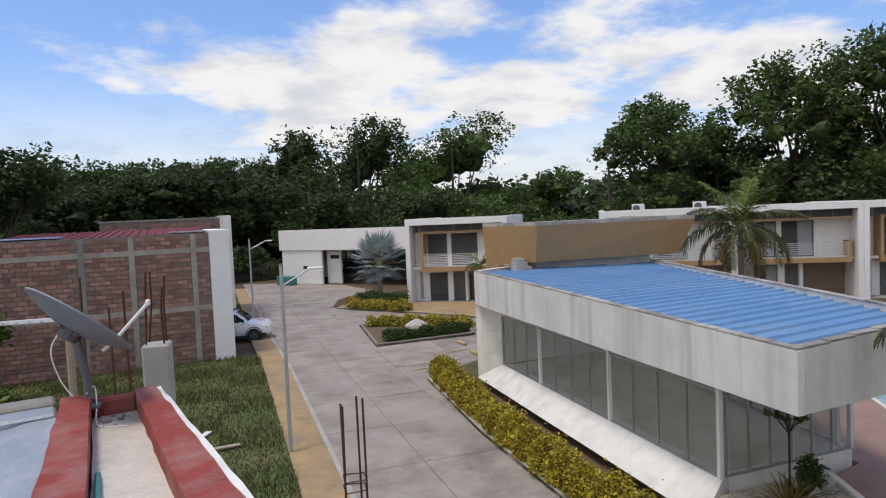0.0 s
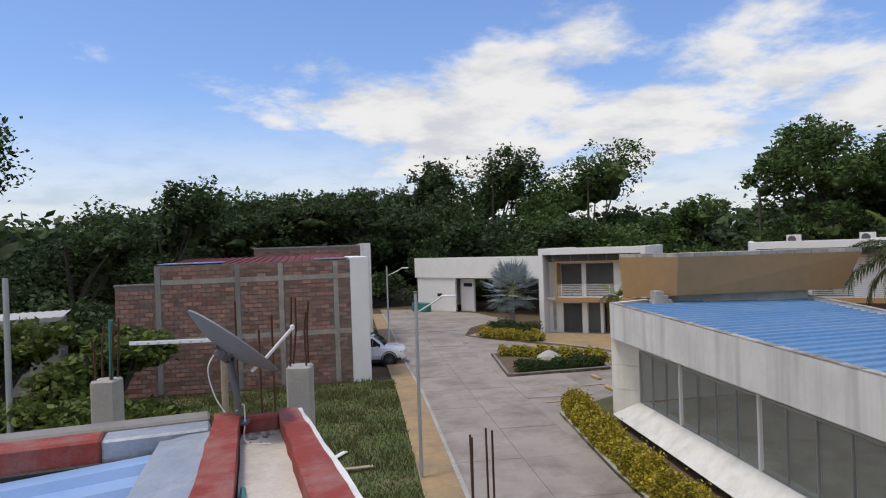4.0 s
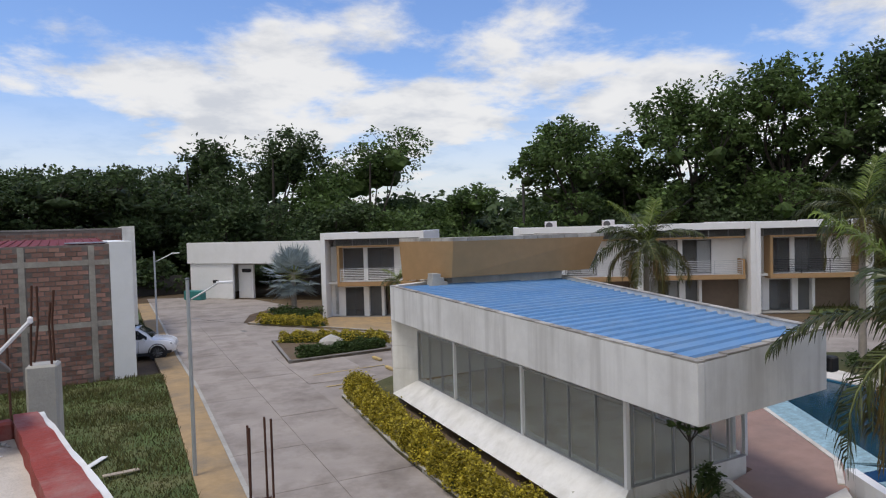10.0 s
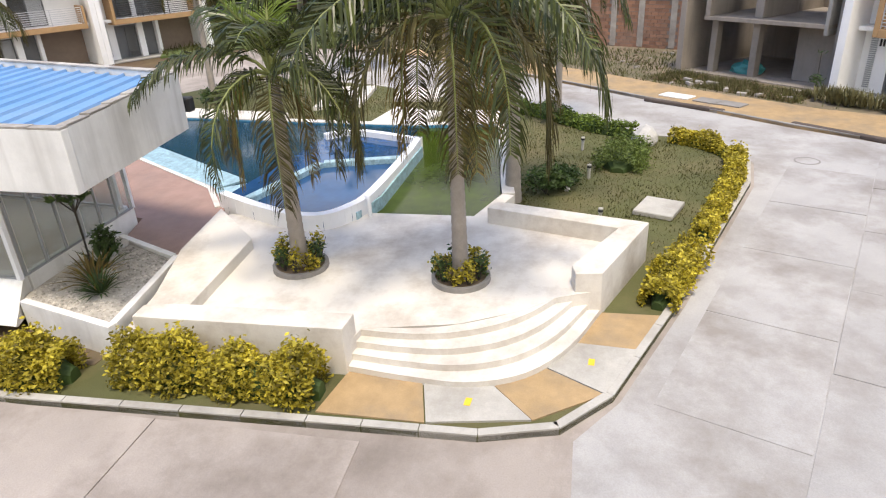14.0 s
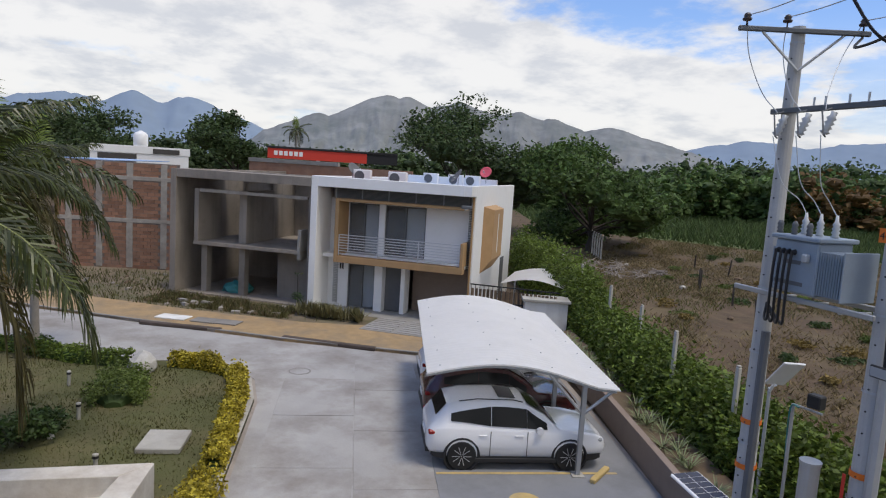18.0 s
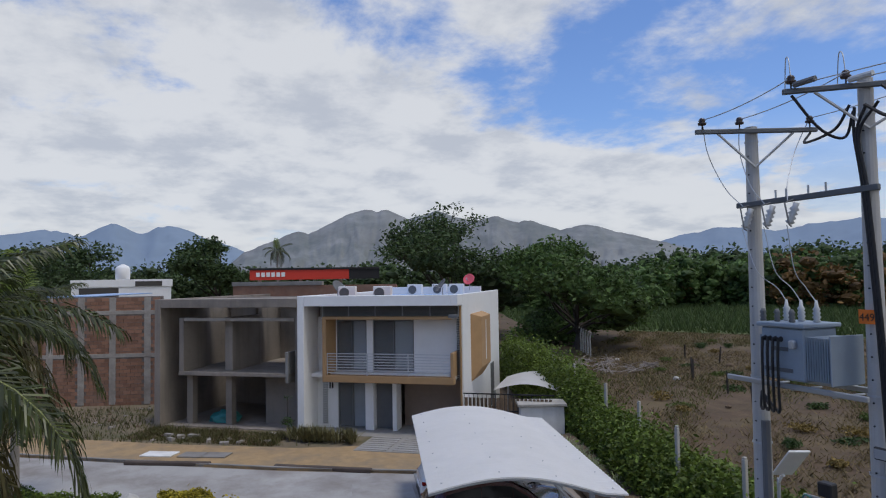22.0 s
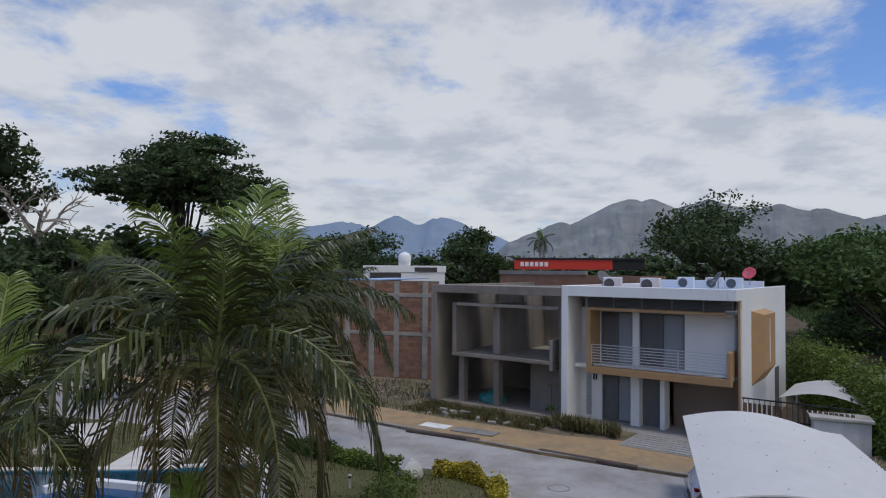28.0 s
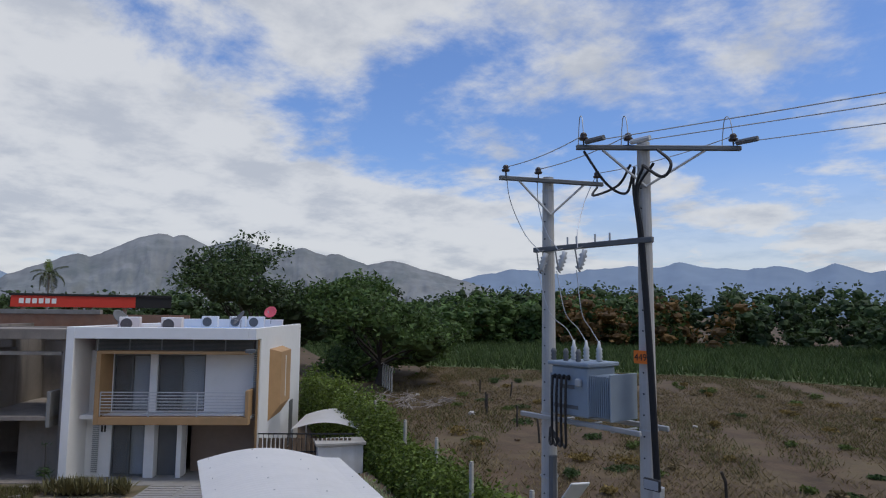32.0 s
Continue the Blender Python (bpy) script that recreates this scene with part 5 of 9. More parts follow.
# sloped white base
bm = bmesh.new()
v0 = [bm.verts.new(p) for p in ((6.95, 10.93, 0.42), (7.66, 11.30, 0.95), (8.0, 11.50, 0.95), (8.0, 11.50, 0.36), (7.05, 11.0, 0.36))]
v1 = [bm.verts.new(p) for p in ((6.45, 23.12, 0.42), (7.20, 22.46, 0.95), (7.5, 22.5, 0.95), (7.5, 22.5, 0.36), (6.52, 23.05, 0.36))]
bm.faces.new(v0)
bm.faces.new(v1[::-1])
for i in range(5):
    bm.faces.new((v0[i], v1[i], v1[(i + 1) % 5], v0[(i + 1) % 5]))
bmesh.ops.recalc_face_normals(bm, faces=bm.faces[:])
part("sloped_base", bm, "white", club, "splayed white base")
slab_between("plinth", GA + Vector((0.16, 0.0)), GB, 0.25, 0.3, 0.95, "white", club)
slab_between("footing", GA + Vector((0.5, 0.3)), GD + Vector((0.5, 0.3)), -0.6, 0.0, 0.40, "concrete", club)
# floor, ceiling and back wall inside
bm = bmesh.new()
prism(bm, [tuple(p) for p in (GA + Vector((0.2, 0.2)), GB + Vector((-0.05, 0.26)), GC, GD)], 0.78, 0.90)
part("floor_slab", bm, "deck", club, "pale floor inside")
slab_between("back_plinth", GB + Vector((0, 0.3)), GC, -0.12, 0.3, 0.95, "white_clean", club)
slab_between("end_inner_wall", Vector((7.5, 22.75)), Vector((11.8, 23.2)), 0.12, 0.9, 3.0, "white_clean", club)
# glazing: mullions and panes along the front and the end
def glaze(p, q, n, thick):
    for i in range(n + 1):
        c = p.lerp(q, i / n)
        w = 0.09 if i in thick else 0.028
        mat = "white_clean" if i in thick else "steel"
        d2 = (q - p).normalized()
        a, b = c - d2 * w / 2, c + d2 * w / 2
        slab_between("column" if i in thick else "mullion", a, b, w if i in thick else 0.06, 0.955, 2.78 if i in thick else 2.72, mat, club, bev=0)
    for z0, z1 in ((0.955, 1.0), (2.68, 2.73)):
        slab_between("rail", p, q, 0.05, z0, z1, "steel", club, bev=0)
    for i in range(n):
        d2 = (q - p).normalized()
        a, b = p.lerp(q, i / n) + d2 * 0.05, p.lerp(q, (i + 1) / n) - d2 * 0.05
        o = slab_between("pane", a, b, 0.012, 1.0, 2.68, "glass", club, bev=0)
        o.visible_shadow = False


glaze(GB + Vector((0, 0.35)), GC, 8, (0, 4, 8))
G_END = GA.lerp(GD, 0.995)
glaze(GA, G_END, 11, (0, 4, 8))
glaze(GA + Vector((0.12, 0.0)), GB, 6, (6,))
slab_between("header", GA, GD, -0.16, 2.735, 3.077, "white", club, bev=0)
slab_between("header", GA + Vector((0.2, 0.02)), GB, 0.16, 2.735, 3.077, "white", club, bev=0)
# raised tan lantern over the far end
bm = bmesh.new()
top = [(7.55, 25.2), (8.77, 22.6), (14.75, 21.7), (14.3, 26.0), (9.0, 27.0)]
bot = [(7.70, 25.3), (8.82, 22.95), (14.40, 22.25), (13.7, 26.0), (9.0, 27.0)]
lo = [bm.verts.new((*p, (4.30, 4.50, 4.58, 4.5, 4.4)[i])) for i, p in enumerate(bot)]
hi = [bm.verts.new((*p, 5.86)) for p in top]
bm.faces.new(hi)
bm.faces.new(lo[::-1])
for i in range(5):
    bm.faces.new((lo[i], lo[(i + 1) % 5], hi[(i + 1) % 5], hi[i]))
bmesh.ops.recalc_face_normals(bm, faces=bm.faces[:])
lan = part("lantern", bm, "tan", club, "tan flared rooftop box")
bm = bmesh.new()
prism(bm, [(7.6, 25.15), (8.80, 22.66), (14.65, 21.78), (14.25, 25.95), (9.0, 26.9)], 5.865, 5.93)
part("lantern_roof", bm, "concrete_light", lan, "stained grey roof of the box")
for p, q in zip(top, top[1:4]):
    p, q = Vector(p), Vector(q)
    k = round((q - p).length / 0.55)
    for i in range(k):
        slab_between("coping_stone", p.lerp(q, (i + 0.02) / k), p.lerp(q, (i + 0.98) / k), 0.2, 5.862, 5.99, "coping", lan, bev=0)
bm = bmesh.new()
prism(bm, [(9.12, 23.6), (13.6, 22.95), (13.4, 26.2), (9.12, 26.6)], 4.0, 4.62)
part("lantern_neck", bm, "white", club)
# Stepped blocks; their pale colour also stands for a lit patch of the wall.
bm = bmesh.new()
for k in range(4):
    box(bm, 8.02 + k * 0.02, 8.80 - k * 0.14, 22.95 + k * 0.003, 23.5, 3.95, 4.22 + k * 0.15)
part("brick_upstand", bm, "concrete_light", club, "unplastered stepped block upstand, pale also for the lit end face")
slab_between("upper_wall", Vector((6.7, 23.35)), Vector((9.0, 24.6)), 0.2, 3.1, 4.3, "white", club)
slab_between("upper_wall", Vector((7.55, 25.1)), Vector((9.8, 23.7)), 0.2, 0.1, 4.3, "tan", club, "tan rear wall")
# wall lamp at the roof corner
fl = thing("floodlight", Matrix.Translation((10.92, 9.42, 3.55)), "black floodlight fixed to the roof corner", "lamp")
bx("housing", (0.0, 0.22, -0.12, 0.12, -0.15, 0.15), "black", fl, bev=0.03)
bx("lens", (0.221, 0.235, -0.09, 0.09, -0.11, 0.11), "lens_clear", fl, bev=0.01)

# ---- deck, steps and pool ----
ZD = 0.60
deck = thing("pool_deck", Matrix(), "white painted concrete deck with cracks and stains", "deck", kind="structure")
bm = bmesh.new()
prism(bm, [(7.3, 4.6), (7.9, 4.55), (8.35, 3.0), (9.0, 2.0), (9.55, 1.5), (9.9, 0.85), (12.25, 0.02), (12.95, 3.2), (12.95, 3.9), (12.75, 6.3), (12.2, 7.0), (12.0, 8.3), (12.15, 9.7), (10.26, 9.62), (9.57, 9.22), (6.9, 8.55)], 0.05, ZD)
part("deck_slab", bm, "deck", deck)
for nm, poly, z in (
    ("front_bench", [(6.93, 8.25), (7.27, 4.58), (7.75, 4.58), (7.45, 7.8), (7.3, 8.3)], 0.98),
    ("side_bench", [(9.8, 1.2), (9.9, 0.74), (12.33, -0.05), (11.95, 0.55), (10.1, 1.3)], 0.98),
    ("back_bench", [(11.953, 0.553), (12.333, -0.046), (13.02, 3.3), (12.6, 3.4)], 0.98),
    ("left_bench", [(7.46, 7.8), (7.7, 7.68), (10.43, 8.06), (11.9, 9.75), (9.7, 9.3), (7.31, 8.32)], 0.84),
):
    bm = bmesh.new()
    prism(bm, poly, 0.08, z)
    bmesh.ops.recalc_face_normals(bm, faces=bm.faces[:])
    bevel(bm, 0.012)
    part(nm, bm, "deck", deck, "white built-in bench wall")
# four curved steps
outer = [(7.33, 4.62), (7.28, 3.6), (7.32, 2.6), (7.75, 1.75), (8.65, 1.15), (9.92, 0.74)]
inner = [(8.0, 4.58), (8.05, 3.9), (8.25, 3.2), (8.65, 2.5), (9.1, 2.0), (9.72, 1.55)]
op, ip = arc_pts([(*p, 0) for p in outer], 4), arc_pts([(*p, 0) for p in inner], 4)
for k in range(4):
    e = [o.lerp(i, k * 0.27) for o, i in zip(op, ip)]
    bm = bmesh.new()
    prism(bm, [(p.x, p.y) for p in ip] + [(p.x, p.y) for p in e[::-1]], 0.06, 0.11 + (k + 1) * (ZD - 0.115) / 4)
    bmesh.ops.recalc_face_normals(bm, faces=bm.faces[:])
    part("step", bm, "deck", deck, "curved white step")
# planter beside the pool house
pl = thing("planter_bed", Matrix(), "raised white planter of gravel, rocks and dark spiky plants", "planter")
for p, q in (((6.86, 8.74), (7.30, 11.1)), ((9.62, 9.30), (7.02, 8.70)), ((10.35, 11.3), (9.66, 9.42))):
    slab_between("planter_wall", Vector(p), Vector(q), -0.14, 0.06, 0.74, "white", pl)
bm = bmesh.new()
prism(bm, [(7.0, 8.85), (9.5, 9.4), (10.2, 11.3), (10.2, 11.6), (7.5, 11.3)], 0.1, 0.66)
bmesh.ops.recalc_face_normals(bm, faces=bm.faces[:])
part("gravel_fill", bm, "gravel", pl)
rng = np.random.default_rng(11)
# terracotta terrace beside the pool house
bm = bmesh.new()
prism(bm, [(9.75, 9.36), (10.26, 9.64), (12.0, 9.82), (12.5, 10.1), (13.8, 11.25), (16.4, 16.2), (15.0, 20.0), (12.2, 20.0), (11.52, 11.75), (10.5, 11.4)], 0.05, 0.60)
bmesh.ops.recalc_face_normals(bm, faces=bm.faces[:])
tagged(part("terrace", bm, "terracotta"), "reddish tiled terrace beside the pool", "terrace", kind="structure")

pool = thing("swimming_pool", Matrix(), "blue mosaic swimming pool with a green stagnant basin", "pool")
def band(pts, w, z0, z1, mat, name, label="", parent=None):
    for a, b in zip(pts, pts[1:]):
        slab_between(name, Vector(a), Vector(b), w, z0, z1, mat, parent or pool, label, 0.006)


SPA = [(12.5, 10.2), (11.9, 8.9), (11.5, 7.7), (11.6, 6.95), (12.2, 6.5), (13.4, 6.3), (17.6, 6.55), (18.0, 6.95), (18.6, 9.0), (18.0, 9.9)]
sp = [tuple(p)[:2] for p in arc_pts([(*p, 0) for p in SPA], 4)]
band(sp, 0.22, 0.3, 0.98, "white_clean", "pool_rim", "white rounded pool rim")
bm = bmesh.new()
prism(bm, SPA, 0.3, 0.80)
bmesh.ops.recalc_face_normals(bm, faces=bm.faces[:])
part("pool_water", bm, "water_blue", pool, "deep blue water")
band([(12.3, 6.42), (13.4, 6.22), (17.6, 6.47)], 0.05, 0.25, 0.78, "pool_edge", "mosaic_band", "pale mosaic tile band")
band([(12.4, 9.2), (15.2, 8.6), (15.9, 6.6)], 0.25, 0.8, 0.95, "pool_edge", "inner_rim", "tiled inner ledge")
bm = bmesh.new()
prism(bm, [(12.55, 10.3), (18.0, 10.0), (18.7, 9.0), (18.1, 6.9), (20.6, 7.6), (20.7, 10.3), (20.9, 17.1), (16.6, 16.3), (13.8, 11.4)], 0.3, 0.50)
bmesh.ops.recalc_face_normals(bm, faces=bm.faces[:])
part("pool_water", bm, "water_teal", pool, "dark teal water")
band([(16.4, 16.2), (13.75, 11.25), (12.5, 10.2)], 1.0, 0.3, 0.56, "pool_edge", "tile_ledge", "pale mosaic ledge")
band([(16.4, 16.2), (13.75, 11.25), (12.5, 10.2)], -0.14, 0.3, 0.63, "deck", "pool_rim", "white pool rim")
bm = bmesh.new()
prism(bm, [(12.95, 3.9), (14.6, 3.5), (21.3, 4.9), (20.7, 8.0), (18.0, 6.6), (13.4, 6.3), (12.3, 6.5)], 0.2, 0.45)
bmesh.ops.recalc_face_normals(bm, faces=bm.faces[:])
part("pool_water", bm, "water_green", pool, "green stagnant water")
band([(12.95, 3.85), (14.6, 3.45), (15.2, 3.6), (21.3, 4.9), (20.75, 8.0), (20.8, 11.0), (21.0, 17.2), (16.4, 16.3)], -0.32, 0.1, 0.56, "deck", "pool_edge", "white concrete pool edge")
band([(21.2, 5.0), (20.68, 8.0), (20.72, 11.0), (20.9, 17.1)], 0.03, 0.3, 0.55, "pool_tile", "tile_line", "blue tile waterline")
for poly in ([(22.2, 10.0), (22.0, 8.0), (24.0, 7.7), (24.6, 9.8)], [(24.2, 13.4), (24.9, 11.5), (28.6, 12.2), (28.2, 14.0)], [(22.6, 7.0), (22.6, 5.2), (24.2, 5.4), (24.4, 7.1)], [(26.0, 10.4), (26.2, 8.4), (28.4, 9.0), (28.2, 10.9)], [(21.4, 18.6), (21.4, 13.4), (23.2, 14.0), (23.6, 18.8)]):
    bm = bmesh.new()
    prism(bm, poly, 0.08, 0.26)
    bmesh.ops.recalc_face_normals(bm, faces=bm.faces[:])
    bevel(bm, 0.015)
    tagged(part("stepping_slab", bm, "deck"), "large white concrete slab set in the lawn", "slab", "lawn slabs")


# ---- brick house, gatehouse, and the near rooftop ----
def brick_rows(parent, m, L, z0, z1, bl, bh, gap, mat, skip, rng, thick=0.03, limit=280):
    """Bricks proud of a mortar wall, in staggered courses; the first ones are pieces of their own, the rest joined."""
    me_cache = []
    for k in range(6):
        bm = bmesh.new()
        w, h = bl - gap, bh - gap
        box(bm, 0, w, -thick, 0.01, 0, h)
        for v in bm.verts:
            if v.co.y < 0:
                v.co += Vector((rng.uniform(-.006, .006), rng.uniform(-.006, .004), rng.uniform(-.006, .006)))
        me = bpy.data.meshes.new("brick")
        bm.to_mesh(me)
        bm.free()
        me.materials.append(M[mat])
        me_cache.append(me)
    V, Fc, count = [], [], 0
    nz = int((z1 - z0) / bh)
    for r in range(nz):
        x = -bl * 0.5 * (r % 2)
        while x < L:
            a, b = max(0, x), min(L, x + bl)
            z = z0 + r * bh
            if b - a > bl * 0.4 and not any(s0 - 0.05 < (a + b) / 2 < s1 + 0.05 and q0 < z + bh / 2 < q1 for s0, s1, q0, q1 in skip):
                if count < limit and abs((a + b) / 2 - L * 0.72) < L * 0.2 and z > z0 + (z1 - z0) * 0.3 and b - a > bl * 0.95:
                    o = new("brick", me_cache[rng.integers(6)])
                    o.parent = parent
                    o.matrix_basis = m @ Matrix.Translation((a, 0, z))
                    count += 1
                else:
                    t = thick + rng.uniform(-0.006, 0.006)
                    bs = len(V)
                    for zz in (z, z + bh - gap):
                        for yy in (-t, 0.01):
                            for xx in (a, b - gap):
                                V.append(tuple(m @ Vector((xx, yy, zz))))
                    Fc += [tuple(bs + i for i in f) for f in ((4, 5, 7, 6), (0, 1, 5, 4), (0, 4, 6, 2), (1, 3, 7, 5), (0, 2, 3, 1))]
            x += bl
    o = raw("brickwork", V, Fc, mat, parent)
    o["kind"] = "stuff"


BH = pose(-2.45, 33.0, 0, 0, 0, 8)           # front-right foot; x runs along the wall to the right
bh = thing("brick_house", BH, "unplastered two-storey brick house with concrete columns", "house")
BL = 9.9
bx("party_wall", (-BL, -0.9, 0.0, 0.22, 0, 6.05), "mortar", bh, bev=0)
bx("front_wall_end", (-0.895, 0.0, -0.03, 9.0, 0, 6.15), "white_clean", bh, "white plastered wall end")
bx("rear_wall_low", (-BL - 1.7, -BL - 0.003, 0.0, 0.22, 0, 5.15), "mortar", bh, bev=0)
bx("rear_coping", (-BL - 1.75, -BL - 0.003, -0.03, 0.25, 5.153, 5.25), "concrete", bh)
bx("back_wall", (-BL, -0.9, 8.8, 9.0, 0, 5.9), "mortar", bh, bev=0)
rngb = np.random.default_rng(4)
skips = []
for x in (-BL, -6.35, -4.35, -1.75):
    skips.append((x, x + 0.32, 0, 7))
    bx("column", (x + 0.03, x + 0.27, -0.035, 0.0, 0.1, 6.0), "frame_brown" if x > -6 else "concrete", bh, "stained concrete column", 0.01)
for z in (2.45, 5.15):
    skips.append((-BL, 0, z - 0.02, z + 0.3))
    bx("beam", (-BL + 0.31, -0.91, -0.03, 0.0, z, z + 0.25), "frame_brown", bh, "rough concrete ring beam", 0.01)
brick_rows(bh, Matrix.Translation((-BL, 0, 0)), BL - 0.92, 0.05, 6.05, 0.42, 0.205, 0.045, "brick", [(a + BL, b + BL, c, d) for a, b, c, d in skips], rngb)
brick_rows(bh, Matrix.Translation((-BL - 1.7, 0, 0)), 1.65, 0.05, 5.1, 0.42, 0.205, 0.045, "brick", [(0, 9, 2.4, 2.7)], rngb, limit=0)
bm = bmesh.new()
rs = []
for i in range(24):
    for f, h in ((0.0, 0.0), (0.30, 0.0), (0.31, 0.05), (0.36, 0.05)):
        rs.append([bm.verts.new((-BL + 0.05 + i * 0.37 + f, y, 6.04 + h + 0.24 * (y - 0.25) / 8.45)) for y in (0.25, 8.7)])
for p, q in zip(rs, rs[1:]):
    bm.faces.new((p[0], q[0], q[1], p[1]))
part("roof_sheet", bm, "red_sheet", bh, "dull red ribbed roof")
bx("skylight_sheet", (-BL + 0.1, -7.0, 0.3, 2.4, 6.105, 6.15), "blue_roof_pale", bh, "pale blue roof sheet", bev=0)
bx("skylight_sheet", (-2.6, -0.95, 0.3, 1.6, 6.105, 6.15), "flash", bh, "silver roof sheet", bev=0)
b2 = thing("brick_house", pose(-2.9, 45.0, 0, 0, 0, 6), "weathered brick house with a white end wall", "house")
bx("party_wall", (-7.6, -0.7, 0, 0.22, 0, 6.75), "mortar", b2, bev=0)
bx("front_wall_end", (-0.695, 0, -0.03, 8, 0, 6.95), "white", b2)
bx("coping", (-7.65, -0.7, -0.04, 0.26, 6.753, 6.86), "concrete", b2)
bx("back_wall", (-7.6, -0.7, 7.8, 8.0, 0, 6.6), "mortar", b2, bev=0)
brick_rows(b2, Matrix.Translation((-7.6, 0, 0)), 6.9, 5.4, 6.75, 0.42, 0.205, 0.045, "brick", [], rngb, limit=0)

gh = thing("gatehouse", pose(0.7, 70.3, 0, 0, 0, -47), "low white gatehouse with an open entrance bay", "building")
bx("front_wall", (0, 5.4, 0, 0.25, 0, 4.6), "white_clean", gh)
bx("front_wall", (5.4, 7.2, 0.8, 1.05, 0, 3.3), "white_clean", gh)
bx("parapet", (-0.25, 16.0, -0.12, 0.14, 3.4, 5.45), "white_clean", gh)
bx("side_wall", (0, 0.25, 0.26, 8, 0, 5.1), "white", gh)
bx("entrance_door", (6.1, 6.95, 0.76, 0.80, 0.1, 2.3), "white_clean", gh, "white door")
bx("sign", (5.9, 7.0, 0.74, 0.79, 2.5, 2.85), "black", gh, "dark sign plate")
# Dark colour paints the shade inside the open bay.
bx("back_wall", (7.2, 16, 4.5, 4.7, 0, 3.4), "dark", gh)
bx("roof_slab", (0.26, 16, 0.15, 8, 3.3, 3.39), "concrete", gh)
bx("side_pier", (15.5, 16, 0.15, 4.4, 0, 3.3), "white", gh)
bx("letter_slot", (2.9, 3.6, -0.03, -0.002, 1.5, 1.8), "black", gh, "dark wall panel")
wall = thing("boundary_wall", pose(-14, 75, 0, 0, 0, 2), "dark boundary fence behind the trees", "wall", kind="structure")
bx("fence_panel", (0, 14, 0, 0.1, 0, 2.0), "dark", wall)
sk = thing("skip_bin", pose(0.9, 69.0, 0.0, 0, 0, -47), "green waste bin beside the gatehouse", "bin")
bx("tub", (-0.2, 1.9, -1.1, -0.3, 0.02, 0.9), "teal", sk, bev=0.05)

# our own rooftop: blue sheets, red parapets and a concrete gutter
roof_top = thing("near_roof", Matrix(), "pale blue sheet roof with red parapets and concrete gutter", "roof")
NR = pose(-1.46, 5.0, 5.4, 0, 0, 17)          # far right corner of the red parapet


def nbx(name, dims, mat, label="", bev=0.015):
    o = bx(name, dims, mat, roof_top, label, bev)
    o.matrix_basis = NR
    return o


def taper(name, far, near, z0, z1, mat, label, y1=-0.103, bev=0.012):
    """A roof-edge piece whose sides run from their far offsets to those at 1.9 m, and on to the near end."""
    bm = bmesh.new()
    y0 = -4.4
    a = [f + (n - f) * 4.3 / 1.8 for f, n in zip(far, near)]
    prism(bm, [(a[0], y0), (a[1], y0), (far[1], y1), (far[0], y1)], z0, z1)
    bmesh.ops.recalc_face_normals(bm, faces=bm.faces[:])
    bmesh.ops.subdivide_edges(bm, edges=[e for e in bm.edges if e.calc_length() > 1], cuts=24)
    rr = random.Random(name)
    for v in bm.verts:
        v.co.x += rr.uniform(-0.006, 0.006)
        v.co.z += rr.uniform(-0.005, 0.005)
    o = part(name, bm, mat, roof_top, label)
    o.matrix_basis = NR


taper("parapet_right", (-0.125, 0.0), (-0.185, 0.0), -0.35, 0.0, "red", "chipped red painted parapet", 0.0)
taper("parapet_drip", (0.003, 0.03), (0.003, 0.035), -0.40, -0.01, "white", "white plaster edge", 0.0)
taper("parapet_left", (-0.53, -0.375), (-0.70, -0.515), -0.30, 0.02, "red", "chipped red painted parapet", -0.02)
nbx("parapet_far", (-0.373, -0.128, -0.10, 0.0, -0.33, -0.012), "red", "chipped red painted parapet")
taper("gutter_bed", (-0.373, -0.127), (-0.513, -0.187), -0.28, -0.11, "gutter", "rough concrete gutter bed")
nbx("parapet_rear", (-4.6, -1.16, -0.34, -0.13, -0.60, 0.02), "red", "chipped red painted parapet")
nbx("parapet_patch", (-1.157, -0.56, -0.335, -0.13, -0.30, 0.01), "flash", "parapet patched with silver sealant")
# Black strip standing in for the shaded gap between parapet and sheets.
nbx("seal_strip", (-4.6, -0.80, -0.365, -0.343, -0.25, -0.11), "black", "black strip painted as the dark gap under the parapet")
nbx("rear_capping", (-4.6, -0.56, -0.127, 0.06, -0.30, 0.03), "concrete", "grey mortar capping")
nbx("slab_edge", (-9.0, 0.0, -4.4, 0.05, -0.80, -0.48), "concrete_light", "concrete roof slab")
nbx("house_body", (-8.8, -0.20, -9.0, -0.10, -5.38, -0.803), "grey_wall", "rendered house wall under the roof", bev=0)
nbx("rear_slab", (-9.0, -0.05, -9.2, -4.403, -0.80, -0.48), "concrete_light", "concrete roof slab", bev=0)
bm = bmesh.new()                                   # crumpled flashing
rngf = np.random.default_rng(8)
g = [[bm.verts.new((-0.545 - 0.335 * j / 22 - (0.30 + 0.12 * j / 22) * i / 5, -0.35 - 4.2 * j / 22, 0.0 - 0.035 * (i / 5) + rngf.uniform(-.008, .008))) for j in range(23)] for i in range(6)]
for i in range(5):
    for j in range(22):
        bm.faces.new((g[i][j], g[i + 1][j], g[i + 1][j + 1], g[i][j + 1]))
o = part("flashing", bm, "flash", roof_top, "crumpled silver flashing")
o.matrix_basis = NR
bm = bmesh.new()                                   # ribbed sheet running away to the left
ys = []
for i in range(12):
    for f, h in ((0, 0.0), (0.66, 0.0), (0.74, 0.05), (0.93, 0.05)):
        ys.append((-0.37 - (i + f) * 0.36, h))
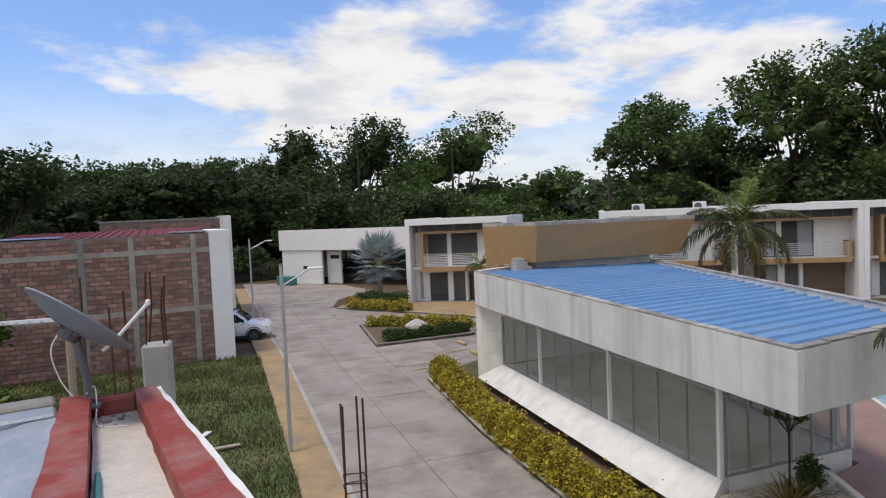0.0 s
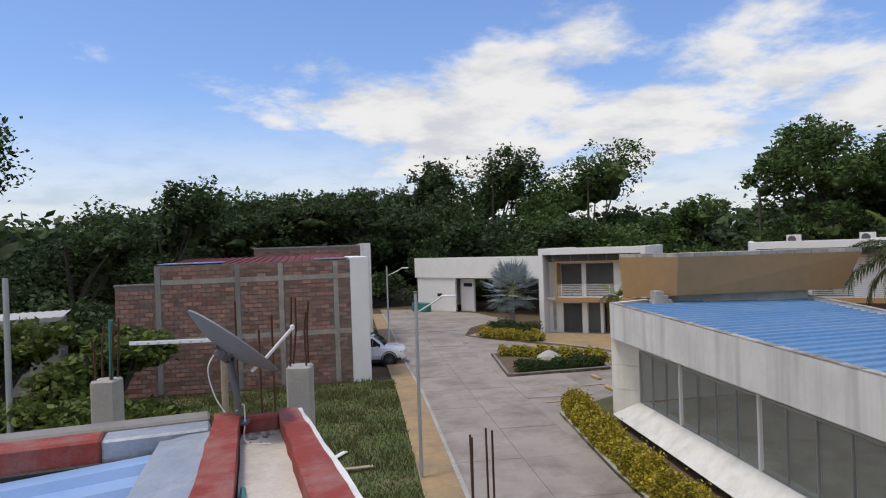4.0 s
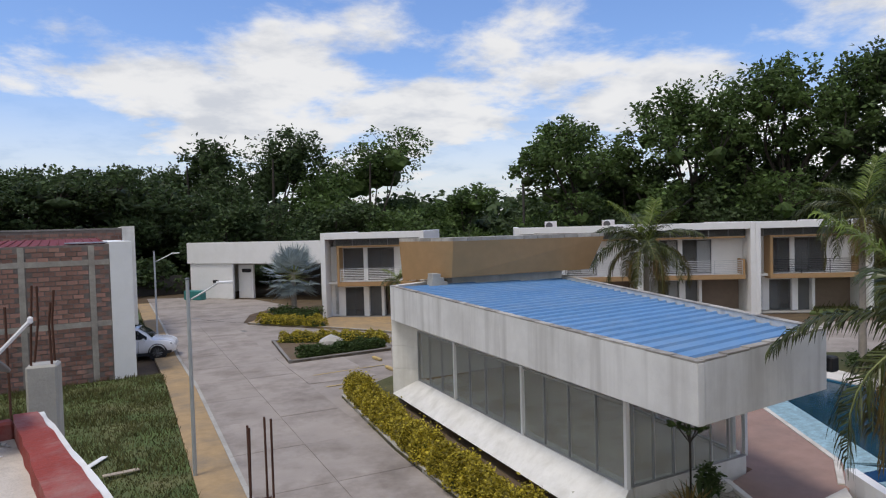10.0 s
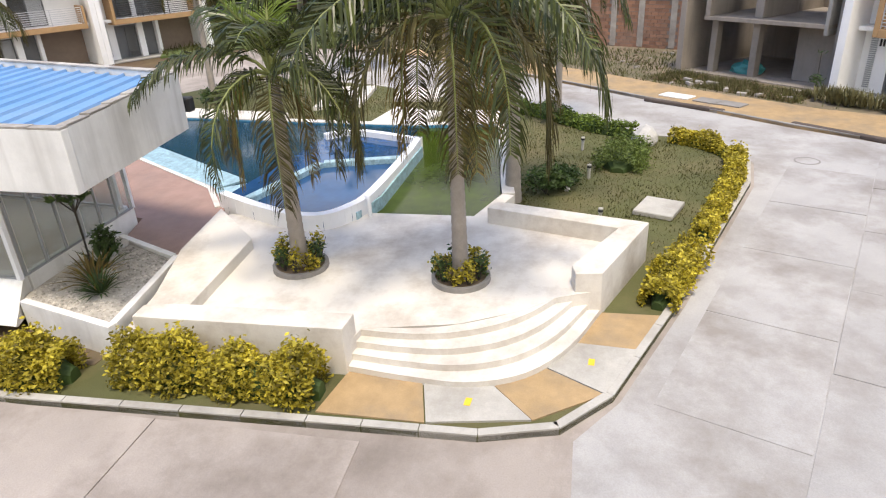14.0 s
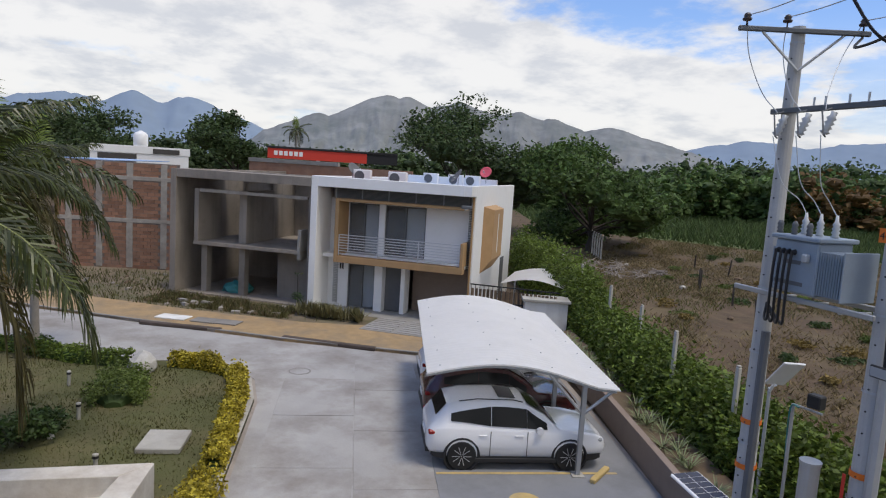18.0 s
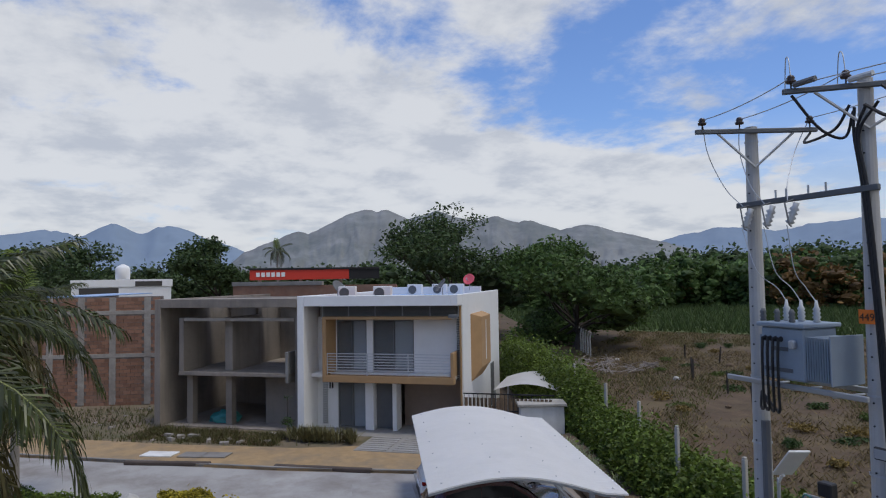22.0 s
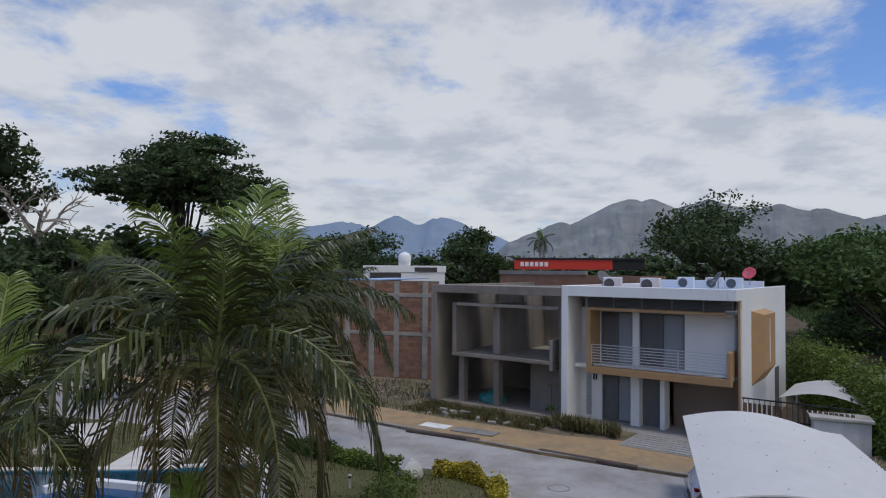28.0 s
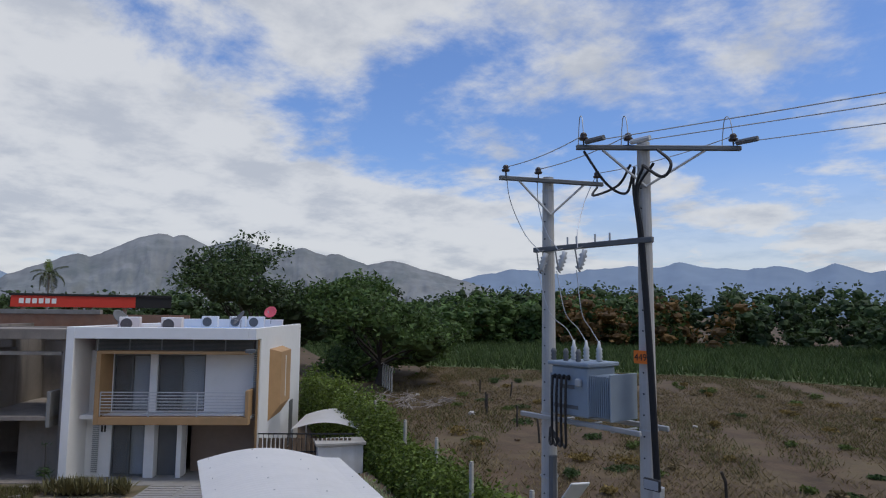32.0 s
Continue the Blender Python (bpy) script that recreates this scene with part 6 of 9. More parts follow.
for (y0, h0), (y1, h1) in zip(ys, ys[1:]):
    a = [bm.verts.new(p) for p in ((-0.80, y0, -0.09 + h0), (-4.9, y0, -0.37 + h0), (-4.9, y1, -0.37 + h1), (-0.80, y1, -0.09 + h1))]
    bm.faces.new(a)
o = part("roof_sheet", bm, "blue_roof_pale", roof_top, "pale blue ribbed roof sheet")
o.matrix_basis = NR

DO = Vector((-1.81, 4.78, 5.36))
dish = thing("satellite_dish", Matrix.Translation(DO), "dark grey satellite dish on a bent mast, seen from behind", "satellite dish")
bm = bmesh.new()
tube(bm, arc_pts([(0.005, 0, 0), (0.01, 0, 0.16), (-0.012, -0.005, 0.30), (-0.03, -0.01, 0.41)], 5), 0.024, 10)
part("mast", bm, "dgrey", dish, smooth=True)
bx("foot_plate", (-0.08, 0.08, -0.07, 0.07, 0.0, 0.02), "dgrey", dish, bev=0.004)
d_n = Vector((0.553, 0.336, 0.76)).normalized()
d_m = Matrix.Translation((-0.02, -0.01, 0.515)) @ Vector((0, 0, 1)).rotation_difference(d_n).to_matrix().to_4x4()
bm = bmesh.new()
R = 0.335
prof = [(R * k / 7, 0.22 * R * ((k / 7) ** 2 - 0.6)) for k in range(1, 8)]
lathe(bm, [(0.004, -0.13 * R)] + prof + [(R + 0.007, 0.09 * R), (R + 0.007, 0.055 * R)] + [(a, b - 0.012) for a, b in prof[::-1]], 32, d_m)
part("reflector", bm, "dish", dish, "dark grey pressed reflector", smooth=True)
bm = bmesh.new()
for a, b in (((-0.06, -0.06), (0.06, 0.06)), ((-0.06, 0.06), (0.06, -0.06))):
    cyl(bm, d_m @ Vector((a[0], a[1], -0.06)), d_m @ Vector((b[0], b[1], -0.06)), 0.014, n=6)
cyl(bm, d_m @ Vector((0, 0, -0.11)), d_m @ Vector((0, 0, -0.05)), 0.05, n=10)
part("bracket", bm, "dgrey", dish, "steel back bracket")
bm = bmesh.new()
tube(bm, [(0.10, 0.02, 0.33), (0.20, 0.04, 0.42), (0.37, 0.02, 0.60)], 0.012, 6)
arm = part("feed_arm", bm, "white_clean", dish, "white feed arm")
bx("feed_horn", (0.358, 0.386, 0.006, 0.034, 0.585, 0.625), "white_clean", arm, bev=0.008)
an = thing("tv_antenna", pose(-2.02, 5.3, 5.30, 0, 0, 0), "white yagi television antenna on a wooden post", "antenna")
bx("post", (-0.022, 0.022, -0.022, 0.022, -0.2, 0.60), "plank", an)
bm = bmesh.new()
box(bm, -0.66, 0.10, -0.010, 0.010, 0.53, 0.555)
boom = part("boom", bm, "white_clean", an)
for i in range(9):
    bm = bmesh.new()
    x = -0.6 + i * 0.075
    cyl(bm, (x, -0.03, 0.54), (x, 0.03, 0.54), 0.005, n=5)
    part("element", bm, "galv", boom)
bm = bmesh.new()
tube(bm, arc_pts([(-0.02, -0.03, 0.5), (-0.10, -0.05, 0.35), (-0.06, -0.05, 0.15), (0.02, -0.04, 0.0)], 6), 0.005, 5)
part("lead", bm, "white_clean", an)
cb = thing("cable", NR, "white cable lying in the gutter", "cable")
bm = bmesh.new()
tube(bm, arc_pts([(-0.40, -0.14, 0.05), (-0.35, -0.06, 0.07), (-0.35, -0.16, -0.02), (-0.36, -0.34, -0.10), (-0.22, -0.44, -0.105)], 8), 0.004, 6)
part("cable_loop", bm, "white_clean", cb)
bm = bmesh.new()
tube(bm, arc_pts([(-0.475, -1.95, -0.08), (-0.46, -1.6, -0.07), (-0.43, -1.22, -0.09)], 6), 0.014, 6)
o = part("hose", bm, "teal", cb, "short teal hose")
rngr = np.random.default_rng(44)
for k in range(16):
    bm = bmesh.new()
    bmesh.ops.create_icosphere(bm, subdivisions=1, radius=rngr.uniform(0.008, 0.022))
    for vtx in bm.verts:
        vtx.co.z *= 0.6
        vtx.co.x *= rngr.uniform(0.8, 1.3)
    o = part("rubble", bm, "concrete" if k % 2 else "rock", None)
    o.matrix_basis = NR @ Matrix.Translation((rngr.uniform(-0.36, -0.16), -0.16 - abs(rngr.normal()) * 0.16, -0.102))
    tagged(o, "crumb of broken mortar lying in the gutter", "rubble", "gutter rubble")


def starter_bars(parent, x, y, z, h, n, rng, low=0.75, high=1.1, lean=0.05):
    for i in range(n):
        bm = bmesh.new()
        px, py = x + (0.08 if i % 2 else -0.08), y + (0.08 if i // 2 % 2 else -0.08)
        e = (px + rng.uniform(-lean, lean), py + rng.uniform(-lean, lean), z + h * rng.uniform(low, high))
        tube(bm, [(px, py, z), ((px + e[0]) / 2 + rng.uniform(-.02, .02), (py + e[1]) / 2, z + h * 0.5), e], 0.011, 5)
        part("reinforcing_bar", bm, "rust", parent)


rngs = np.random.default_rng(31)
for x, y, w, top, h, lab in ((-1.80, 7.3, 0.25, 5.30, 0.72, "pale concrete stub column with rusty starter bars"), (-3.87, 7.6, 0.25, 5.19, 0.6, "pale concrete stub column with starter bars"), (-5.75, 7.9, 0.3, 5.1, 0.5, "pale concrete stub column")):
    c = thing("stub_column", Matrix.Translation((x, y, 0)), lab, "column", "stub columns")
    bx("shaft", (-w / 2, w / 2, -w / 2, w / 2, 0.0, top), "concrete_light", c, bev=0.02)
    starter_bars(c, 0, 0, top, h, 4 if x > -5 else 2, rngs)
rb = thing("rebar_bundle", Matrix.Translation((-0.03, 6.6, 0.0)), "bundle of rusty reinforcing bars standing upright", "rebar")
starter_bars(rb, 0, 0, 2.0, 2.75, 4, rngs, 0.96, 1.0, 0.02)
bx("footing_column", (-0.15, 0.15, -0.15, 0.15, 0, 2.0), "concrete_light", rb)
for k in range(2):
    bm = bmesh.new()
    for a, b in (((-.1, -.1), (.1, -.1)), ((.1, -.1), (.1, .1)), ((.1, .1), (-.1, .1)), ((-.1, .1), (-.1, -.1))):
        cyl(bm, (*a, 3.86 + 0.1 * k), (*b, 3.87 + 0.1 * k), 0.006, n=5)
    part("stirrup", bm, "rust", rb)
for x, y, h in ((-2.35, 7.0, 1.0), (-2.0, 7.0, 0.85), (-2.15, 7.1, 0.7)):
    r2 = thing("rebar", Matrix.Translation((x, y, 0.0)), "single rusty reinforcing bar standing upright", "rebar", "loose bars")
    bm = bmesh.new()
    tube(bm, [(0, 0, 0), (0.01, 0, 3.0), (-0.01, 0, 5.0 + h)], 0.011, 5)
    part("bar", bm, "rust", r2)

# street lamps on the near side
def street_lamp(x, y, h, reach, rz, label):
    s = thing("street_lamp", pose(x, y, 0.07, 0, 0, rz), label, "street lamp", "street lamps")
    bm = bmesh.new()
    cyl(bm, (0, 0, 0), (0, 0, h), 0.055, 0.045, 10)
    part("pole", bm, "galv", s)
    bm = bmesh.new()
    tube(bm, [(0, 0, h - 0.55), (reach * 0.6, 0, h - 0.3), (reach, 0, h - 0.12)], 0.025, 6)
    a = part("arm", bm, "galv", s)
    bm = bmesh.new()
    box(bm, reach - 0.05, reach + 0.38, -0.07, 0.07, h - 0.14, h - 0.08)
    bevel(bm, 0.015)
    o = part("lamp_head", bm, "white_clean", a)
    bm = bmesh.new()
    lathe(bm, [(0.06, 0), (0.06, 0.03), (0.03, 0.06)], 8, Matrix.Translation((0, 0, h)))
    part("cap", bm, "dgrey", s)
    return s


street_lamp(-0.40, 18.7, 5.15, 0.75, 0, "slim grey street lamp on the pavement")
street_lamp(-1.7, 39.0, 5.4, 0.9, 5, "slim grey street lamp further along the pavement")


gp = thing("conduit_stub", Matrix.Translation((-3.80, 7.55, 5.19)), "short teal plastic conduit rising from the stub column", "pipe")
bm = bmesh.new()
cyl(bm, (0, 0, 0), (0.01, 0, 0.62), 0.022, n=8)
part("conduit", bm, "teal", gp)
sh = thing("shed", pose(-24.5, 31.0, 0, 0, 0, 22), "low shed with a pale sheet roof behind the bushes", "shed")
bx("shed_wall", (0, 7.4, 0, 4, 0, 3.5), "grey_wall", sh)
bm = bmesh.new()
sv = [[bm.verts.new((-0.2 + 0.19 * i, y, 3.72 + 0.04 * (i % 2))) for y in (-0.4, 4.4)] for i in range(42)]
for p, q in zip(sv, sv[1:]):
    bm.faces.new((p[0], q[0], q[1], p[1]))
part("roof_sheet", bm, "canopy", sh, "pale corrugated roof sheet")
gpole = thing("lot_pole", Matrix.Translation((-13.8, 22.9, 0.05)), "slim grey pole standing in the bushes", "pole")
bm = bmesh.new()
cyl(bm, (0, 0, 0), (0, 0, 5.9), 0.11, 0.09, 10)
part("pole_shaft", bm, "galv", gpole)
for x, y, rz, L, lab in ((-3.0, 20.6, 70, 1.6, "white plank lying in the lot's grass"), (-2.2, 19.6, 20, 0.9, "pale board lying in the lot's grass"), (-4.6, 24.0, 130, 1.2, "weathered board lying in the grass")):
    o = bx("plank", (-L / 2, L / 2, -0.09, 0.09, 0.0, 0.03), "white" if L > 1 else "plank", None, bev=0.004)
    o.matrix_world = pose(x, y, 0.16, 0, 3, rz)
    tagged(o, lab, "plank", "loose planks")
rgd = np.random.default_rng(41)
for k in range(26):
    bm = bmesh.new()
    bmesh.ops.create_icosphere(bm, subdivisions=1, radius=rgd.uniform(0.008, 0.024))
    for v in bm.verts:
        v.co = Vector((v.co.x * rgd.uniform(0.8, 1.5), v.co.y, v.co.z * 0.5))
    o = part("mortar_crumb", bm, "gutter" if k % 3 else "rock", None)
    o.matrix_world = NR @ Matrix.Translation((rgd.uniform(-0.38, -0.13), -0.15 - 2.2 * rgd.random() ** 1.5, -0.123))
    tagged(o, "crumb of mortar lying in the gutter", "debris", "gutter debris")

# ---- carport, cars ----
CP = pose(12.17, -5.47, 0.035, 0, 0, -21.6)
cp = thing("carport", CP, "white curved sheet carport on grey steel posts", "carport")


def arch_z(y):
    s = -y / 4.35
    return 2.30 + 0.30 * math.sin(math.pi * min(1, s * 1.15)) - 0.22 * s * s


bm = bmesh.new()
nx, ny = 74, 18
gt = [[bm.verts.new((7.9 * i / nx, -4.35 * j / ny, arch_z(-4.35 * j / ny) + (0.018 if i % 2 else 0))) for j in range(ny + 1)] for i in range(nx + 1)]
gb = [[bm.verts.new((v.co.x, v.co.y, v.co.z - 0.035)) for v in row] for row in gt]
for i in range(nx):
    for j in range(ny):
        bm.faces.new((gt[i][j], gt[i][j + 1], gt[i + 1][j + 1], gt[i + 1][j]))
        bm.faces.new((gb[i][j], gb[i + 1][j], gb[i + 1][j + 1], gb[i][j + 1]))
for i in range(nx):
    for j in (0, ny):
        bm.faces.new((gt[i][j], gt[i + 1][j], gb[i + 1][j], gb[i][j]))
for j in range(ny):
    for i in (0, nx):
        bm.faces.new((gt[i][j], gt[i][j + 1], gb[i][j + 1], gb[i][j]))
bmesh.ops.recalc_face_normals(bm, faces=bm.faces[:])
part("canopy_sheet", bm, "canopy", cp, "white corrugated canopy sheet", smooth=False)
for x in (0.12, 2.7, 5.3, 7.7):
    bm = bmesh.new()
    tube(bm, [(x, -4.3 * k / 10, arch_z(-4.3 * k / 10) - 0.085) for k in range(11)], 0.04, 6)
    part("rafter", bm, "galv", cp)
    bm = bmesh.new()
    box(bm, x - 0.05, x + 0.05, -3.62, -3.52, 0, arch_z(-3.57) - 0.1)
    post = part("post", bm, "steel", cp, "grey steel post")
    for y1 in (-2.75, -4.2):
        bm = bmesh.new()
        cyl(bm, (x, -3.57, 1.45), (x, y1, arch_z(y1) - 0.1), 0.04, n=6)
        part("brace", bm, "steel", post)
    bx("base_plate", (x - 0.14, x + 0.14, -3.71, -3.43, 0.0, 0.03), "concrete_light", post, bev=0)
for y in (-0.1, -1.5, -2.9, -4.2):
    bm = bmesh.new()
    cyl(bm, (0.05, y, arch_z(y) - 0.06), (7.85, y, arch_z(y) - 0.06), 0.025, n=6)
    part("purlin", bm, "galv", cp)
for i in range(26):
    bm = bmesh.new()
    x, y = 0.3 + 7.3 * (i % 7) / 6, -0.3 - 3.8 * (i // 7) / 3
    z = arch_z(y) + 0.02
    cyl(bm, (x, y, z), (x, y, z + 0.012), 0.018, n=6)
    part("roof_screw", bm, "galv", cp)


def suv(m, paint, label, name="car", L=4.55, hatch=False, rim="rim"):
    """A five-door car lofted from stations; x runs from tail to nose, origin under the tail."""
    c = thing(name, m, label, "car", "parked cars")
    st = [(0.0, .42, .72, .92, .72, .98, .56), (0.06, .36, .80, .97, .79, 1.06, .62), (0.18, .30, .87, 1.03, .86, 1.22, .66), (0.45, .25, .91, 1.05, .89, 1.55, .66), (0.9, .22, .92, 1.04, .90, 1.645, .68), (1.8, .21, .92, 1.01, .90, 1.675, .69), (2.4, .21, .92, .995, .90, 1.62, .67), (2.9, .21, .92, .985, .90, 1.36, .68), (3.28, .21, .92, .98, .90, 1.04, .80), (3.8, .22, .915, .965, .89, 1.0, .76), (4.2, .26, .89, .90, .85, .93, .70), (4.42, .32, .82, .80, .77, .83, .60), (4.55, .42, .66, .64, .62, .68, .48)]
    st = [(x * L / 4.55, *r) for x, *r in st]
    bm = bmesh.new()
    rows = []
    for x, zb, w, zbelt, wb, zr, wr in st:
        half = [(0, zb), (w * 0.80, zb), (w * 0.97, zb + 0.12), (w, zb + (zbelt - zb) * 0.55), (wb * 1.005, zbelt - 0.03), (wb * 0.985, zbelt), (wb * 0.45 + wr * 0.55, zbelt + (zr - zbelt) * 0.55), (wr, zr - 0.035), (wr * 0.72, zr), (0, zr + 0.012)]
        rows.append([bm.verts.new((x, y, z)) for y, z in half] + [bm.verts.new((x, -y, z)) for y, z in half[-2:0:-1]])
    n = len(rows[0])
    for a, b in zip(rows, rows[1:]):
        for k in range(n):
            bm.faces.new((a[k], a[(k + 1) % n], b[(k + 1) % n], b[k]))
    bm.faces.new(rows[0][::-1])
    bm.faces.new(rows[-1])
    bmesh.ops.recalc_face_normals(bm, faces=bm.faces[:])
    part("body", bm, paint, c, smooth=True)

    def sect(x):
        for s0, s1 in zip(st, st[1:]):
            if s0[0] <= x <= s1[0] + 1e-6:
                f = (x - s0[0]) / (s1[0] - s0[0])
                return [p + (q - p) * f for p, q in zip(s0, s1)]
        return list(st[-1])

    def side_pt(x, f, sg, off=0.03):
        _, zb, w, zbelt, wb, zr, wr = sect(x)
        z = zbelt + (zr - zbelt) * f
        y = wb * 0.985 + (wr - wb * 0.985) * min(1, f / 0.94)
        return (x, sg * (y + off), z)

    k = L / 4.55
    for sg in (1, -1):
        for x0, x1, fa, fb in ((0.55 * k, 1.53 * k, (0.30, 0.62), (0.14, 0.82)), (1.55 * k, 2.43 * k, (0.14, 0.82), (0.12, 0.82)), (2.44 * k, 2.95 * k, (0.12, 0.82), (0.14, 0.55))):
            bm = bmesh.new()
            v = []
            for s in range(5):
                x = x0 + (x1 - x0) * s / 4
                lo, hi = fa[0] + (fb[0] - fa[0]) * s / 4, fa[1] + (fb[1] - fa[1]) * s / 4
                v.append([bm.verts.new(side_pt(x, lo + (hi - lo) * q / 3, sg)) for q in range(4)])
            for a, b in zip(v, v[1:]):
                for q in range(3):
                    bm.faces.new((a[q], a[q + 1], b[q + 1], b[q]))
            part("side_window", bm, "car_glass", c, "tinted side window", smooth=True)
        bm = bmesh.new()
        lathe(bm, [(0.02, -0.02), (0.09, -0.02), (0.10, 0.06), (0.06, 0.12), (0.01, 0.13)], 10, Matrix.Translation((2.75 * k, sg * 0.98, 1.02)) @ pose(0, 0, 0, 90 * sg, 0, 0))
        part("mirror", bm, paint, c)
        for x in (1.35 * k, 2.25 * k):
            o = bx("door_handle", (x - 0.10, x + 0.10, sg * 0.915 - 0.02, sg * 0.915 + 0.02, 0.86, 0.89), paint, c, bev=0.006)
        for x in (1.54 * k, 2.46 * k):
            bx("door_gap", (x - 0.006, x + 0.006, sg * 0.912 - 0.012, sg * 0.912 + 0.012, 0.36, 0.98), "black", c, bev=0)
        for x0, x1, z1 in ((0.10, 0.45, 0.44), (1.26, 3.13, 0.36), (3.97, 4.36, 0.44)):
            bm = bmesh.new()
            v = []
            for q in range(7):
                x = (x0 + (x1 - x0) * q / 6) * k
                _, zb, w, zbelt, wb, zr, wr = sect(x)
                v.append([bm.verts.new((x, sg * (w * 0.985 + 0.012), zz)) for zz in (zb + 0.02, z1)])
            for a, b in zip(v, v[1:]):
                bm.faces.new((a[0], b[0], b[1], a[1]))
            part("cladding", bm, "black", c, "black plastic lower cladding")
        bx("sill", (1.1 * k, 3.3 * k, sg * 0.90 - 0.03, sg * 0.90 + 0.03, 0.20, 0.31), "black", c, "black sill trim", bev=0.01)
        bm = bmesh.new()
        box(bm, 0.02, 0.34, sg * 0.66 - 0.2 if sg < 0 else 0.66 - 0.0, sg * 0.66 + 0.0 if sg < 0 else 0.66 + 0.2, 0.86, 0.97)
        bevel(bm, 0.03)
        part("tail_light", bm, "lens_red", c)
        bm = bmesh.new()
        box(bm, 4.10 * k, 4.40 * k, min(sg * 0.60, sg * 0.84), max(sg * 0.60, sg * 0.84), 0.72, 0.82)
        bevel(bm, 0.03)
        part("headlight", bm, "lens_clear", c)
        for xw in (0.85 * k, 3.55 * k):
            bm = bmesh.new()
            lathe(bm, [(0.455, -0.06), (0.455, 0.030), (0.42, 0.045), (0.375, 0.0), (0.375, -0.06)], 24, Matrix.Translation((xw, sg * 0.885, 0.36)) @ pose(0, 0, 0, -90 * sg, 0, 0))
            part("wheel_arch", bm, "black", c)
            bm = bmesh.new()
            lathe(bm, [(0.25, -0.2), (0.34, -0.2), (0.36, -0.17), (0.36, 0.0), (0.34, 0.03), (0.25, 0.03)], 28, Matrix.Translation((xw, sg * 0.915, 0.36)) @ pose(0, 0, 0, -90 * sg, 0, 0))
            ty = part("tyre", bm, "tyre", c, smooth=False)
            bm = bmesh.new()
            mt = Matrix.Translation((xw, sg * 0.915, 0.36)) @ pose(0, 0, 0, -90 * sg, 0, 0)
            lathe(bm, [(0.25, -0.02), (0.25, 0.025), (0.235, 0.025), (0.23, -0.02)], 24, mt)
            lathe(bm, [(0.05, -0.02), (0.05, 0.02), (0.02, 0.03)], 10, mt)
            for q in range(10):
                a = q * math.pi / 5 + (0.16 if q % 2 else -0.16)
                p0, p1 = mt @ Vector((0.04 * math.cos(a), 0.04 * math.sin(a), 0.01)), mt @ Vector((0.24 * math.cos(a - (0.12 if q % 2 else -0.12)), 0.24 * math.sin(a - (0.12 if q % 2 else -0.12)), 0.012))
                cyl(bm, p0, p1, 0.024, n=5)
            part("rim", bm, rim, ty)
            bm = bmesh.new()
            lathe(bm, [(0.005, -0.05), (0.24, -0.05), (0.24, -0.04), (0.005, -0.04)], 16, mt)
            part("brake_disc", bm, "black", ty)

    def cross(x, f, y, off=0.014):
        _, zb, w, zbelt, wb, zr, wr = sect(x)
        return (x, y * wr, zr + 0.012 * (1 - abs(y)) + off)

    for nm, x0, x1, yy, lab in (("windscreen", 2.45 * k, 3.22 * k, 0.92, "raked windscreen"), ("rear_window", 0.20 * k, 0.44 * k, 0.86, "rear window"), ("sunroof", 1.75 * k, 2.20 * k, 0.62, "dark glass sunroof")):
        bm = bmesh.new()
        v = [[bm.verts.new(cross(x0 + (x1 - x0) * s / 5, 1, -yy + 2 * yy * q / 6)) for q in range(7)] for s in range(6)]
        for a, b in zip(v, v[1:]):
            for q in range(6):
                bm.faces.new((a[q], a[q + 1], b[q + 1], b[q]))
        part(nm, bm, "car_glass", c, lab, smooth=True)
    bx("front_grille", (4.44 * k, 4.53 * k, -0.42, 0.42, 0.45, 0.66), "black", c, bev=0.02)
    bx("rear_bumper", (-0.02, 0.10, -0.70, 0.70, 0.36, 0.50), "black", c, bev=0.02)
    bx("number_plate", (-0.025, -0.005, -0.25, 0.25, 0.66, 0.78), "white_clean", c, "blank number plate", bev=0)
    for y in (-0.60, 0.60):
        bm = bmesh.new()
        tube(bm, [(0.75 * k, y, 1.63), (1.2 * k, y, 1.69), (2.1 * k, y, 1.68), (2.35 * k, y, 1.63)], 0.014, 5)
        part("roof_rail", bm, "black", c)
    return c


car_dir = math.degrees(math.atan2(-8.84 + 6.46, 11.28 - 12.09))
CARM = pose(12.05, -6.40, 0.035, 0, 0, car_dir) @ Matrix.Diagonal((0.93, 0.93, 0.93, 1)) @ pose(-0.85, 0.90, 0)
suv(CARM, "car_white", "white five-door car parked under the carport")
suv(CARM @ pose(0.15, 2.75, 0), "car_dark", "dark red car parked beside the white one")
suv(CARM @ pose(0.3, 5.4, 0), "car_white", "white car at the back of the carport", rim="steel")
HATCH = pose(-4.45, 38.3, 0.02, 0, 0, -8)
suv(HATCH, "car_white", "small white hatchback beside the brick house", L=3.75, rim="steel")

# bay lines, painted disc, wheel stop
stripe((12.06, -5.80), (10.75, -9.8), 0.09, "yellow", label="worn yellow bay line")
stripe((9.9, -5.0), (8.3, -8.9), 0.09, "yellow", label="worn yellow bay line")
stripe((7.0, -4.1), (5.7, -7.9), 0.09, "white_line", label="worn pale bay line")
bm = bmesh.new()
lathe(bm, [(0.005, 0), (0.005, 0.006), (0.34, 0.006), (0.34, 0)], 24, Matrix.Translation((10.35, -7.05, 0.037)))
tagged(part("painted_disc", bm, "yellow"), "round yellow painted marking", "road marking", "road markings", "structure")
bx("wheel_stop", (-0.45, 0.45, -0.07, 0.07, 0, 0.10), "yellow", None, bev=0.02)
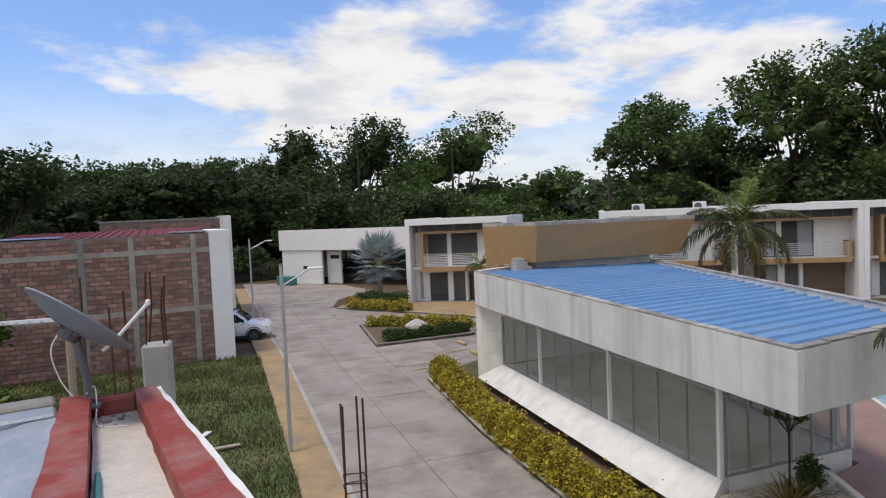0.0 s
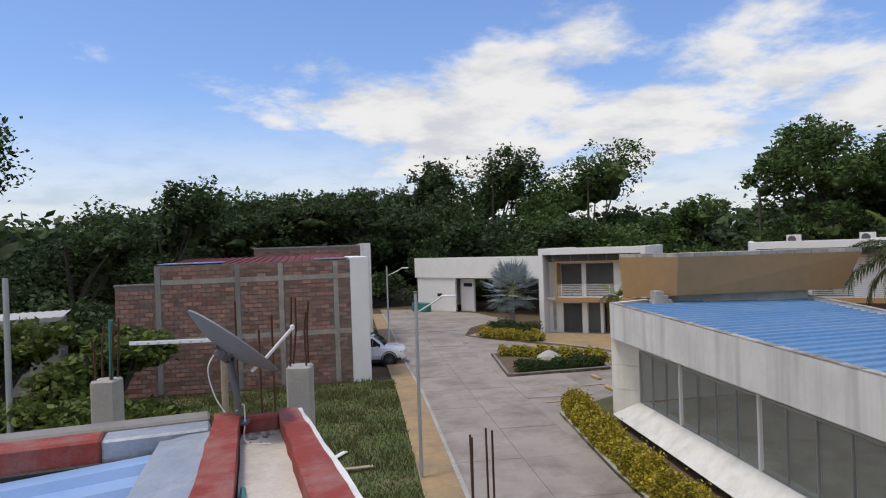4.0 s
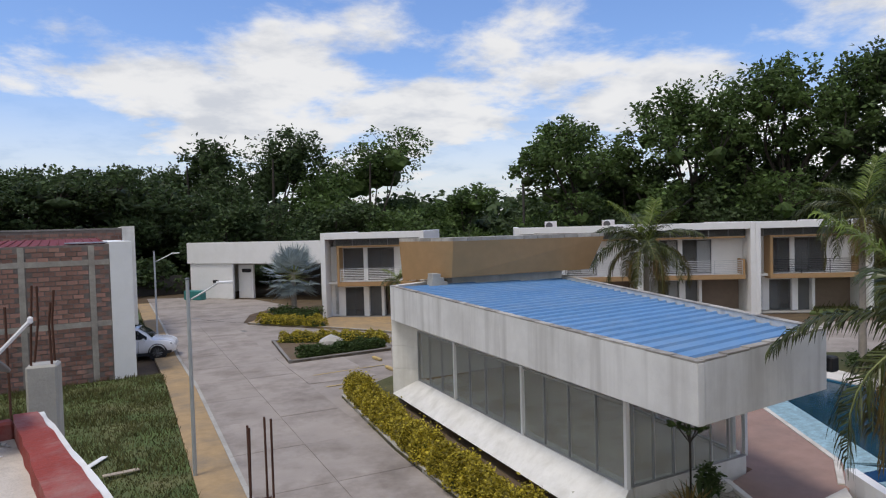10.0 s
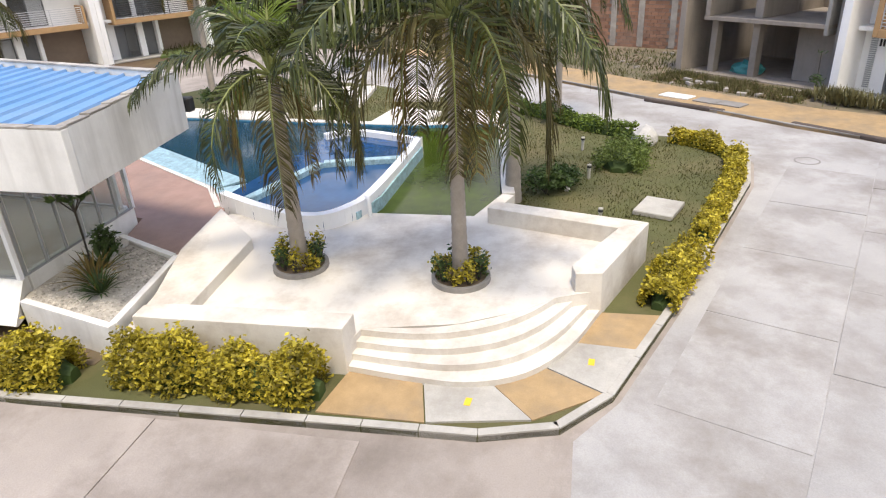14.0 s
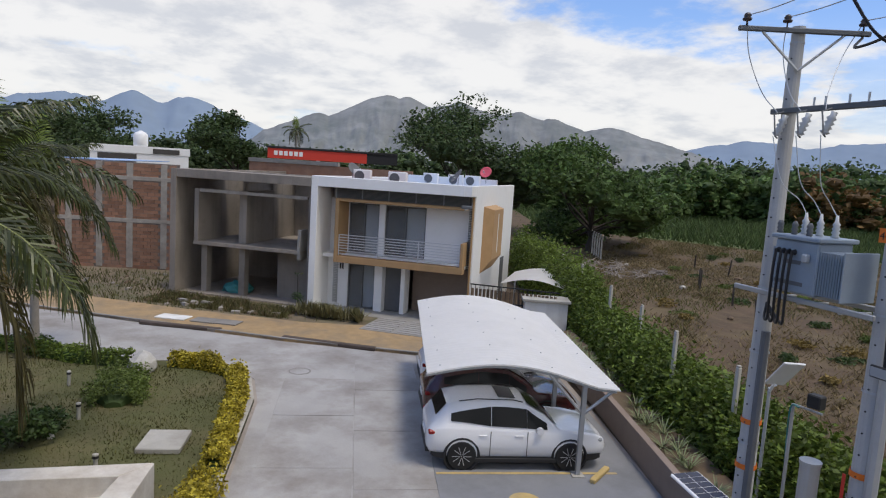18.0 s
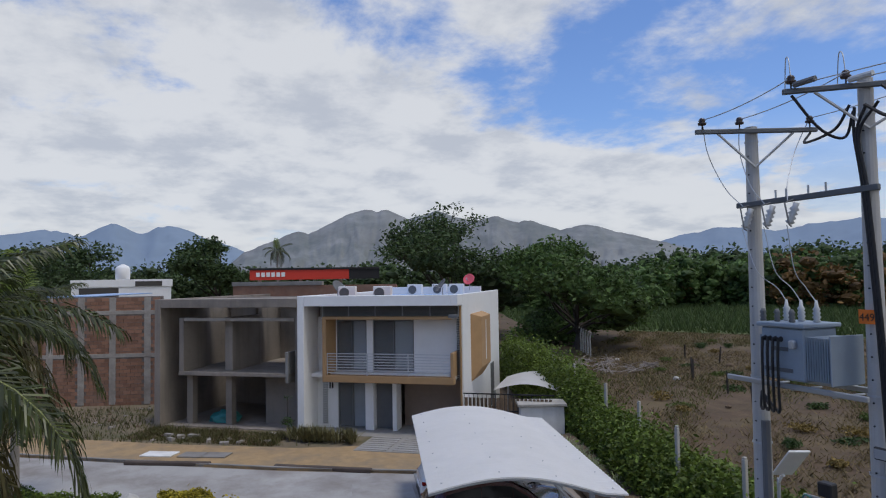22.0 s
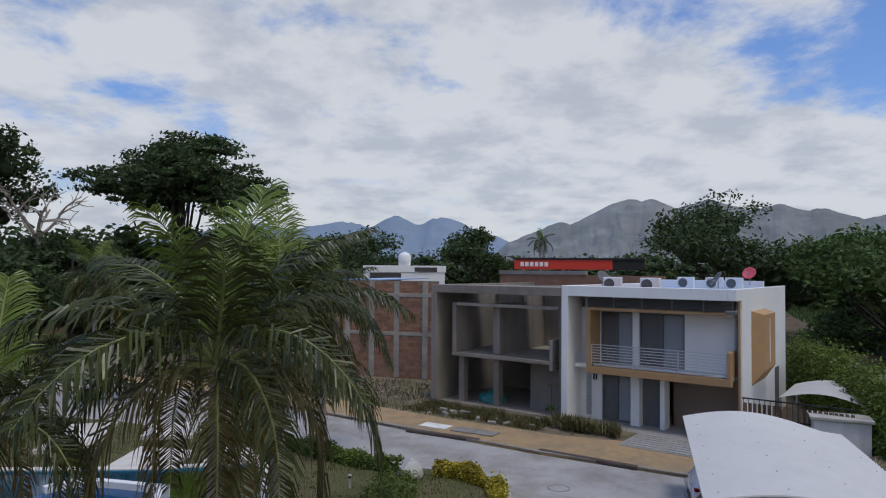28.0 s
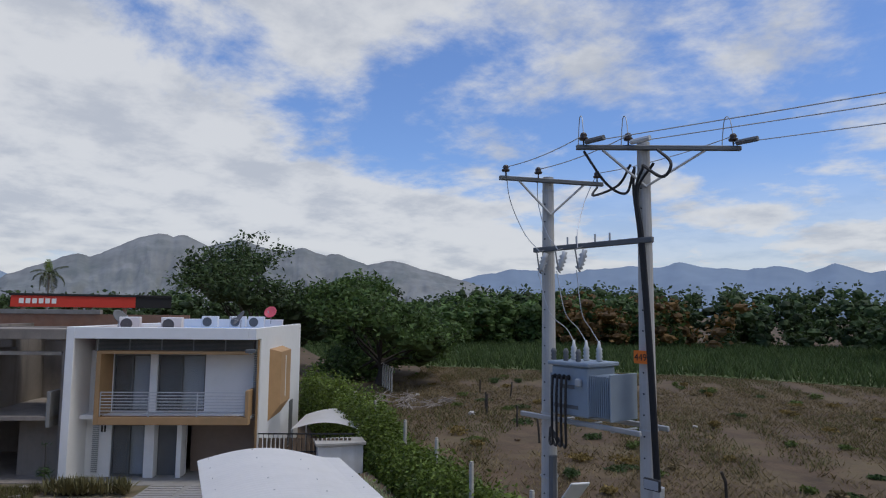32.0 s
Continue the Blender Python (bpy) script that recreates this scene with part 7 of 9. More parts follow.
ws = bpy.data.objects["wheel_stop"]
ws.matrix_world = pose(10.75, -9.3, 0.036, 0, 0, -60)
tagged(ws, "yellow painted wheel stop", "wheel stop")
bm = bmesh.new()
lathe(bm, [(0.005, 0), (0.36, 0), (0.36, 0.012), (0.31, 0.012), (0.31, 0.006), (0.005, 0.006)], 20, Matrix.Translation((20.03, -4.6, 0.001)))
tagged(part("manhole_cover", bm, "concrete"), "round cast manhole cover in the road", "manhole", "manhole covers")
for x, y in ((3.1, 44.5), (5.2, 47.0), (2.6, 40.5), (0.6, 53.0)):
    bm = bmesh.new()
    lathe(bm, [(0.005, 0), (0.36, 0), (0.36, 0.012), (0.31, 0.012), (0.31, 0.006), (0.005, 0.006)], 20, Matrix.Translation((x, y, 0.001)))
    tagged(part("manhole_cover", bm, "concrete"), "round cast manhole cover in the road", "manhole", "manhole covers")

stripe((4.75, 29.26), (8.2, 29.85), 0.10, "yellow", z=0.03, label="worn yellow line of the side bay")
stripe((4.84, 26.91), (7.1, 27.2), 0.10, "yellow", z=0.03, label="worn yellow line of the side bay")
for x, y in ((8.25, 31.2), (8.15, 28.75)):
    o = bx("wheel_stop", (-0.08, 0.08, -0.45, 0.45, 0, 0.11), "yellow", None, bev=0.02)
    o.matrix_world = pose(x, y, 0.022, 0, 0, 8)
    tagged(o, "worn yellow wheel stop in the side bay", "wheel stop", "side bay wheel stops")
# retaining wall, boundary hedge with posts
rw = thing("retaining_wall", Matrix(), "low brown retaining wall behind the parking bays", "wall", kind="structure")
slab_between("wall_panel", Vector((3.0, -7.35)), Vector((20.5, -14.55)), -0.18, 0.0, 0.75, "brown_wall", rw)
bm = bmesh.new()
prism(bm, [(3.0, -7.56), (20.5, -14.75), (20.9, -15.9), (3.4, -9.0)], 0.0, 0.62)
bmesh.ops.recalc_face_normals(bm, faces=bm.faces[:])
tagged(part("planting_strip", bm, "soil"), "raised soil strip behind the retaining wall", "planting bed", kind="structure")
HP = [(2.5, -10.2), (8.6, -12.1), (14.2, -13.9), (20.8, -16.9), (28.4, -20.0), (36.4, -23.0)]
for i, (p, q) in enumerate(zip(HP, HP[1:])):
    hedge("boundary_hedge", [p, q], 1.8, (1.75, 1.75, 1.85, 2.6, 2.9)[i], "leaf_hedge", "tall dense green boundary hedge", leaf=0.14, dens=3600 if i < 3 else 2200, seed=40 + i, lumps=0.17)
for x, y, h in ((9.6, -12.0, 2.75), (12.4, -12.9, 2.8), (15.7, -14.7, 2.75), (18.8, -16.0, 2.8), (23.2, -18.0, 2.9), (26.5, -19.3, 2.9)):
    p = thing("fence_post", Matrix.Translation((x, y, 0)), "grey concrete fence post standing in the hedge", "post", "fence posts")
    bx("shaft", (-0.05, 0.05, -0.05, 0.05, 0, h), "concrete_light", p)
    bx("top", (-0.045, 0.045, -0.045, 0.045, h + 0.001, h + 0.05), "concrete_light", p)
rngt = np.random.default_rng(77)
for i in range(44):
    s = rngt.uniform(0, 1)
    x, y = 4.5 + 15.5 * s, -8.45 - 5.9 * s - rngt.uniform(0.1, 0.6)
    spiky(Matrix.Translation((x, y, 0.6)), 26, 0.55, "agave", 100 + i, "tuft of long striped leaves in the strip", "grass_clump", 0.014, "strip plants", 0.7)

# ---- transformer poles ----
PM = pose(7.05, -9.3, 0.0, 0, 0, 174.4)
SP = 2.06
ARMS = ((0.0, 9.37, 9.28, (-1.0, 1.05), 67.0), (SP, 9.62, 9.50, (-1.1, 1.5), 51.0))


def arm_pt(i, k, dz=0.2, back=0.0):
    """The top of insulator k on the upper crossarm of pole i."""
    x, h, az_, ar, rot = ARMS[i]
    s = (ar[0] + 0.12, ar[0] * 0.25, ar[1] - 0.12)[k]
    return tuple(PM @ pose(x, 0, 0, 0, 0, rot) @ Vector((s, -0.135 - back, az_ + dz)))


for i, (x, h, arm_z, arm, arot) in enumerate(ARMS):
    AR = pose(0, 0, 0, 0, 0, arot)
    p = thing("utility_pole", PM @ pose(x, 0, 0), "tapered grey concrete utility pole with steel crossarms", "utility pole", "transformer poles")
    bm = bmesh.new()
    cyl(bm, (0, 0, 0), (0, 0, h), 0.17, 0.10, 16)
    part("shaft", bm, "pole", p, smooth=False)
    bx("crossarm", (arm[0], arm[1], -0.17, -0.10, arm_z - 0.04, arm_z + 0.04), "steel_dark", p, "dark steel crossarm").matrix_basis = AR
    for sx in (arm[0] * 0.62, arm[1] * 0.62):
        bm = bmesh.new()
        cyl(bm, (sx, -0.135, arm_z - 0.04), (0, -0.12, arm_z - 0.62), 0.022, n=5)
        part("arm_brace", bm, "galv", p).matrix_basis = AR
    for k, xx in enumerate((arm[0] + 0.12, arm[0] * 0.25, arm[1] - 0.12)):
        bm = bmesh.new()
        lathe(bm, [(0.012, 0), (0.012, 0.07), (0.065, 0.08), (0.075, 0.11), (0.045, 0.13), (0.06, 0.15), (0.04, 0.19), (0.02, 0.20)], 12, Matrix.Translation((xx, -0.135, arm_z + 0.04)))
        part("pin_insulator", bm, "brownins", p, "dark pin insulator", smooth=True).matrix_basis = AR
    bm = bmesh.new()
    for z in np.arange(1.5, h - 0.5, 0.32):
        r = 0.19 - 0.085 * z / h
        cyl(bm, (0.02, -r - 0.003, z), (0.02, -r + 0.01, z), 0.014, n=6)
    tagged(part("bolt_hole_row", bm, "black", p), kind="stuff")
    for z in (2.4, 4.0, 5.1, 8.0, 9.1):
        bm = bmesh.new()
        r = 0.19 - 0.085 * z / h + 0.004
        lathe(bm, [(r, 0), (r, 0.03), (r - 0.004, 0.03), (r - 0.004, 0)], 16, Matrix.Translation((0, 0, z)))
        part("strap", bm, "galv", p)
    for z in (1.95, 2.75):
        bm = bmesh.new()
        r = 0.19 - 0.085 * z / h + 0.004
        lathe(bm, [(r, 0), (r, 0.09), (r - 0.004, 0.09), (r - 0.004, 0)], 16, Matrix.Translation((0, 0, z)))
        part("marker_band", bm, "orange", p, "orange marker band")
    bm = bmesh.new()
    xo = 0.15 if i == 0 else 0.20
    tube(bm, [(xo, -0.08, 0.2), (xo, -0.07, 4.4 if i == 0 else 4.3)], 0.07 if i == 0 else 0.09, 8)
    part("conduit", bm, "galv" if i else "dgrey", p, "cable conduit strapped to the pole")
    if i == 1:
        for dx in (0.0, 0.035, 0.07):
            bm = bmesh.new()
            tube(bm, arc_pts([(0.17 + dx, -0.1, 4.3), (0.13 + dx, -0.16, 6.2), (0.02 + dx, -0.17, 8.0), (-0.06 + dx, -0.19, 8.8), (-0.03 + dx * 5, -0.2, 9.2)], 6), 0.022, 6)
            part("riser_cable", bm, "black", p, "black riser cable")
        bx("number_plate", (-0.13, 0.12, -0.165, -0.155, 6.12, 6.32), "orange", p, "orange pole number tag", bev=0)
        fc = bpy.data.curves.new("pole_number", "FONT")
        fc.body, fc.size, fc.align_x, fc.extrude = "449", 0.15, "CENTER", 0.002
        fo = new("pole_number", fc)
        fo.data.materials.append(M["black"])
        fo.parent = p
        fo.matrix_basis = pose(-0.005, -0.168, 6.165, 90, 0, 0)
        bx("warning_strip", (-0.16, -0.11, -0.185, -0.175, 2.1, 2.75), "red_sign", p, "red and white warning strip", bev=0)
lowarm = thing("fuse_crossarm", PM, "steel crossarm with three fuse cutouts between the poles", "crossarm")
bx("beam", (-0.2, SP + 0.25, -0.20, -0.12, 7.98, 8.07), "steel_dark", lowarm)
for x in (0.08, 0.52, 0.96):
    bm = bmesh.new()
    m2 = Matrix.Translation((x, -0.30, 7.62)) @ pose(0, 0, 0, -14, 12, 0)
    lathe(bm, [(0.04, 0), (0.075, 0.03), (0.04, 0.06), (0.075, 0.10), (0.04, 0.13), (0.075, 0.17), (0.04, 0.20), (0.075, 0.24), (0.04, 0.28), (0.05, 0.34)], 12, m2)
    f = part("fuse_cutout", bm, "ceramic", lowarm, "grey ceramic fuse cutout", smooth=True)
    bm = bmesh.new()
    tube(bm, [(x + 0.02, -0.22, 8.0), (x - 0.02, -0.36, 7.95), (x + 0.10, -0.42, 7.6), (x + 0.03, -0.3, 7.58)], 0.014, 5)
    part("cutout_bracket", bm, "dgrey", f)
for x in (0.2, 0.6, 0.8, 1.2, 1.5):
    bm = bmesh.new()
    cyl(bm, (x, -0.16, 8.07), (x, -0.16, 8.2), 0.016, n=6)
    part("bolt", bm, "galv", lowarm)
tr = thing("transformer", PM @ pose(0.42, -0.12, 5.16) @ Matrix.Diagonal((0.75, 1, 1, 1)), "grey pole-mounted distribution transformer with cooling fins", "transformer")
bx("tank", (0.18, 1.22, -0.42, 0.28, 0.06, 0.86), "trafo", tr, bev=0.03)
bx("cover", (0.12, 1.28, -0.47, 0.33, 0.863, 0.93), "trafo", tr, bev=0.015)
for k in range(9):
    bx("fin", (1.25 + 0.055 * k, 1.275 + 0.055 * k, -0.40, 0.24, 0.10, 0.74), "trafo", tr, bev=0.004)
bx("fin_panel", (1.76, 1.80, -0.42, 0.26, 0.06, 0.78), "trafo", tr, bev=0.01)
for k in range(2):
    bx("fin", (0.12 - 0.05 * k, 0.145 - 0.05 * k, -0.36, 0.2, 0.12, 0.72), "trafo", tr, bev=0.004)
for k, x in enumerate((0.30, 0.66, 1.02)):
    bm = bmesh.new()
    lathe(bm, [(0.04, 0), (0.075, 0.02), (0.045, 0.05), (0.075, 0.08), (0.045, 0.11), (0.07, 0.14), (0.045, 0.17), (0.065, 0.20), (0.035, 0.24), (0.02, 0.34)], 14, Matrix.Translation((x, 0.05, 0.93)))
    part("bushing", bm, "ceramic", tr, "ribbed grey bushing", smooth=True)
    bm = bmesh.new()
    lathe(bm, [(0.04, 0), (0.06, 0.02), (0.04, 0.05), (0.06, 0.08), (0.04, 0.11), (0.06, 0.14), (0.03, 0.20)], 12, Matrix.Translation((x - 0.25, -0.25, 0.93)))
    part("arrester", bm, "dgrey", tr, "dark surge arrester", smooth=True)
for k in range(4):
    bm = bmesh.new()
    x = 0.32 + 0.13 * k
    lathe(bm, [(0.03, 0), (0.045, 0.02), (0.03, 0.06), (0.02, 0.1)], 10, Matrix.Translation((x, -0.42, 0.68)) @ pose(0, 0, 0, 90, 0, 0))
    part("low_bushing", bm, "black", tr)
    bm = bmesh.new()
    tube(bm, arc_pts([(x, -0.5, 0.68), (x + 0.01, -0.53, 0.4), (x - 0.03, -0.5, -0.1), (x - 0.12, -0.42, -0.42), (x - 0.35, -0.3, -0.45), (-0.25, -0.1, -0.25)], 6), 0.024, 6)
    part("low_cable", bm, "black", tr, "black low-voltage cable")
for x0, x1, z in ((0.45, 0.85, 0.50), (0.25, 0.55, 0.18), (0.62, 0.95, 0.18)):
    bx("marking_bar", (x0, x1, -0.427, -0.421, z, z + 0.06), "dgrey", tr, "dark stencilled marking", bev=0)
bx("valve", (0.95, 1.08, -0.52, -0.43, 0.55, 0.68), "galv", tr, bev=0.02)
pf = thing("transformer_platform", PM, "pair of steel channels carrying the transformer", "platform")
for y in (-0.48, 0.24):
    bx("channel", (-0.22, SP + 0.2, y - 0.03, y + 0.03, 5.08, 5.16), "steel", pf)
for x in (0.4, 1.0, 1.7):
    bx("crosspiece", (x - 0.03, x + 0.03, -0.44, 0.2, 5.045, 5.077), "galv", pf)


def wire(pts, r, label, name="wire", smooth_n=10, mat="galv"):
    w = thing(name, Matrix(), label, "wire", "overhead wires")
    bm = bmesh.new()
    tube(bm, arc_pts(pts, smooth_n), r, 5)
    part("strand", bm, mat, w)


def pl_(x, y, z):
    return tuple(PM @ Vector((x, y, z)))


for k in range(3):
    p0, p1 = Vector(arm_pt(0, k)), Vector(arm_pt(1, k))
    fz = Vector(pl_(0.08 + 0.44 * k, -0.32, 7.98))
    wire([p0, p0.lerp(fz, 0.3) + Vector((0.22, -0.1, -0.1)), p0.lerp(fz, 0.7) + Vector((0.2, -0.1, -0.1)), fz], 0.008, "thin jumper wire looping down to a fuse")
    wire([pl_(0.10 + 0.44 * k, -0.38, 7.6), pl_(0.34 + 0.36 * k, -0.35, 6.9), pl_(0.50 + 0.27 * k, -0.1, 6.62), pl_(0.645 + 0.27 * k, -0.07, 6.40)], 0.008, "thin jumper wire from a fuse to the transformer")
    wire(sag(p0, p1, 0.06, 6), 0.009, "conductor between the two poles", smooth_n=2)
    up_ = Vector((0, 0, 0.42))
    q1 = Vector(arm_pt(1, k, 0.1, -0.45))
    wire([p1, p1.lerp(q1, 0.25) + up_ * 0.8, p1.lerp(q1, 0.7) + up_, q1], 0.008, "jumper loop over the crossarm")
c0, c1 = Vector(arm_pt(0, 2, -0.06)), Vector(arm_pt(1, 0, -0.06))
wire([c0, c0.lerp(c1, 0.35) - Vector((0, 0, 0.35)), pl_(SP - 0.35, -0.2, 8.95), pl_(SP - 0.1, -0.2, 9.25)], 0.022, "thick black cable between the crossarms", mat="black")
c2 = Vector(arm_pt(1, 1, -0.1))
wire([c1, c1.lerp(c2, 0.5) - Vector((0, 0, 0.5)), pl_(SP - 0.2, -0.2, 8.8), pl_(SP - 0.05, -0.2, 9.15)], 0.022, "thick black cable drooping beneath the arm", mat="black")
wire([pl_(SP + 0.12, -0.2, 9.2), pl_(SP + 0.5, -0.25, 8.95), pl_(SP + 0.62, -0.2, 9.15), pl_(SP + 0.35, -0.15, 9.42)], 0.025, "thick black cable loop", mat="black")
for k in range(3):
    a, b = Vector(arm_pt(1, k, 0.08)), Vector((-40.0, -7.0 - 0.9 * k, 10.6))
    wire(sag(a, b, 0.9, 8), 0.009, "overhead line running off to the next pole", smooth_n=2)
    dh = thing("strain_insulator", Matrix.Translation(a), "dark strain insulator at the end of the line", "insulator", "strain insulators")
    bm = bmesh.new()
    d = (b - a).normalized()
    cyl(bm, d * 0.05, d * 0.38, 0.045, n=8)
    part("body", bm, "ceramic" if k == 1 else "dgrey", dh)

# solar lamps, bollard and cable post by the poles
def solar_lamp(x, y, z, rz, tilt, label, base=0.0):
    s = thing("solar_lamp", pose(x, y, base, 0, 0, rz), label, "solar lamp", "solar lamps")
    bm = bmesh.new()
    cyl(bm, (0, 0, 0), (0, 0, z - base - 0.12), 0.035, n=8)
    part("pole", bm, "galv", s)
    bm = bmesh.new()
    tube(bm, [(0, 0, z - base - 0.2), (0.12, 0, z - base - 0.05), (0.22, 0, z - base)], 0.03, 6)
    part("arm", bm, "white_clean", s)
    bm = bmesh.new()
    box(bm, 0.0, 0.95, -0.19, 0.19, -0.02, 0.02)
    bevel(bm, 0.012)
    o = part("lamp_panel", bm, "white_clean", s)
    o.matrix_basis = pose(0.15, 0, z - base, 0, tilt, 0)
    for k in range(9):
        for j in range(2):
            bm = bmesh.new()
            box(bm, 0.04 + 0.1 * k, 0.13 + 0.1 * k, -0.165 + 0.17 * j, -0.005 + 0.17 * j, 0.021, 0.025)
            part("solar_cell", bm, "panel", o)
    return s


solar_lamp(3.75, -5.25, 3.33, -8, -6, "solar street lamp with a long tilted panel")
solar_lamp(7.85, -10.75, 3.1, 150, -40, "small solar lamp behind the hedge")
bo = thing("pipe_bollard", Matrix.Translation((5.55, -8.75, 0)), "thick grey capped pipe standing by the poles", "pipe")
bm = bmesh.new()
cyl(bm, (0, 0, 0), (0, 0, 2.75), 0.14, n=18)
part("pipe", bm, "steel", bo)
bm = bmesh.new()
cyl(bm, (0, 0, 2.751), (0, 0, 2.80), 0.155, n=18)
part("cap", bm, "steel", bo)
bx("plinth", (-1.2, 1.0, -0.6, 0.5, 0.0, 0.95), "concrete_light", bo, "low concrete plinth", 0.02)
fd = thing("security_floodlight", Matrix.Translation((6.7, -9.85, 0)), "small black floodlight on a post with green cable", "lamp")
bm = bmesh.new()
cyl(bm, (0, 0, 0), (0, 0, 3.15), 0.03, n=8)
cyl(bm, (0, 0, 3.15), (-0.6, 0.12, 3.2), 0.02, n=6)
part("post", bm, "steel", fd)
bx("lamp_box", (-0.52, -0.28, -0.08, 0.1, 3.22, 3.45), "black", fd, bev=0.02)
bm = bmesh.new()
tube(bm, arc_pts([(0.03, -0.03, 0.8), (0.05, -0.04, 2.0), (0.03, 0.03, 3.05), (-0.15, 0.05, 3.15)], 6), 0.014, 5)
part("green_cable", bm, "teal", fd)
pfl = thing("pole_floodlight", PM @ pose(SP + 0.12, -0.22, 4.35), "slim floodlight clamped to the pole", "lamp")
bx("lamp_box", (0.0, 0.28, -0.12, -0.06, -0.05, 0.12), "black", pfl, bev=0.015)
bx("lens", (0.02, 0.26, -0.126, -0.121, -0.03, 0.10), "lens_clear", pfl, bev=0)


# ---- palms of the pool garden ----
palm(Matrix.Translation((9.9, 3.33, ZD)), 4.70, 0.145, 3, "tall royal palm in a ring bed on the deck", 22, 3.3, 4)
palm(Matrix.Translation((9.82, 6.62, ZD)), 3.8, 0.155, 9, "short royal palm in a ring bed on the deck", 16, 2.7, 2)
palm(Matrix.Translation((15.3, 3.3, 0.1)), 5.6, 0.19, 14, "tall royal palm at the edge of the green basin", 22, 3.3, 3)
palm(Matrix.Translation((23.5, 3.1, 0.1)), 5.4, 0.13, 21, "slim royal palm on the lawn corner", 16, 2.6, 2)
palm(Matrix.Translation((33.3, 15.3, 0.0)), 6.2, 0.13, 22, "slim royal palm beside the ring road", 16, 2.6, 2)
palm(Matrix.Translation((33.4, 14.5, 0.0)), 5.5, 0.12, 23, "slim royal palm beside the ring road", 14, 2.4, 2)
palm(Matrix.Translation((25.4, 18.9, 0.1)), 6.2, 0.15, 24, "royal palm beyond the pool", 18, 2.9, 2)
palm(Matrix.Translation((18.95, 24.4, 0.1)), 5.0, 0.16, 27, "dark royal palm between the pool house and the terrace", 20, 2.9, 3)
palm(Matrix.Translation((13.2, 42.6, 0.1)), 2.6, 0.10, 26, "young palm before the corner house", 12, 1.6, 0)
fan_palm(Matrix.Translation((7.2, 48.6, 0.1)), 6.0, 5)
for (x, y), s in (((9.9, 3.33), 1), ((9.82, 6.62), 2)):
    rg = thing("ring_bed", Matrix.Translation((x, y, ZD)), "round kerbed bed of small shrubs at a palm's foot", "planter", "palm ring beds")
    bm = bmesh.new()
    lathe(bm, [(0.56, 0.0), (0.56, 0.10), (0.49, 0.10), (0.49, 0.0)], 22)
    part("ring_kerb", bm, "concrete", rg, "weathered concrete ring")
    bm = bmesh.new()
    lathe(bm, [(0.005, 0.0), (0.50, 0.0), (0.50, 0.07), (0.005, 0.09)], 20)
    part("bed_soil", bm, "soil", rg)
    for k in range(9):
        a = 2 * math.pi * k / 9 + s
        shrub(Matrix.Translation((x + 0.38 * math.cos(a), y + 0.38 * math.sin(a), ZD + 0.06)), 0.24, 0.42 + 0.12 * (k % 3), "leaf_gold" if (k + s) % 3 else "leaf_deep", 300 + 20 * s + k, "low leafy shrub at the palm's foot", leaf=0.08, n=170, group="bed shrubs")

for k, (x, y) in enumerate(((23.5, 3.1), (33.3, 15.3), (25.4, 18.9), (15.9, 2.5), (16.6, 2.2))):
    shrub(Matrix.Translation((x, y, 0.1)), 0.75, 0.75, "leaf_deep", 860 + k, "dark shrub on the lawn at a palm's foot", leaf=0.12, n=900, group="palm foot shrubs")
# weeds before the unfinished house
WP = [tuple((WH @ Vector(p))[:2]) for p in ((-7.3, -2.4, 0), (0.0, -2.3, 0), (0.0, -0.3, 0), (-7.3, -0.2, 0))]
blades("shell_weeds", WP, 3600, 0.22, "blade", 27, "straggling weeds before the unfinished house", 0.05, width=0.016, patch=0.3)
blades("shell_straw", WP, 3600, 0.16, "dry_tuft", 28, "dry straw before the unfinished house", 0.05, width=0.014, lean=1.0)

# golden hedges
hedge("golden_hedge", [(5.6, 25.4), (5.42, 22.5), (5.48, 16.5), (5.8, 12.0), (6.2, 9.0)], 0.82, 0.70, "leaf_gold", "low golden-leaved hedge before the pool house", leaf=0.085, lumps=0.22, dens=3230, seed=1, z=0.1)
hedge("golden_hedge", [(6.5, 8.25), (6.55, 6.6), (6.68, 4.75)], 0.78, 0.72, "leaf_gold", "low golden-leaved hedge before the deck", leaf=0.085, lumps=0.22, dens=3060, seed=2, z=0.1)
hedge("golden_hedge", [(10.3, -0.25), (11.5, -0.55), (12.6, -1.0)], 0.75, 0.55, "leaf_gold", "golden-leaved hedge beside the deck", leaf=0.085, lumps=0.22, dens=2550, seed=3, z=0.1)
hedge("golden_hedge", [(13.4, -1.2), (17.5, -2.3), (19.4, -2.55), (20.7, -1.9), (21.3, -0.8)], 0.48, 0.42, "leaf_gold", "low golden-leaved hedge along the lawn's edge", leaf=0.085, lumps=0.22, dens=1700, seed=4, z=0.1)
hedge("shrub_hedge", [(21.6, 0.3), (22.2, 1.6), (24.2, 3.9), (27.0, 8.2)], 0.55, 0.45, "leaf_hedge", "loose low shrubs along the lawn's edge", leaf=0.12, dens=500, seed=6, z=0.1)
hedge("clipped_hedge", [(17.9, 0.75), (20.2, 0.5)], 1.3, 0.50, "leaf_bush", "clipped dark green hedge on the lawn", leaf=0.08, dens=2200, seed=7, z=0.1)
hedge("island_hedge", [(4.7, 33.2), (9.4, 33.9)], 0.7, 0.5, "leaf_deep", "dark shrubs on the island", leaf=0.12, dens=900, seed=8, z=0.12)
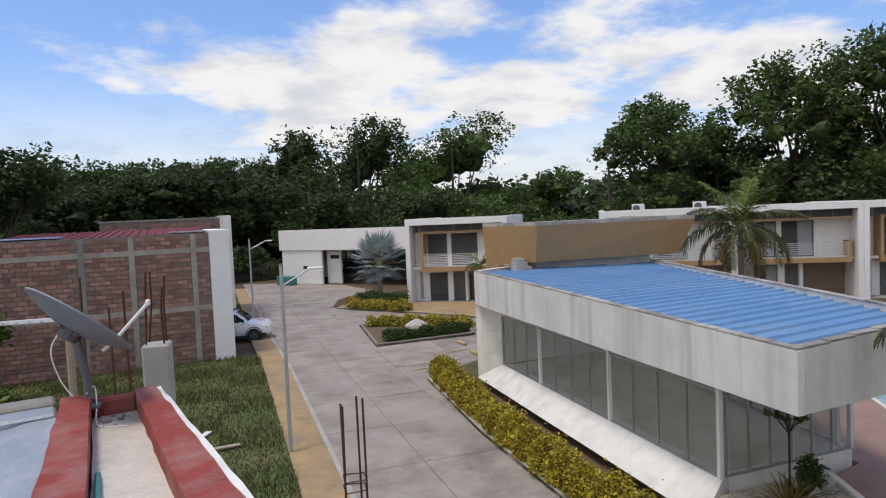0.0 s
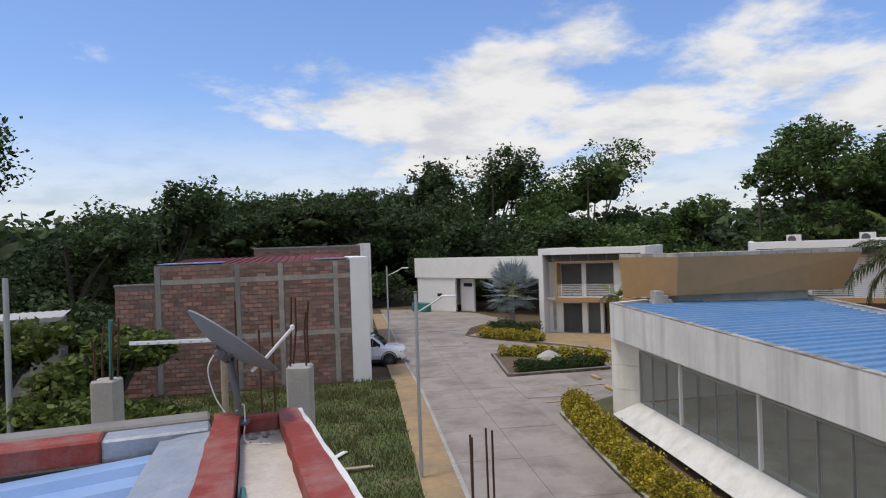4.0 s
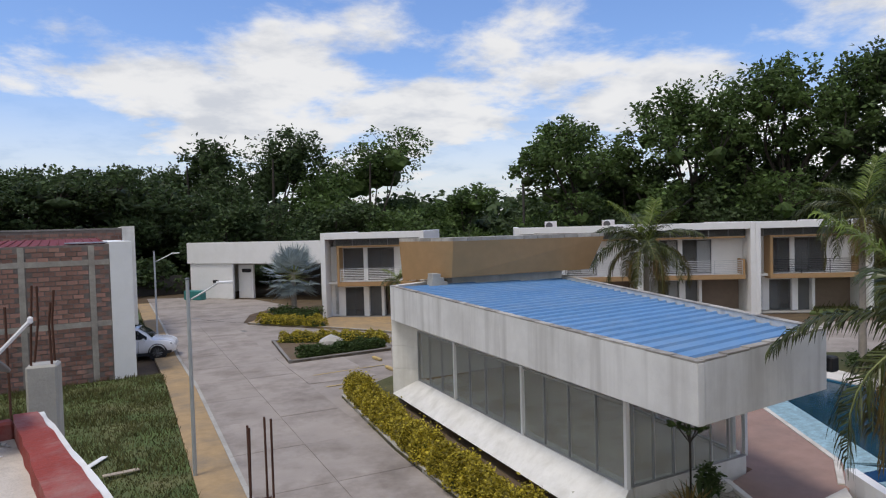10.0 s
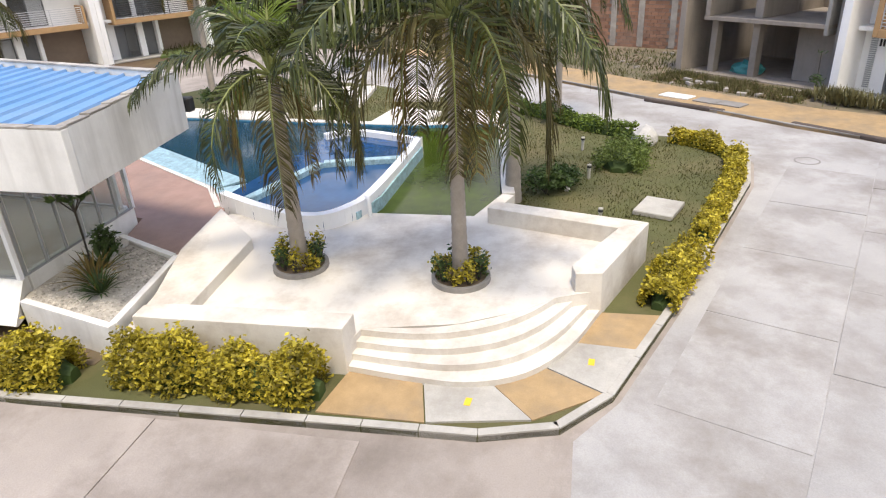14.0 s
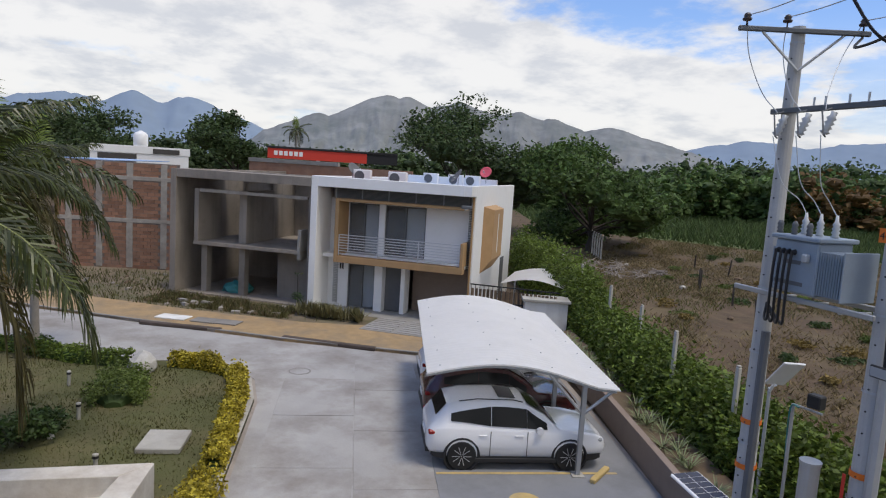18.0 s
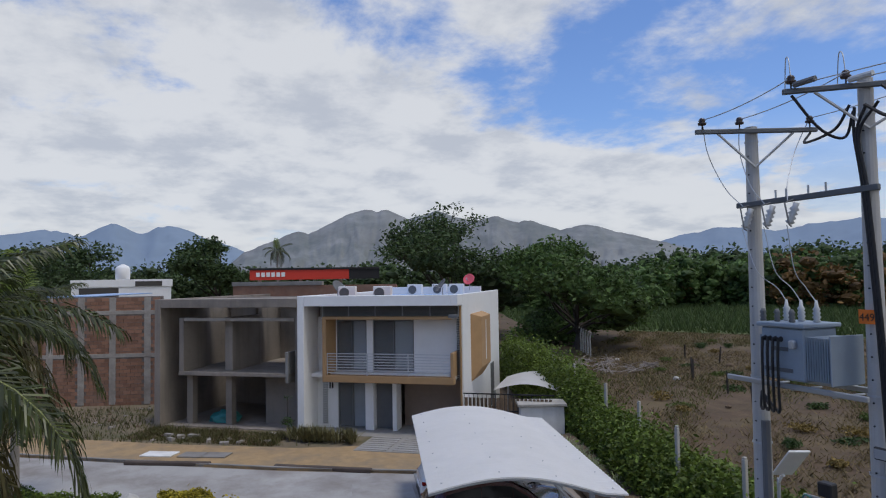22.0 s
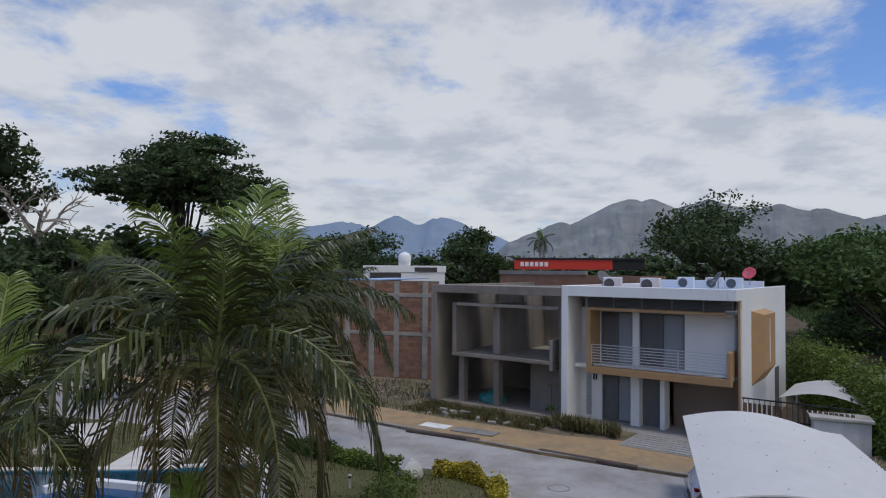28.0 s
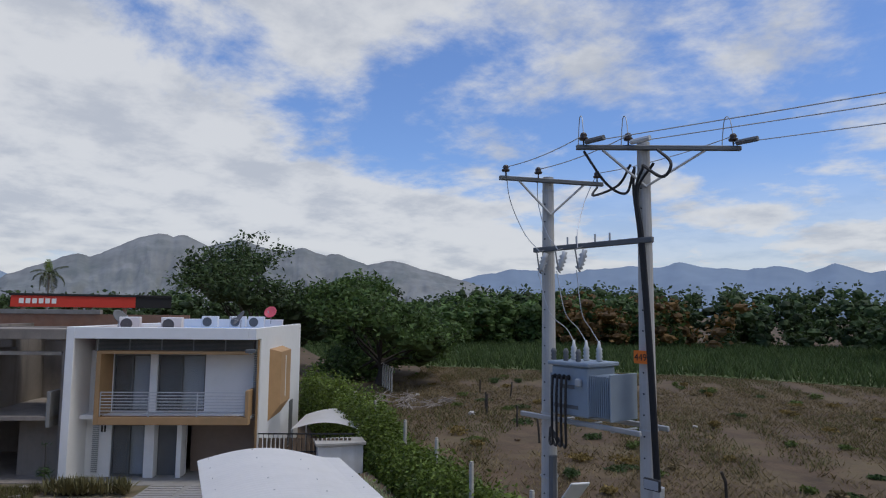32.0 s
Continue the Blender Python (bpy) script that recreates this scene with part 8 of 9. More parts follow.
hedge("island_hedge", [(4.6, 38.3), (9.6, 36.0), (9.6, 34.4)], 0.8, 0.55, "leaf_gold", "yellowish shrubs on the island", leaf=0.12, dens=700, seed=9, z=0.12)
hedge("golden_hedge", [(4.6, 47.0), (8.2, 43.0)], 0.9, 0.6, "leaf_gold", "golden hedge before the corner house", leaf=0.12, dens=900, seed=12, z=0.1)
hedge("shrub_hedge", [(5.4, 48.2), (8.4, 45.2)], 1.1, 0.9, "leaf_deep", "dark shrubs before the corner house", leaf=0.13, dens=900, seed=13, z=0.1)
for x, y, z, sx, lab in ((21.1, 0.0, 0.1, 0.62, "large pale boulder on the lawn"), (6.9, 35.3, 0.12, 0.7, "pale boulder on the island"), (13.6, 1.4, 0.1, 0.16, "small pale stone on the lawn"), (8.6, 10.2, 0.66, 0.2, "pale upright stone in the planter"), (9.2, 10.7, 0.66, 0.22, "grey stone in the planter"), (9.9, 11.0, 0.66, 0.2, "grey stone in the planter"), (17.6, 1.9, 0.1, 0.12, "small white stone on the lawn"), (16.3, 2.0, 0.1, 0.12, "small white stone on the lawn")):
    bm = bmesh.new()
    bmesh.ops.create_icosphere(bm, subdivisions=2, radius=1.0)
    for v in bm.verts:
        v.co *= 1 + 0.16 * noise.noise(v.co * 1.6 + Vector((x, y, 0)))
        v.co = Vector((v.co.x * sx, v.co.y * sx * 0.7, max(-0.2 * sx, v.co.z * sx * 0.75)))
    o = part("boulder", bm, "rock", None)
    o.location = (x, y, z + 0.15 * sx)
    tagged(o, lab, "stone", "garden stones")
bm = bmesh.new()
box(bm, -0.55, 0.55, -0.48, 0.48, 0, 0.13)
bevel(bm, 0.02)
o = part("inspection_box", bm, "concrete_light", None)
o.matrix_world = pose(15.2, -0.35, 0.1, 0, 0, -18)
tagged(o, "pale concrete inspection box on the lawn", "box")
for x, y in ((14.1, 1.0), (17.3, 1.5), (20.0, 1.9)):
    g = thing("garden_light", Matrix.Translation((x, y, 0.1)), "small pale bollard light on the lawn", "lamp", "garden lights")
    bm = bmesh.new()
    lathe(bm, [(0.045, 0), (0.045, 0.30), (0.06, 0.31), (0.06, 0.42), (0.02, 0.44)], 10)
    part("post", bm, "concrete_light", g)
    bm = bmesh.new()
    lathe(bm, [(0.062, 0.33), (0.062, 0.39), (0.055, 0.39), (0.055, 0.33)], 10)
    part("lens_ring", bm, "black", g)
hy = thing("pool_fill_pipe", Matrix.Translation((12.55, 6.2, ZD)), "white bent pipe standing at the pool rim", "pipe")
bm = bmesh.new()
tube(bm, arc_pts([(0, 0, 0), (0, 0, 0.35), (0.02, 0.03, 0.45), (0.1, 0.1, 0.46)], 5), 0.05, 8)
part("pipe", bm, "white_clean", hy)
for i, (x, y, s) in enumerate(((8.3, 10.3, 0.8), (8.0, 9.9, 0.6), (8.9, 10.6, 0.7))):
    spiky(Matrix.Translation((x, y, 0.64)), 60, s, "leaf_deep" if i else "palm_dry", 500 + i, "dark spiky plant in the planter", "spiky_plant", 0.02, "planter plants", 0.8)
shrub(Matrix.Translation((9.4, 10.9, 0.64)), 0.35, 0.8, "leaf_deep", 61, "dark leafy shrub in the planter")
ft = thing("frangipani", Matrix.Translation((8.75, 10.75, 0.64)), "thin small tree with dark leaf rosettes in the planter", "tree")
bm = bmesh.new()
tube(bm, arc_pts([(0, 0, 0), (0.03, 0.02, 0.7), (0.0, 0, 1.5)], 5), 0.022, 6)
for k in range(5):
    tube(bm, [(0, 0, 1.3), (0.25 * math.cos(k * 1.26), 0.25 * math.sin(k * 1.26), 1.65)], 0.014, 5)
part("trunk", bm, "bark", ft)
rl = np.random.default_rng(8)
P = np.concatenate([blob_points(rl, (0.26 * math.cos(k * 1.26), 0.26 * math.sin(k * 1.26), 1.66), (0.16, 0.16, 0.08), 26, 0.2) for k in range(5)])
v, f = leaves(P, 0.14, rl)
raw("crown", v, f, "leaf_deep", ft)

# pebbles of the planter
rpb = np.random.default_rng(19)
OCT = np.array([(1, 0, 0), (-1, 0, 0), (0, 1, 0), (0, -1, 0), (0, 0, 0.6), (0, 0, -0.6)], float)
OCF = np.array([(0, 2, 4), (2, 1, 4), (1, 3, 4), (3, 0, 4), (2, 0, 5), (1, 2, 5), (3, 1, 5), (0, 3, 5)])
V, Fc = [], []
for k in range(1100):
    u, w = rpb.random(), rpb.random()
    a, b = Vector((7.05, 8.95)).lerp(Vector((9.5, 9.5)), u), Vector((7.5, 11.2)).lerp(Vector((10.1, 11.4)), u)
    c = a.lerp(b, w)
    V.append(OCT * rpb.uniform(0.014, 0.042) * rpb.uniform(0.7, 1.4, 3) + np.array([c.x, c.y, 0.667]))
    Fc.append(OCF + 6 * k)
pb = raw("pebbles", np.concatenate(V).tolist(), np.concatenate(Fc).tolist(), "gravel")
tagged(pb, "pale pebbles covering the planter soil", "pebbles", "", "stuff")

# ---- walls behind the terrace ----
bk = thing("brick_house", pose(42.2, 3.6, 0, 0, 0, -113), "orange brick house shell behind the terrace", "house")
bx("party_wall", (-0.5, 6.2, 0, 0.22, 0, 6.1), "mortar", bk, bev=0)
bx("side_wall", (-0.5, -0.3, 0.23, 10, 0, 6.0), "mortar", bk, bev=0)
sk2 = []
for x in (0.0, 1.7, 3.4, 5.3):
    bx("column", (x - 0.08, x + 0.28, -0.04, 0.0, 0.1, 6.05), "frame_brown", bk, "stained concrete column", 0.01)
    sk2.append((x + 0.5, x + 0.72, 0, 7))
for z in (2.7, 5.1):
    bx("beam", (-0.5, 6.2, -0.045, -0.001, z, z + 0.22), "frame_brown", bk, "stained concrete beam", 0.01)
    sk2.append((0, 9, z, z + 0.25))
brick_rows(bk, Matrix.Translation((-0.5, 0, 0)), 6.7, 0.05, 6.1, 0.40, 0.20, 0.02, "brick_orange", sk2, np.random.default_rng(6), limit=200)
bx("roof_edge", (-0.6, 2.2, 0.25, 9.5, 6.103, 6.16), "blue_roof_pale", bk, "pale blue roof edge", 0.01)
up = thing("rear_shell", WH @ pose(-W - 2.4, 10.6, 0), "unfinished brick rear part with concrete ring beam", "building")
bx("brick_wall", (0, 11.0, 0.0, 0.2, 0, 6.55), "brick_orange", up, bev=0)
bx("ring_beam", (-0.05, 6.2, -0.05, 0.25, 6.553, 6.80), "concrete", up)
bx("side_wall", (0, 0.2, 0.21, 6, 0, 6.5), "brick_orange", up, bev=0)
wb = thing("white_house", pose(58.5, 3.3, 0, 0, 0, -93), "white flat-roofed house with a dark window band", "house")
bx("roof_slab", (0, 7.4, 0, 5, 6.55, 7.15), "white_clean", wb)
bx("window_band", (0.6, 3.4, -0.02, 0.0, 6.0, 6.5), "dark", wb, bev=0)
bx("lower_wall", (0.05, 7.3, 0.05, 4.9, 0, 6.54), "white_clean", wb)
# Flat plate; its dark colour replaces the shade of a recess.
bx("window_band", (4.6, 6.6, -0.03, -0.003, 6.6, 7.0), "dark", wb, "flat dark plate painted as a shaded opening", bev=0)
tank = thing("water_tank", pose(58.9, -0.4, 7.15), "round white rooftop water tank", "water tank")
bm = bmesh.new()
lathe(bm, [(0.5, 0), (0.55, 0.1), (0.55, 0.9), (0.4, 1.1), (0.15, 1.2), (0.15, 1.25)], 16)
part("tank_body", bm, "white_clean", tank, smooth=True)
ty = np.degrees(math.atan2(-31.6 + 17.7, 94.2 - 97.9))
sg = thing("filling_station", pose(97.9, -17.7, 0, 0, 0, float(ty)), "long red filling station canopy with a plain white band", "building")
bx("canopy_fascia", (0, 14.4, 0, 6, 7.0, 8.45), "red_sign", sg)
bx("canopy_top", (-0.2, 19.0, -0.1, 6.1, 8.453, 8.75), "black", sg)
bx("canopy_end", (14.403, 19.0, 0.02, 6, 7.0, 8.45), "black", sg)
for k in range(6):
    bx("lettering_bar", (0.9 + 0.72 * k, 1.42 + 0.72 * k, -0.04, -0.002, 7.45, 8.1), "white_clean", sg, "white bar", bev=0)
for x in (1, 7, 13):
    bx("column", (x, x + 0.5, 2, 2.5, 0, 7.0), "white_clean", sg, bev=0)
# roof equipment of the white house
for lx, ly, rz in ((1.75, 2.4, 8), (3.85, 1.5, 4), (3.2, 8.9, 0), (4.6, 9.1, 0), (5.6, 9.0, 0)):
    ac_unit(WH @ pose(lx - 0.3, ly, H - 0.275, 0, 0, rz))
sat_dish(WH @ pose(0.85, 2.6, H - 0.27, 0, 0, 70), 0.38, "dgrey", "dark grey dish on the white house roof", 55)
sat_dish(WH @ pose(5.9, 3.4, H - 0.27, 0, 0, -60), 0.38, "dgrey", "dark grey dish on the white house roof", 55)
sat_dish(WH @ pose(6.0, 9.2, H + 0.0, 0, 0, -10), 0.34, "pinkdish", "red dish on a roof mast", 60)
rp = thing("rear_parapet", WH @ pose(0.5, 9.9, 0), "low white rear parapet of the neighbouring roof", "parapet")
bx("parapet_wall", (0.0, 6.0, 0.0, 0.2, 5.0, H + 0.22), "white_clean", rp)
bx("roof_sheet", (0.0, 6.0, -3.5, -0.01, H - 0.24, H - 0.2), "blue_roof_pale", rp, "pale blue roof sheets", bev=0)
for x in (14.8 + 1.5, 14.8 + 5.5):
    ac_unit(ROW @ pose(x, 1.8, H - 0.275))
# fence, gate and box by the white house
gf = thing("metal_fence", WH @ pose(W + 0.1, 0.6, 0), "black metal fence backed with brown slats", "fence")
for k in range(22):
    bx("slat", (0.17 * k, 0.17 * k + 0.12, 0.05, 0.07, 0.05, 1.75), "bamboo", gf, bev=0)
for z in (0.25, 1.2, 1.9):
    bx("rail", (-0.05, 3.8, 0.0, 0.045, z, z + 0.05), "black", gf, bev=0)
for k in range(20):
    bm = bmesh.new()
    cyl(bm, (0.19 * k, 0.02, 0.1), (0.19 * k, 0.02, 1.93), 0.012, n=5)
    part("bar", bm, "black", gf)
cb2 = thing("small_canopy", WH @ pose(W + 1.0, 2.6, 0), "small white curved sheet canopy beside the house", "canopy")
bm = bmesh.new()
a, b = [], []
for k in range(13):
    yy = 3.0 * k / 12
    zz = 1.75 + 0.30 * math.sin(math.pi * k / 12)
    a.append(bm.verts.new((yy, 0, zz)))
    b.append(bm.verts.new((yy, 4.2, zz)))
for k in range(12):
    bm.faces.new((a[k], a[k + 1], b[k + 1], b[k]))
part("sheet", bm, "canopy", cb2)
for x, y in ((0.05, 0.1), (2.95, 0.1), (0.05, 4.1), (2.95, 4.1)):
    bx("post", (x - 0.04, x + 0.04, y - 0.04, y + 0.04, 0, 1.75), "steel", cb2, bev=0)
mb = thing("meter_box", pose(22.3, -15.5, 0, 0, 0, -118), "weathered white masonry box with a flat lid", "utility box")
bx("masonry_body", (-0.9, 0.9, -0.5, 0.5, 0, 1.55), "white", mb)
bx("lid", (-1.0, 1.0, -0.6, 0.6, 1.553, 1.66), "concrete_light", mb, "stained concrete lid")

# bed of succulents and paving before the white house
for k in range(70):
    rr = np.random.default_rng(900 + k)
    p = WH @ Vector((0.2 + 3.0 * rr.random(), -1.0 - 0.5 * rr.random(), 0.09))
    spiky(Matrix.Translation(p), 10, 0.72, "snake", 900 + k, "upright striped succulent in the front bed", "snake_plant", 0.03, "front bed plants", 1.25)
slab_m = WH @ pose(3.6, -2.4, 0)
dv = thing("driveway", slab_m, "driveway of pale strips set in gravel", "driveway", kind="structure")
bx("gravel_bed", (0, 3.0, 0, 2.4, 0.0, 0.11), "grey_wall", dv, bev=0)
for k in range(7):
    bx("paving_strip", (0.1, 1.35, 0.15 + k * 0.32, 0.35 + k * 0.32, 0.111, 0.135), "slab_pale", dv, bev=0)
    bx("paving_strip", (1.6, 2.9, 0.15 + k * 0.32, 0.35 + k * 0.32, 0.111, 0.135), "slab_pale", dv, bev=0)
yc = thing("yucca", Matrix.Translation(WH @ Vector((0.1, -1.1, 0.09))), "small dark rosette plant on a thin stem", "plant")
bm = bmesh.new()
tube(bm, [(0, 0, 0), (0.02, 0, 0.9), (0, 0.02, 1.75)], 0.02, 6)
part("stem", bm, "bark", yc)
rl = np.random.default_rng(3)
v, f = leaves(blob_points(rl, (0, 0, 0.75), (0.28, 0.28, 0.22), 60, 0.2), 0.28, rl, aspect=0.2)
raw("rosette", v, f, "leaf_deep", yc)
v, f = leaves(blob_points(rl, (0, 0, 1.75), (0.2, 0.2, 0.1), 14, 0.2), 0.22, rl, aspect=0.2)
raw("rosette", v, f, "leaf_deep", yc)

# ---- trees ----
LB = "dark leafy tree behind the houses"
TREES = (
    (-32.6, 45.0, 17.5, 7.5, "round", "leaf", 2), (-22.6, 45.4, 9.6, 7.0, "round", "leaf", 3), (-11.6, 25.0, 3.9, 3.0, "round", "leaf_bush", 4), (-16.2, 26.0, 4.0, 3.6, "round", "leaf_bush", 5),
    (-21.4, 58.9, 13.0, 6.5, "round", "leaf", 6), (-30, 62, 11.0, 8.0, "round", "leaf", 7), (-21.0, 77.8, 13.4, 9.0, "umbrella", "leaf", 8), (-15.6, 84.1, 14.6, 11.0, "umbrella", "leaf", 9),
    (-7.2, 85.2, 14.9, 11.0, "umbrella", "leaf", 10), (1.5, 95.4, 19.7, 7.4, "dome", "leaf", 11), (11.6, 89.6, 20.3, 10.0, "dome", "leaf", 12), (24.6, 89.0, 20.0, 11.0, "dome", "leaf_mid", 13),
    (38.0, 87.2, 12.0, 8.5, "round", "leaf_mid", 14), (30, 96, 11, 8, "round", "leaf", 15), (47, 76, 10.5, 7, "round", "leaf", 16), (5, 80, 9.5, 6, "round", "leaf", 17), (-6, 78, 8.0, 6, "round", "leaf", 18), (17, 79, 9.5, 7, "round", "leaf", 19),
    (41.5, 63.5, 18.6, 8.5, "umbrella", "leaf_mid", 20), (50.5, 55.0, 20.4, 9.0, "umbrella", "leaf_mid", 21), (57.5, 49.0, 23.2, 8.5, "umbrella", "leaf_mid", 22), (65.0, 42.5, 23.2, 8.5, "umbrella", "leaf", 23), (67.6, 22.4, 20.0, 7.0, "umbrella", "leaf", 24),
    (46, 60, 13, 7.5, "dome", "leaf", 25), (55, 51, 14, 8, "dome", "leaf", 26), (62, 41, 13, 7.5, "dome", "leaf", 27), (56, 27, 9.6, 6.6, "dome", "leaf", 28), (80.8, 25.7, 23.4, 12.8, "umbrella", "leaf", 29), (66, 15.5, 11.4, 7.2, "dome", "leaf", 30), (80, 14, 11.0, 8, "dome", "leaf", 31),
    (139, 4, 14.5, 13, "round", "leaf", 32), (128.2, -17.8, 15.2, 9.0, "dome", "leaf", 33), (112, 12, 12.5, 10, "round", "leaf", 34), (70.5, -37.3, 15.2, 10.0, "dome", "leaf", 35), (49.0, -38.6, 10.6, 7.8, "dome", "leaf_mid", 36), (57, -45, 10.4, 7.5, "dome", "leaf", 37),
)
for x, y, h, sp, form, mat, sd in TREES:
    d = math.hypot(x, y)
    tree(Matrix.Translation((x, y, 0)), h, sp, 600 + sd, mat, "spreading umbrella tree with gaps in its crown" if form == "umbrella" else LB, form, lobes=24 if form == "umbrella" else 28, per=1060 if d < 110 else 760, leaf=0.20 + d * 0.0040, trunk=0.30 + h * 0.012, bare=0.30 if form == "umbrella" else 0.10, under=sd not in (24, 29))
dt = thing("dead_tree", Matrix.Translation((57.0, 30.6, 0)), "bare pale dead tree among the crowns", "tree")
bm = bmesh.new()
rd = np.random.default_rng(5)

def twig(p, d, L, r, lvl):
    e = p + d * L
    tube(bm, arc_pts([p, p.lerp(e, 0.5) + Vector(rd.normal(size=3) * 0.06 * L), e], 3), lambda s: r * (1 - 0.5 * s), 5)
    if lvl:
        for _ in range(3):
            twig(p.lerp(e, rd.uniform(0.5, 1.0)), (d + Vector(rd.normal(size=3) * 0.55)).normalized(), L * 0.62, r * 0.55, lvl - 1)

twig(Vector((0, 0, 0)), Vector((0.05, 0, 1)), 9.6, 0.3, 0)
for k in range(5):
    twig(Vector((0.4, 0, 9.2)), Vector((math.cos(k * 1.3) * 0.6, math.sin(k * 1.3) * 0.6, 0.8)).normalized(), 3.2, 0.16, 2)
part("limb", bm, "deadwood", dt)
# far wood beyond the field and behind the houses
rw_ = np.random.default_rng(12)
for nm, arcs, mat, sd in (("far_wood", [(133, 168, 150, 178, 14.5), (168, 215, 110, 135, 12), (100, 136, 150, 185, 11.5), (80, 100, 150, 190, 12)], "leaf", 1), ("far_wood", [(134, 152, 143, 150, 11.5), (119, 135, 130, 150, 9.0)], "leaf_mid", 2), ("far_wood", [(136, 158, 140, 146, 11.5)], "leaf_orange", 3), ("far_wood", [(-75, -28, 62, 90, 12), (-28, 30, 100, 125, 12.5), (30, 72, 85, 115, 12.5)], "leaf", 4)):
    pts, fw_blobs = [], []
    for a0, a1, r0, r1, hh in arcs:
        n = int((a1 - a0) * (5 if sd != 3 else 0.55))
        for _ in range(n):
            a, r = radians(rw_.uniform(a0, a1)), rw_.uniform(r0, r1)
            h = hh * rw_.uniform(0.72, 1.08)
            cx, cy = r * math.sin(a), r * math.cos(a)
            for q in range(4):
                cx, cy = cx + rw_.uniform(-2.6, 2.6), cy + rw_.uniform(-2.6, 2.6)
                rr_, zq = rw_.uniform(2.0, 3.8), h * (0.16 + 0.2 * q) + rw_.uniform(-0.8, 0.8)
                pts.append(blob_points(rw_, (cx, cy, zq), (rr_, rr_, h * 0.18), 26, 0.35))
                fw_blobs.append(((cx, cy, zq - 0.4), (rr_ * 0.9, rr_ * 0.9, h * 0.17)))
    P = np.concatenate(pts)
    P[:, 2] = np.clip(P[:, 2], 0.05, None)
    v, f = leaves(P, 1.04, rw_, droop=0.1, aspect=0.6)
    cv, cf = cores(fw_blobs, rw_, 0.46)
    cf = [[i + len(v) for i in q] for q in cf]
    v, f = v + cv, f + cf
    tagged(raw(nm, v, f, mat), "distant wood of dense trees" if sd != 3 else "distant orange-tinted trees", "woodland", "", "stuff")
palm(Matrix.Translation((152, -34, 0)), 13.5, 0.25, 77, "distant coconut palm above the wood", 14, 4.0, 0, group="far palms")

# ---- field ----
bm = bmesh.new()
prism(bm, [(61.5, -57), (33, -72.7), (0, -78), (-20, -100), (0, -165), (60, -150), (110, -105), (125, -75), (74, -50)], -0.02, 0.03)
bmesh.ops.recalc_face_normals(bm, faces=bm.faces[:])
tagged(part("crop_strip", bm, "grass"), "strip of green crop at the field's end", "crop", kind="structure")
blades("crop", [(61.5, -57), (33, -72.7), (0, -78), (-20, -100), (0, -165), (60, -150), (110, -105), (125, -75), (74, -50)], 60000, 0.8, "crop", 3, "dense green crop", 0.0, width=0.12)
FIELD = [(12, -17), (40, -28), (62, -56), (33, -72), (0, -77), (-24, -82), (-22, -30), (-4, -14), (3, -14)]
blades("dry_grass", FIELD, 150000, 0.18, "dry_tuft", 5, "dry straw and weeds on the field", -0.03, width=0.030, lean=1.1, patch=-1.0)
blades("weeds", FIELD, 34000, 0.24, "blade", 6, "scattered green weeds on the field", -0.03, width=0.028, lean=0.7, patch=0.45)
rq = np.random.default_rng(9)
for k in range(110):
    x, y = rq.uniform(4, 48), rq.uniform(-64, -17)
    if y > -15.5 - 0.40 * x:
        continue
    shrub(Matrix.Translation((x, y, -0.03)), rq.uniform(0.3, 0.9), rq.uniform(0.18, 0.5), ("leaf_deep", "leaf_bush", "palm_dry", "dry_tuft")[k % 4], 700 + k, "low dark weed clump on the field", "weed_clump", 0.16, 260, "field weeds")
for k in range(9):
    x, y = (10.5, -24.5) if k == 0 else (rq.uniform(20, 40), rq.uniform(-45, -28))
    p = thing("fence_stake", Matrix.Translation((x, y, -0.03)), "weathered wooden stake in the field", "stake", "field stakes")
    bm = bmesh.new()
    tube(bm, [(0, 0, 0), (rq.uniform(-.1, .1), rq.uniform(-.1, .1), 0.8), (rq.uniform(-.2, .2), rq.uniform(-.2, .2), rq.uniform(1.1, 1.6))], 0.06, 6)
    part("stake_shaft", bm, "bark", p)
for k in range(6):
    p = thing("concrete_post", Matrix.Translation((44.0 + 1.0 * k, -36.0 - 0.55 * k, -0.03)), "pale leaning concrete post in the field", "post", "field posts")
    bm = bmesh.new()
    tube(bm, [(0, 0, 0), (0.02, 0, 1.6), (-0.25, 0.1, 2.1)], 0.07, 6)
    part("post_shaft", bm, "concrete_light", p)
for k in range(14):
    x, y = 38 + rq.uniform(-4, 5), -33 + rq.uniform(-3, 3)
    p = thing("branch_heap", Matrix.Translation((x, y, 0)), "heap of cut dry branches on the field", "branches", "branch heaps")
    for q in range(7):
        bm = bmesh.new()
        a = rq.uniform(0, 6.28)
        L = rq.uniform(0.8, 2.0)
        cyl(bm, (-L / 2 * math.cos(a), -L / 2 * math.sin(a), rq.uniform(0, .2)), (L / 2 * math.cos(a), L / 2 * math.sin(a), rq.uniform(.1, .7)), 0.035, 0.015, 5)
        part("branch", bm, "deadwood", p)
for k in range(12):
    x, y = rq.uniform(18, 42), rq.uniform(-50, -26)
    bm = bmesh.new()
    bmesh.ops.create_icosphere(bm, subdivisions=1, radius=rq.uniform(0.15, 0.4))
    for vtx in bm.verts:
        vtx.co.z *= 0.55
    o = part("field_stone", bm, "rock" if k % 3 == 0 else "soil", None)
    o.location = (x, y, 0.05)
    tagged(o, "stone or clod lying on the field", "stone", "field stones")

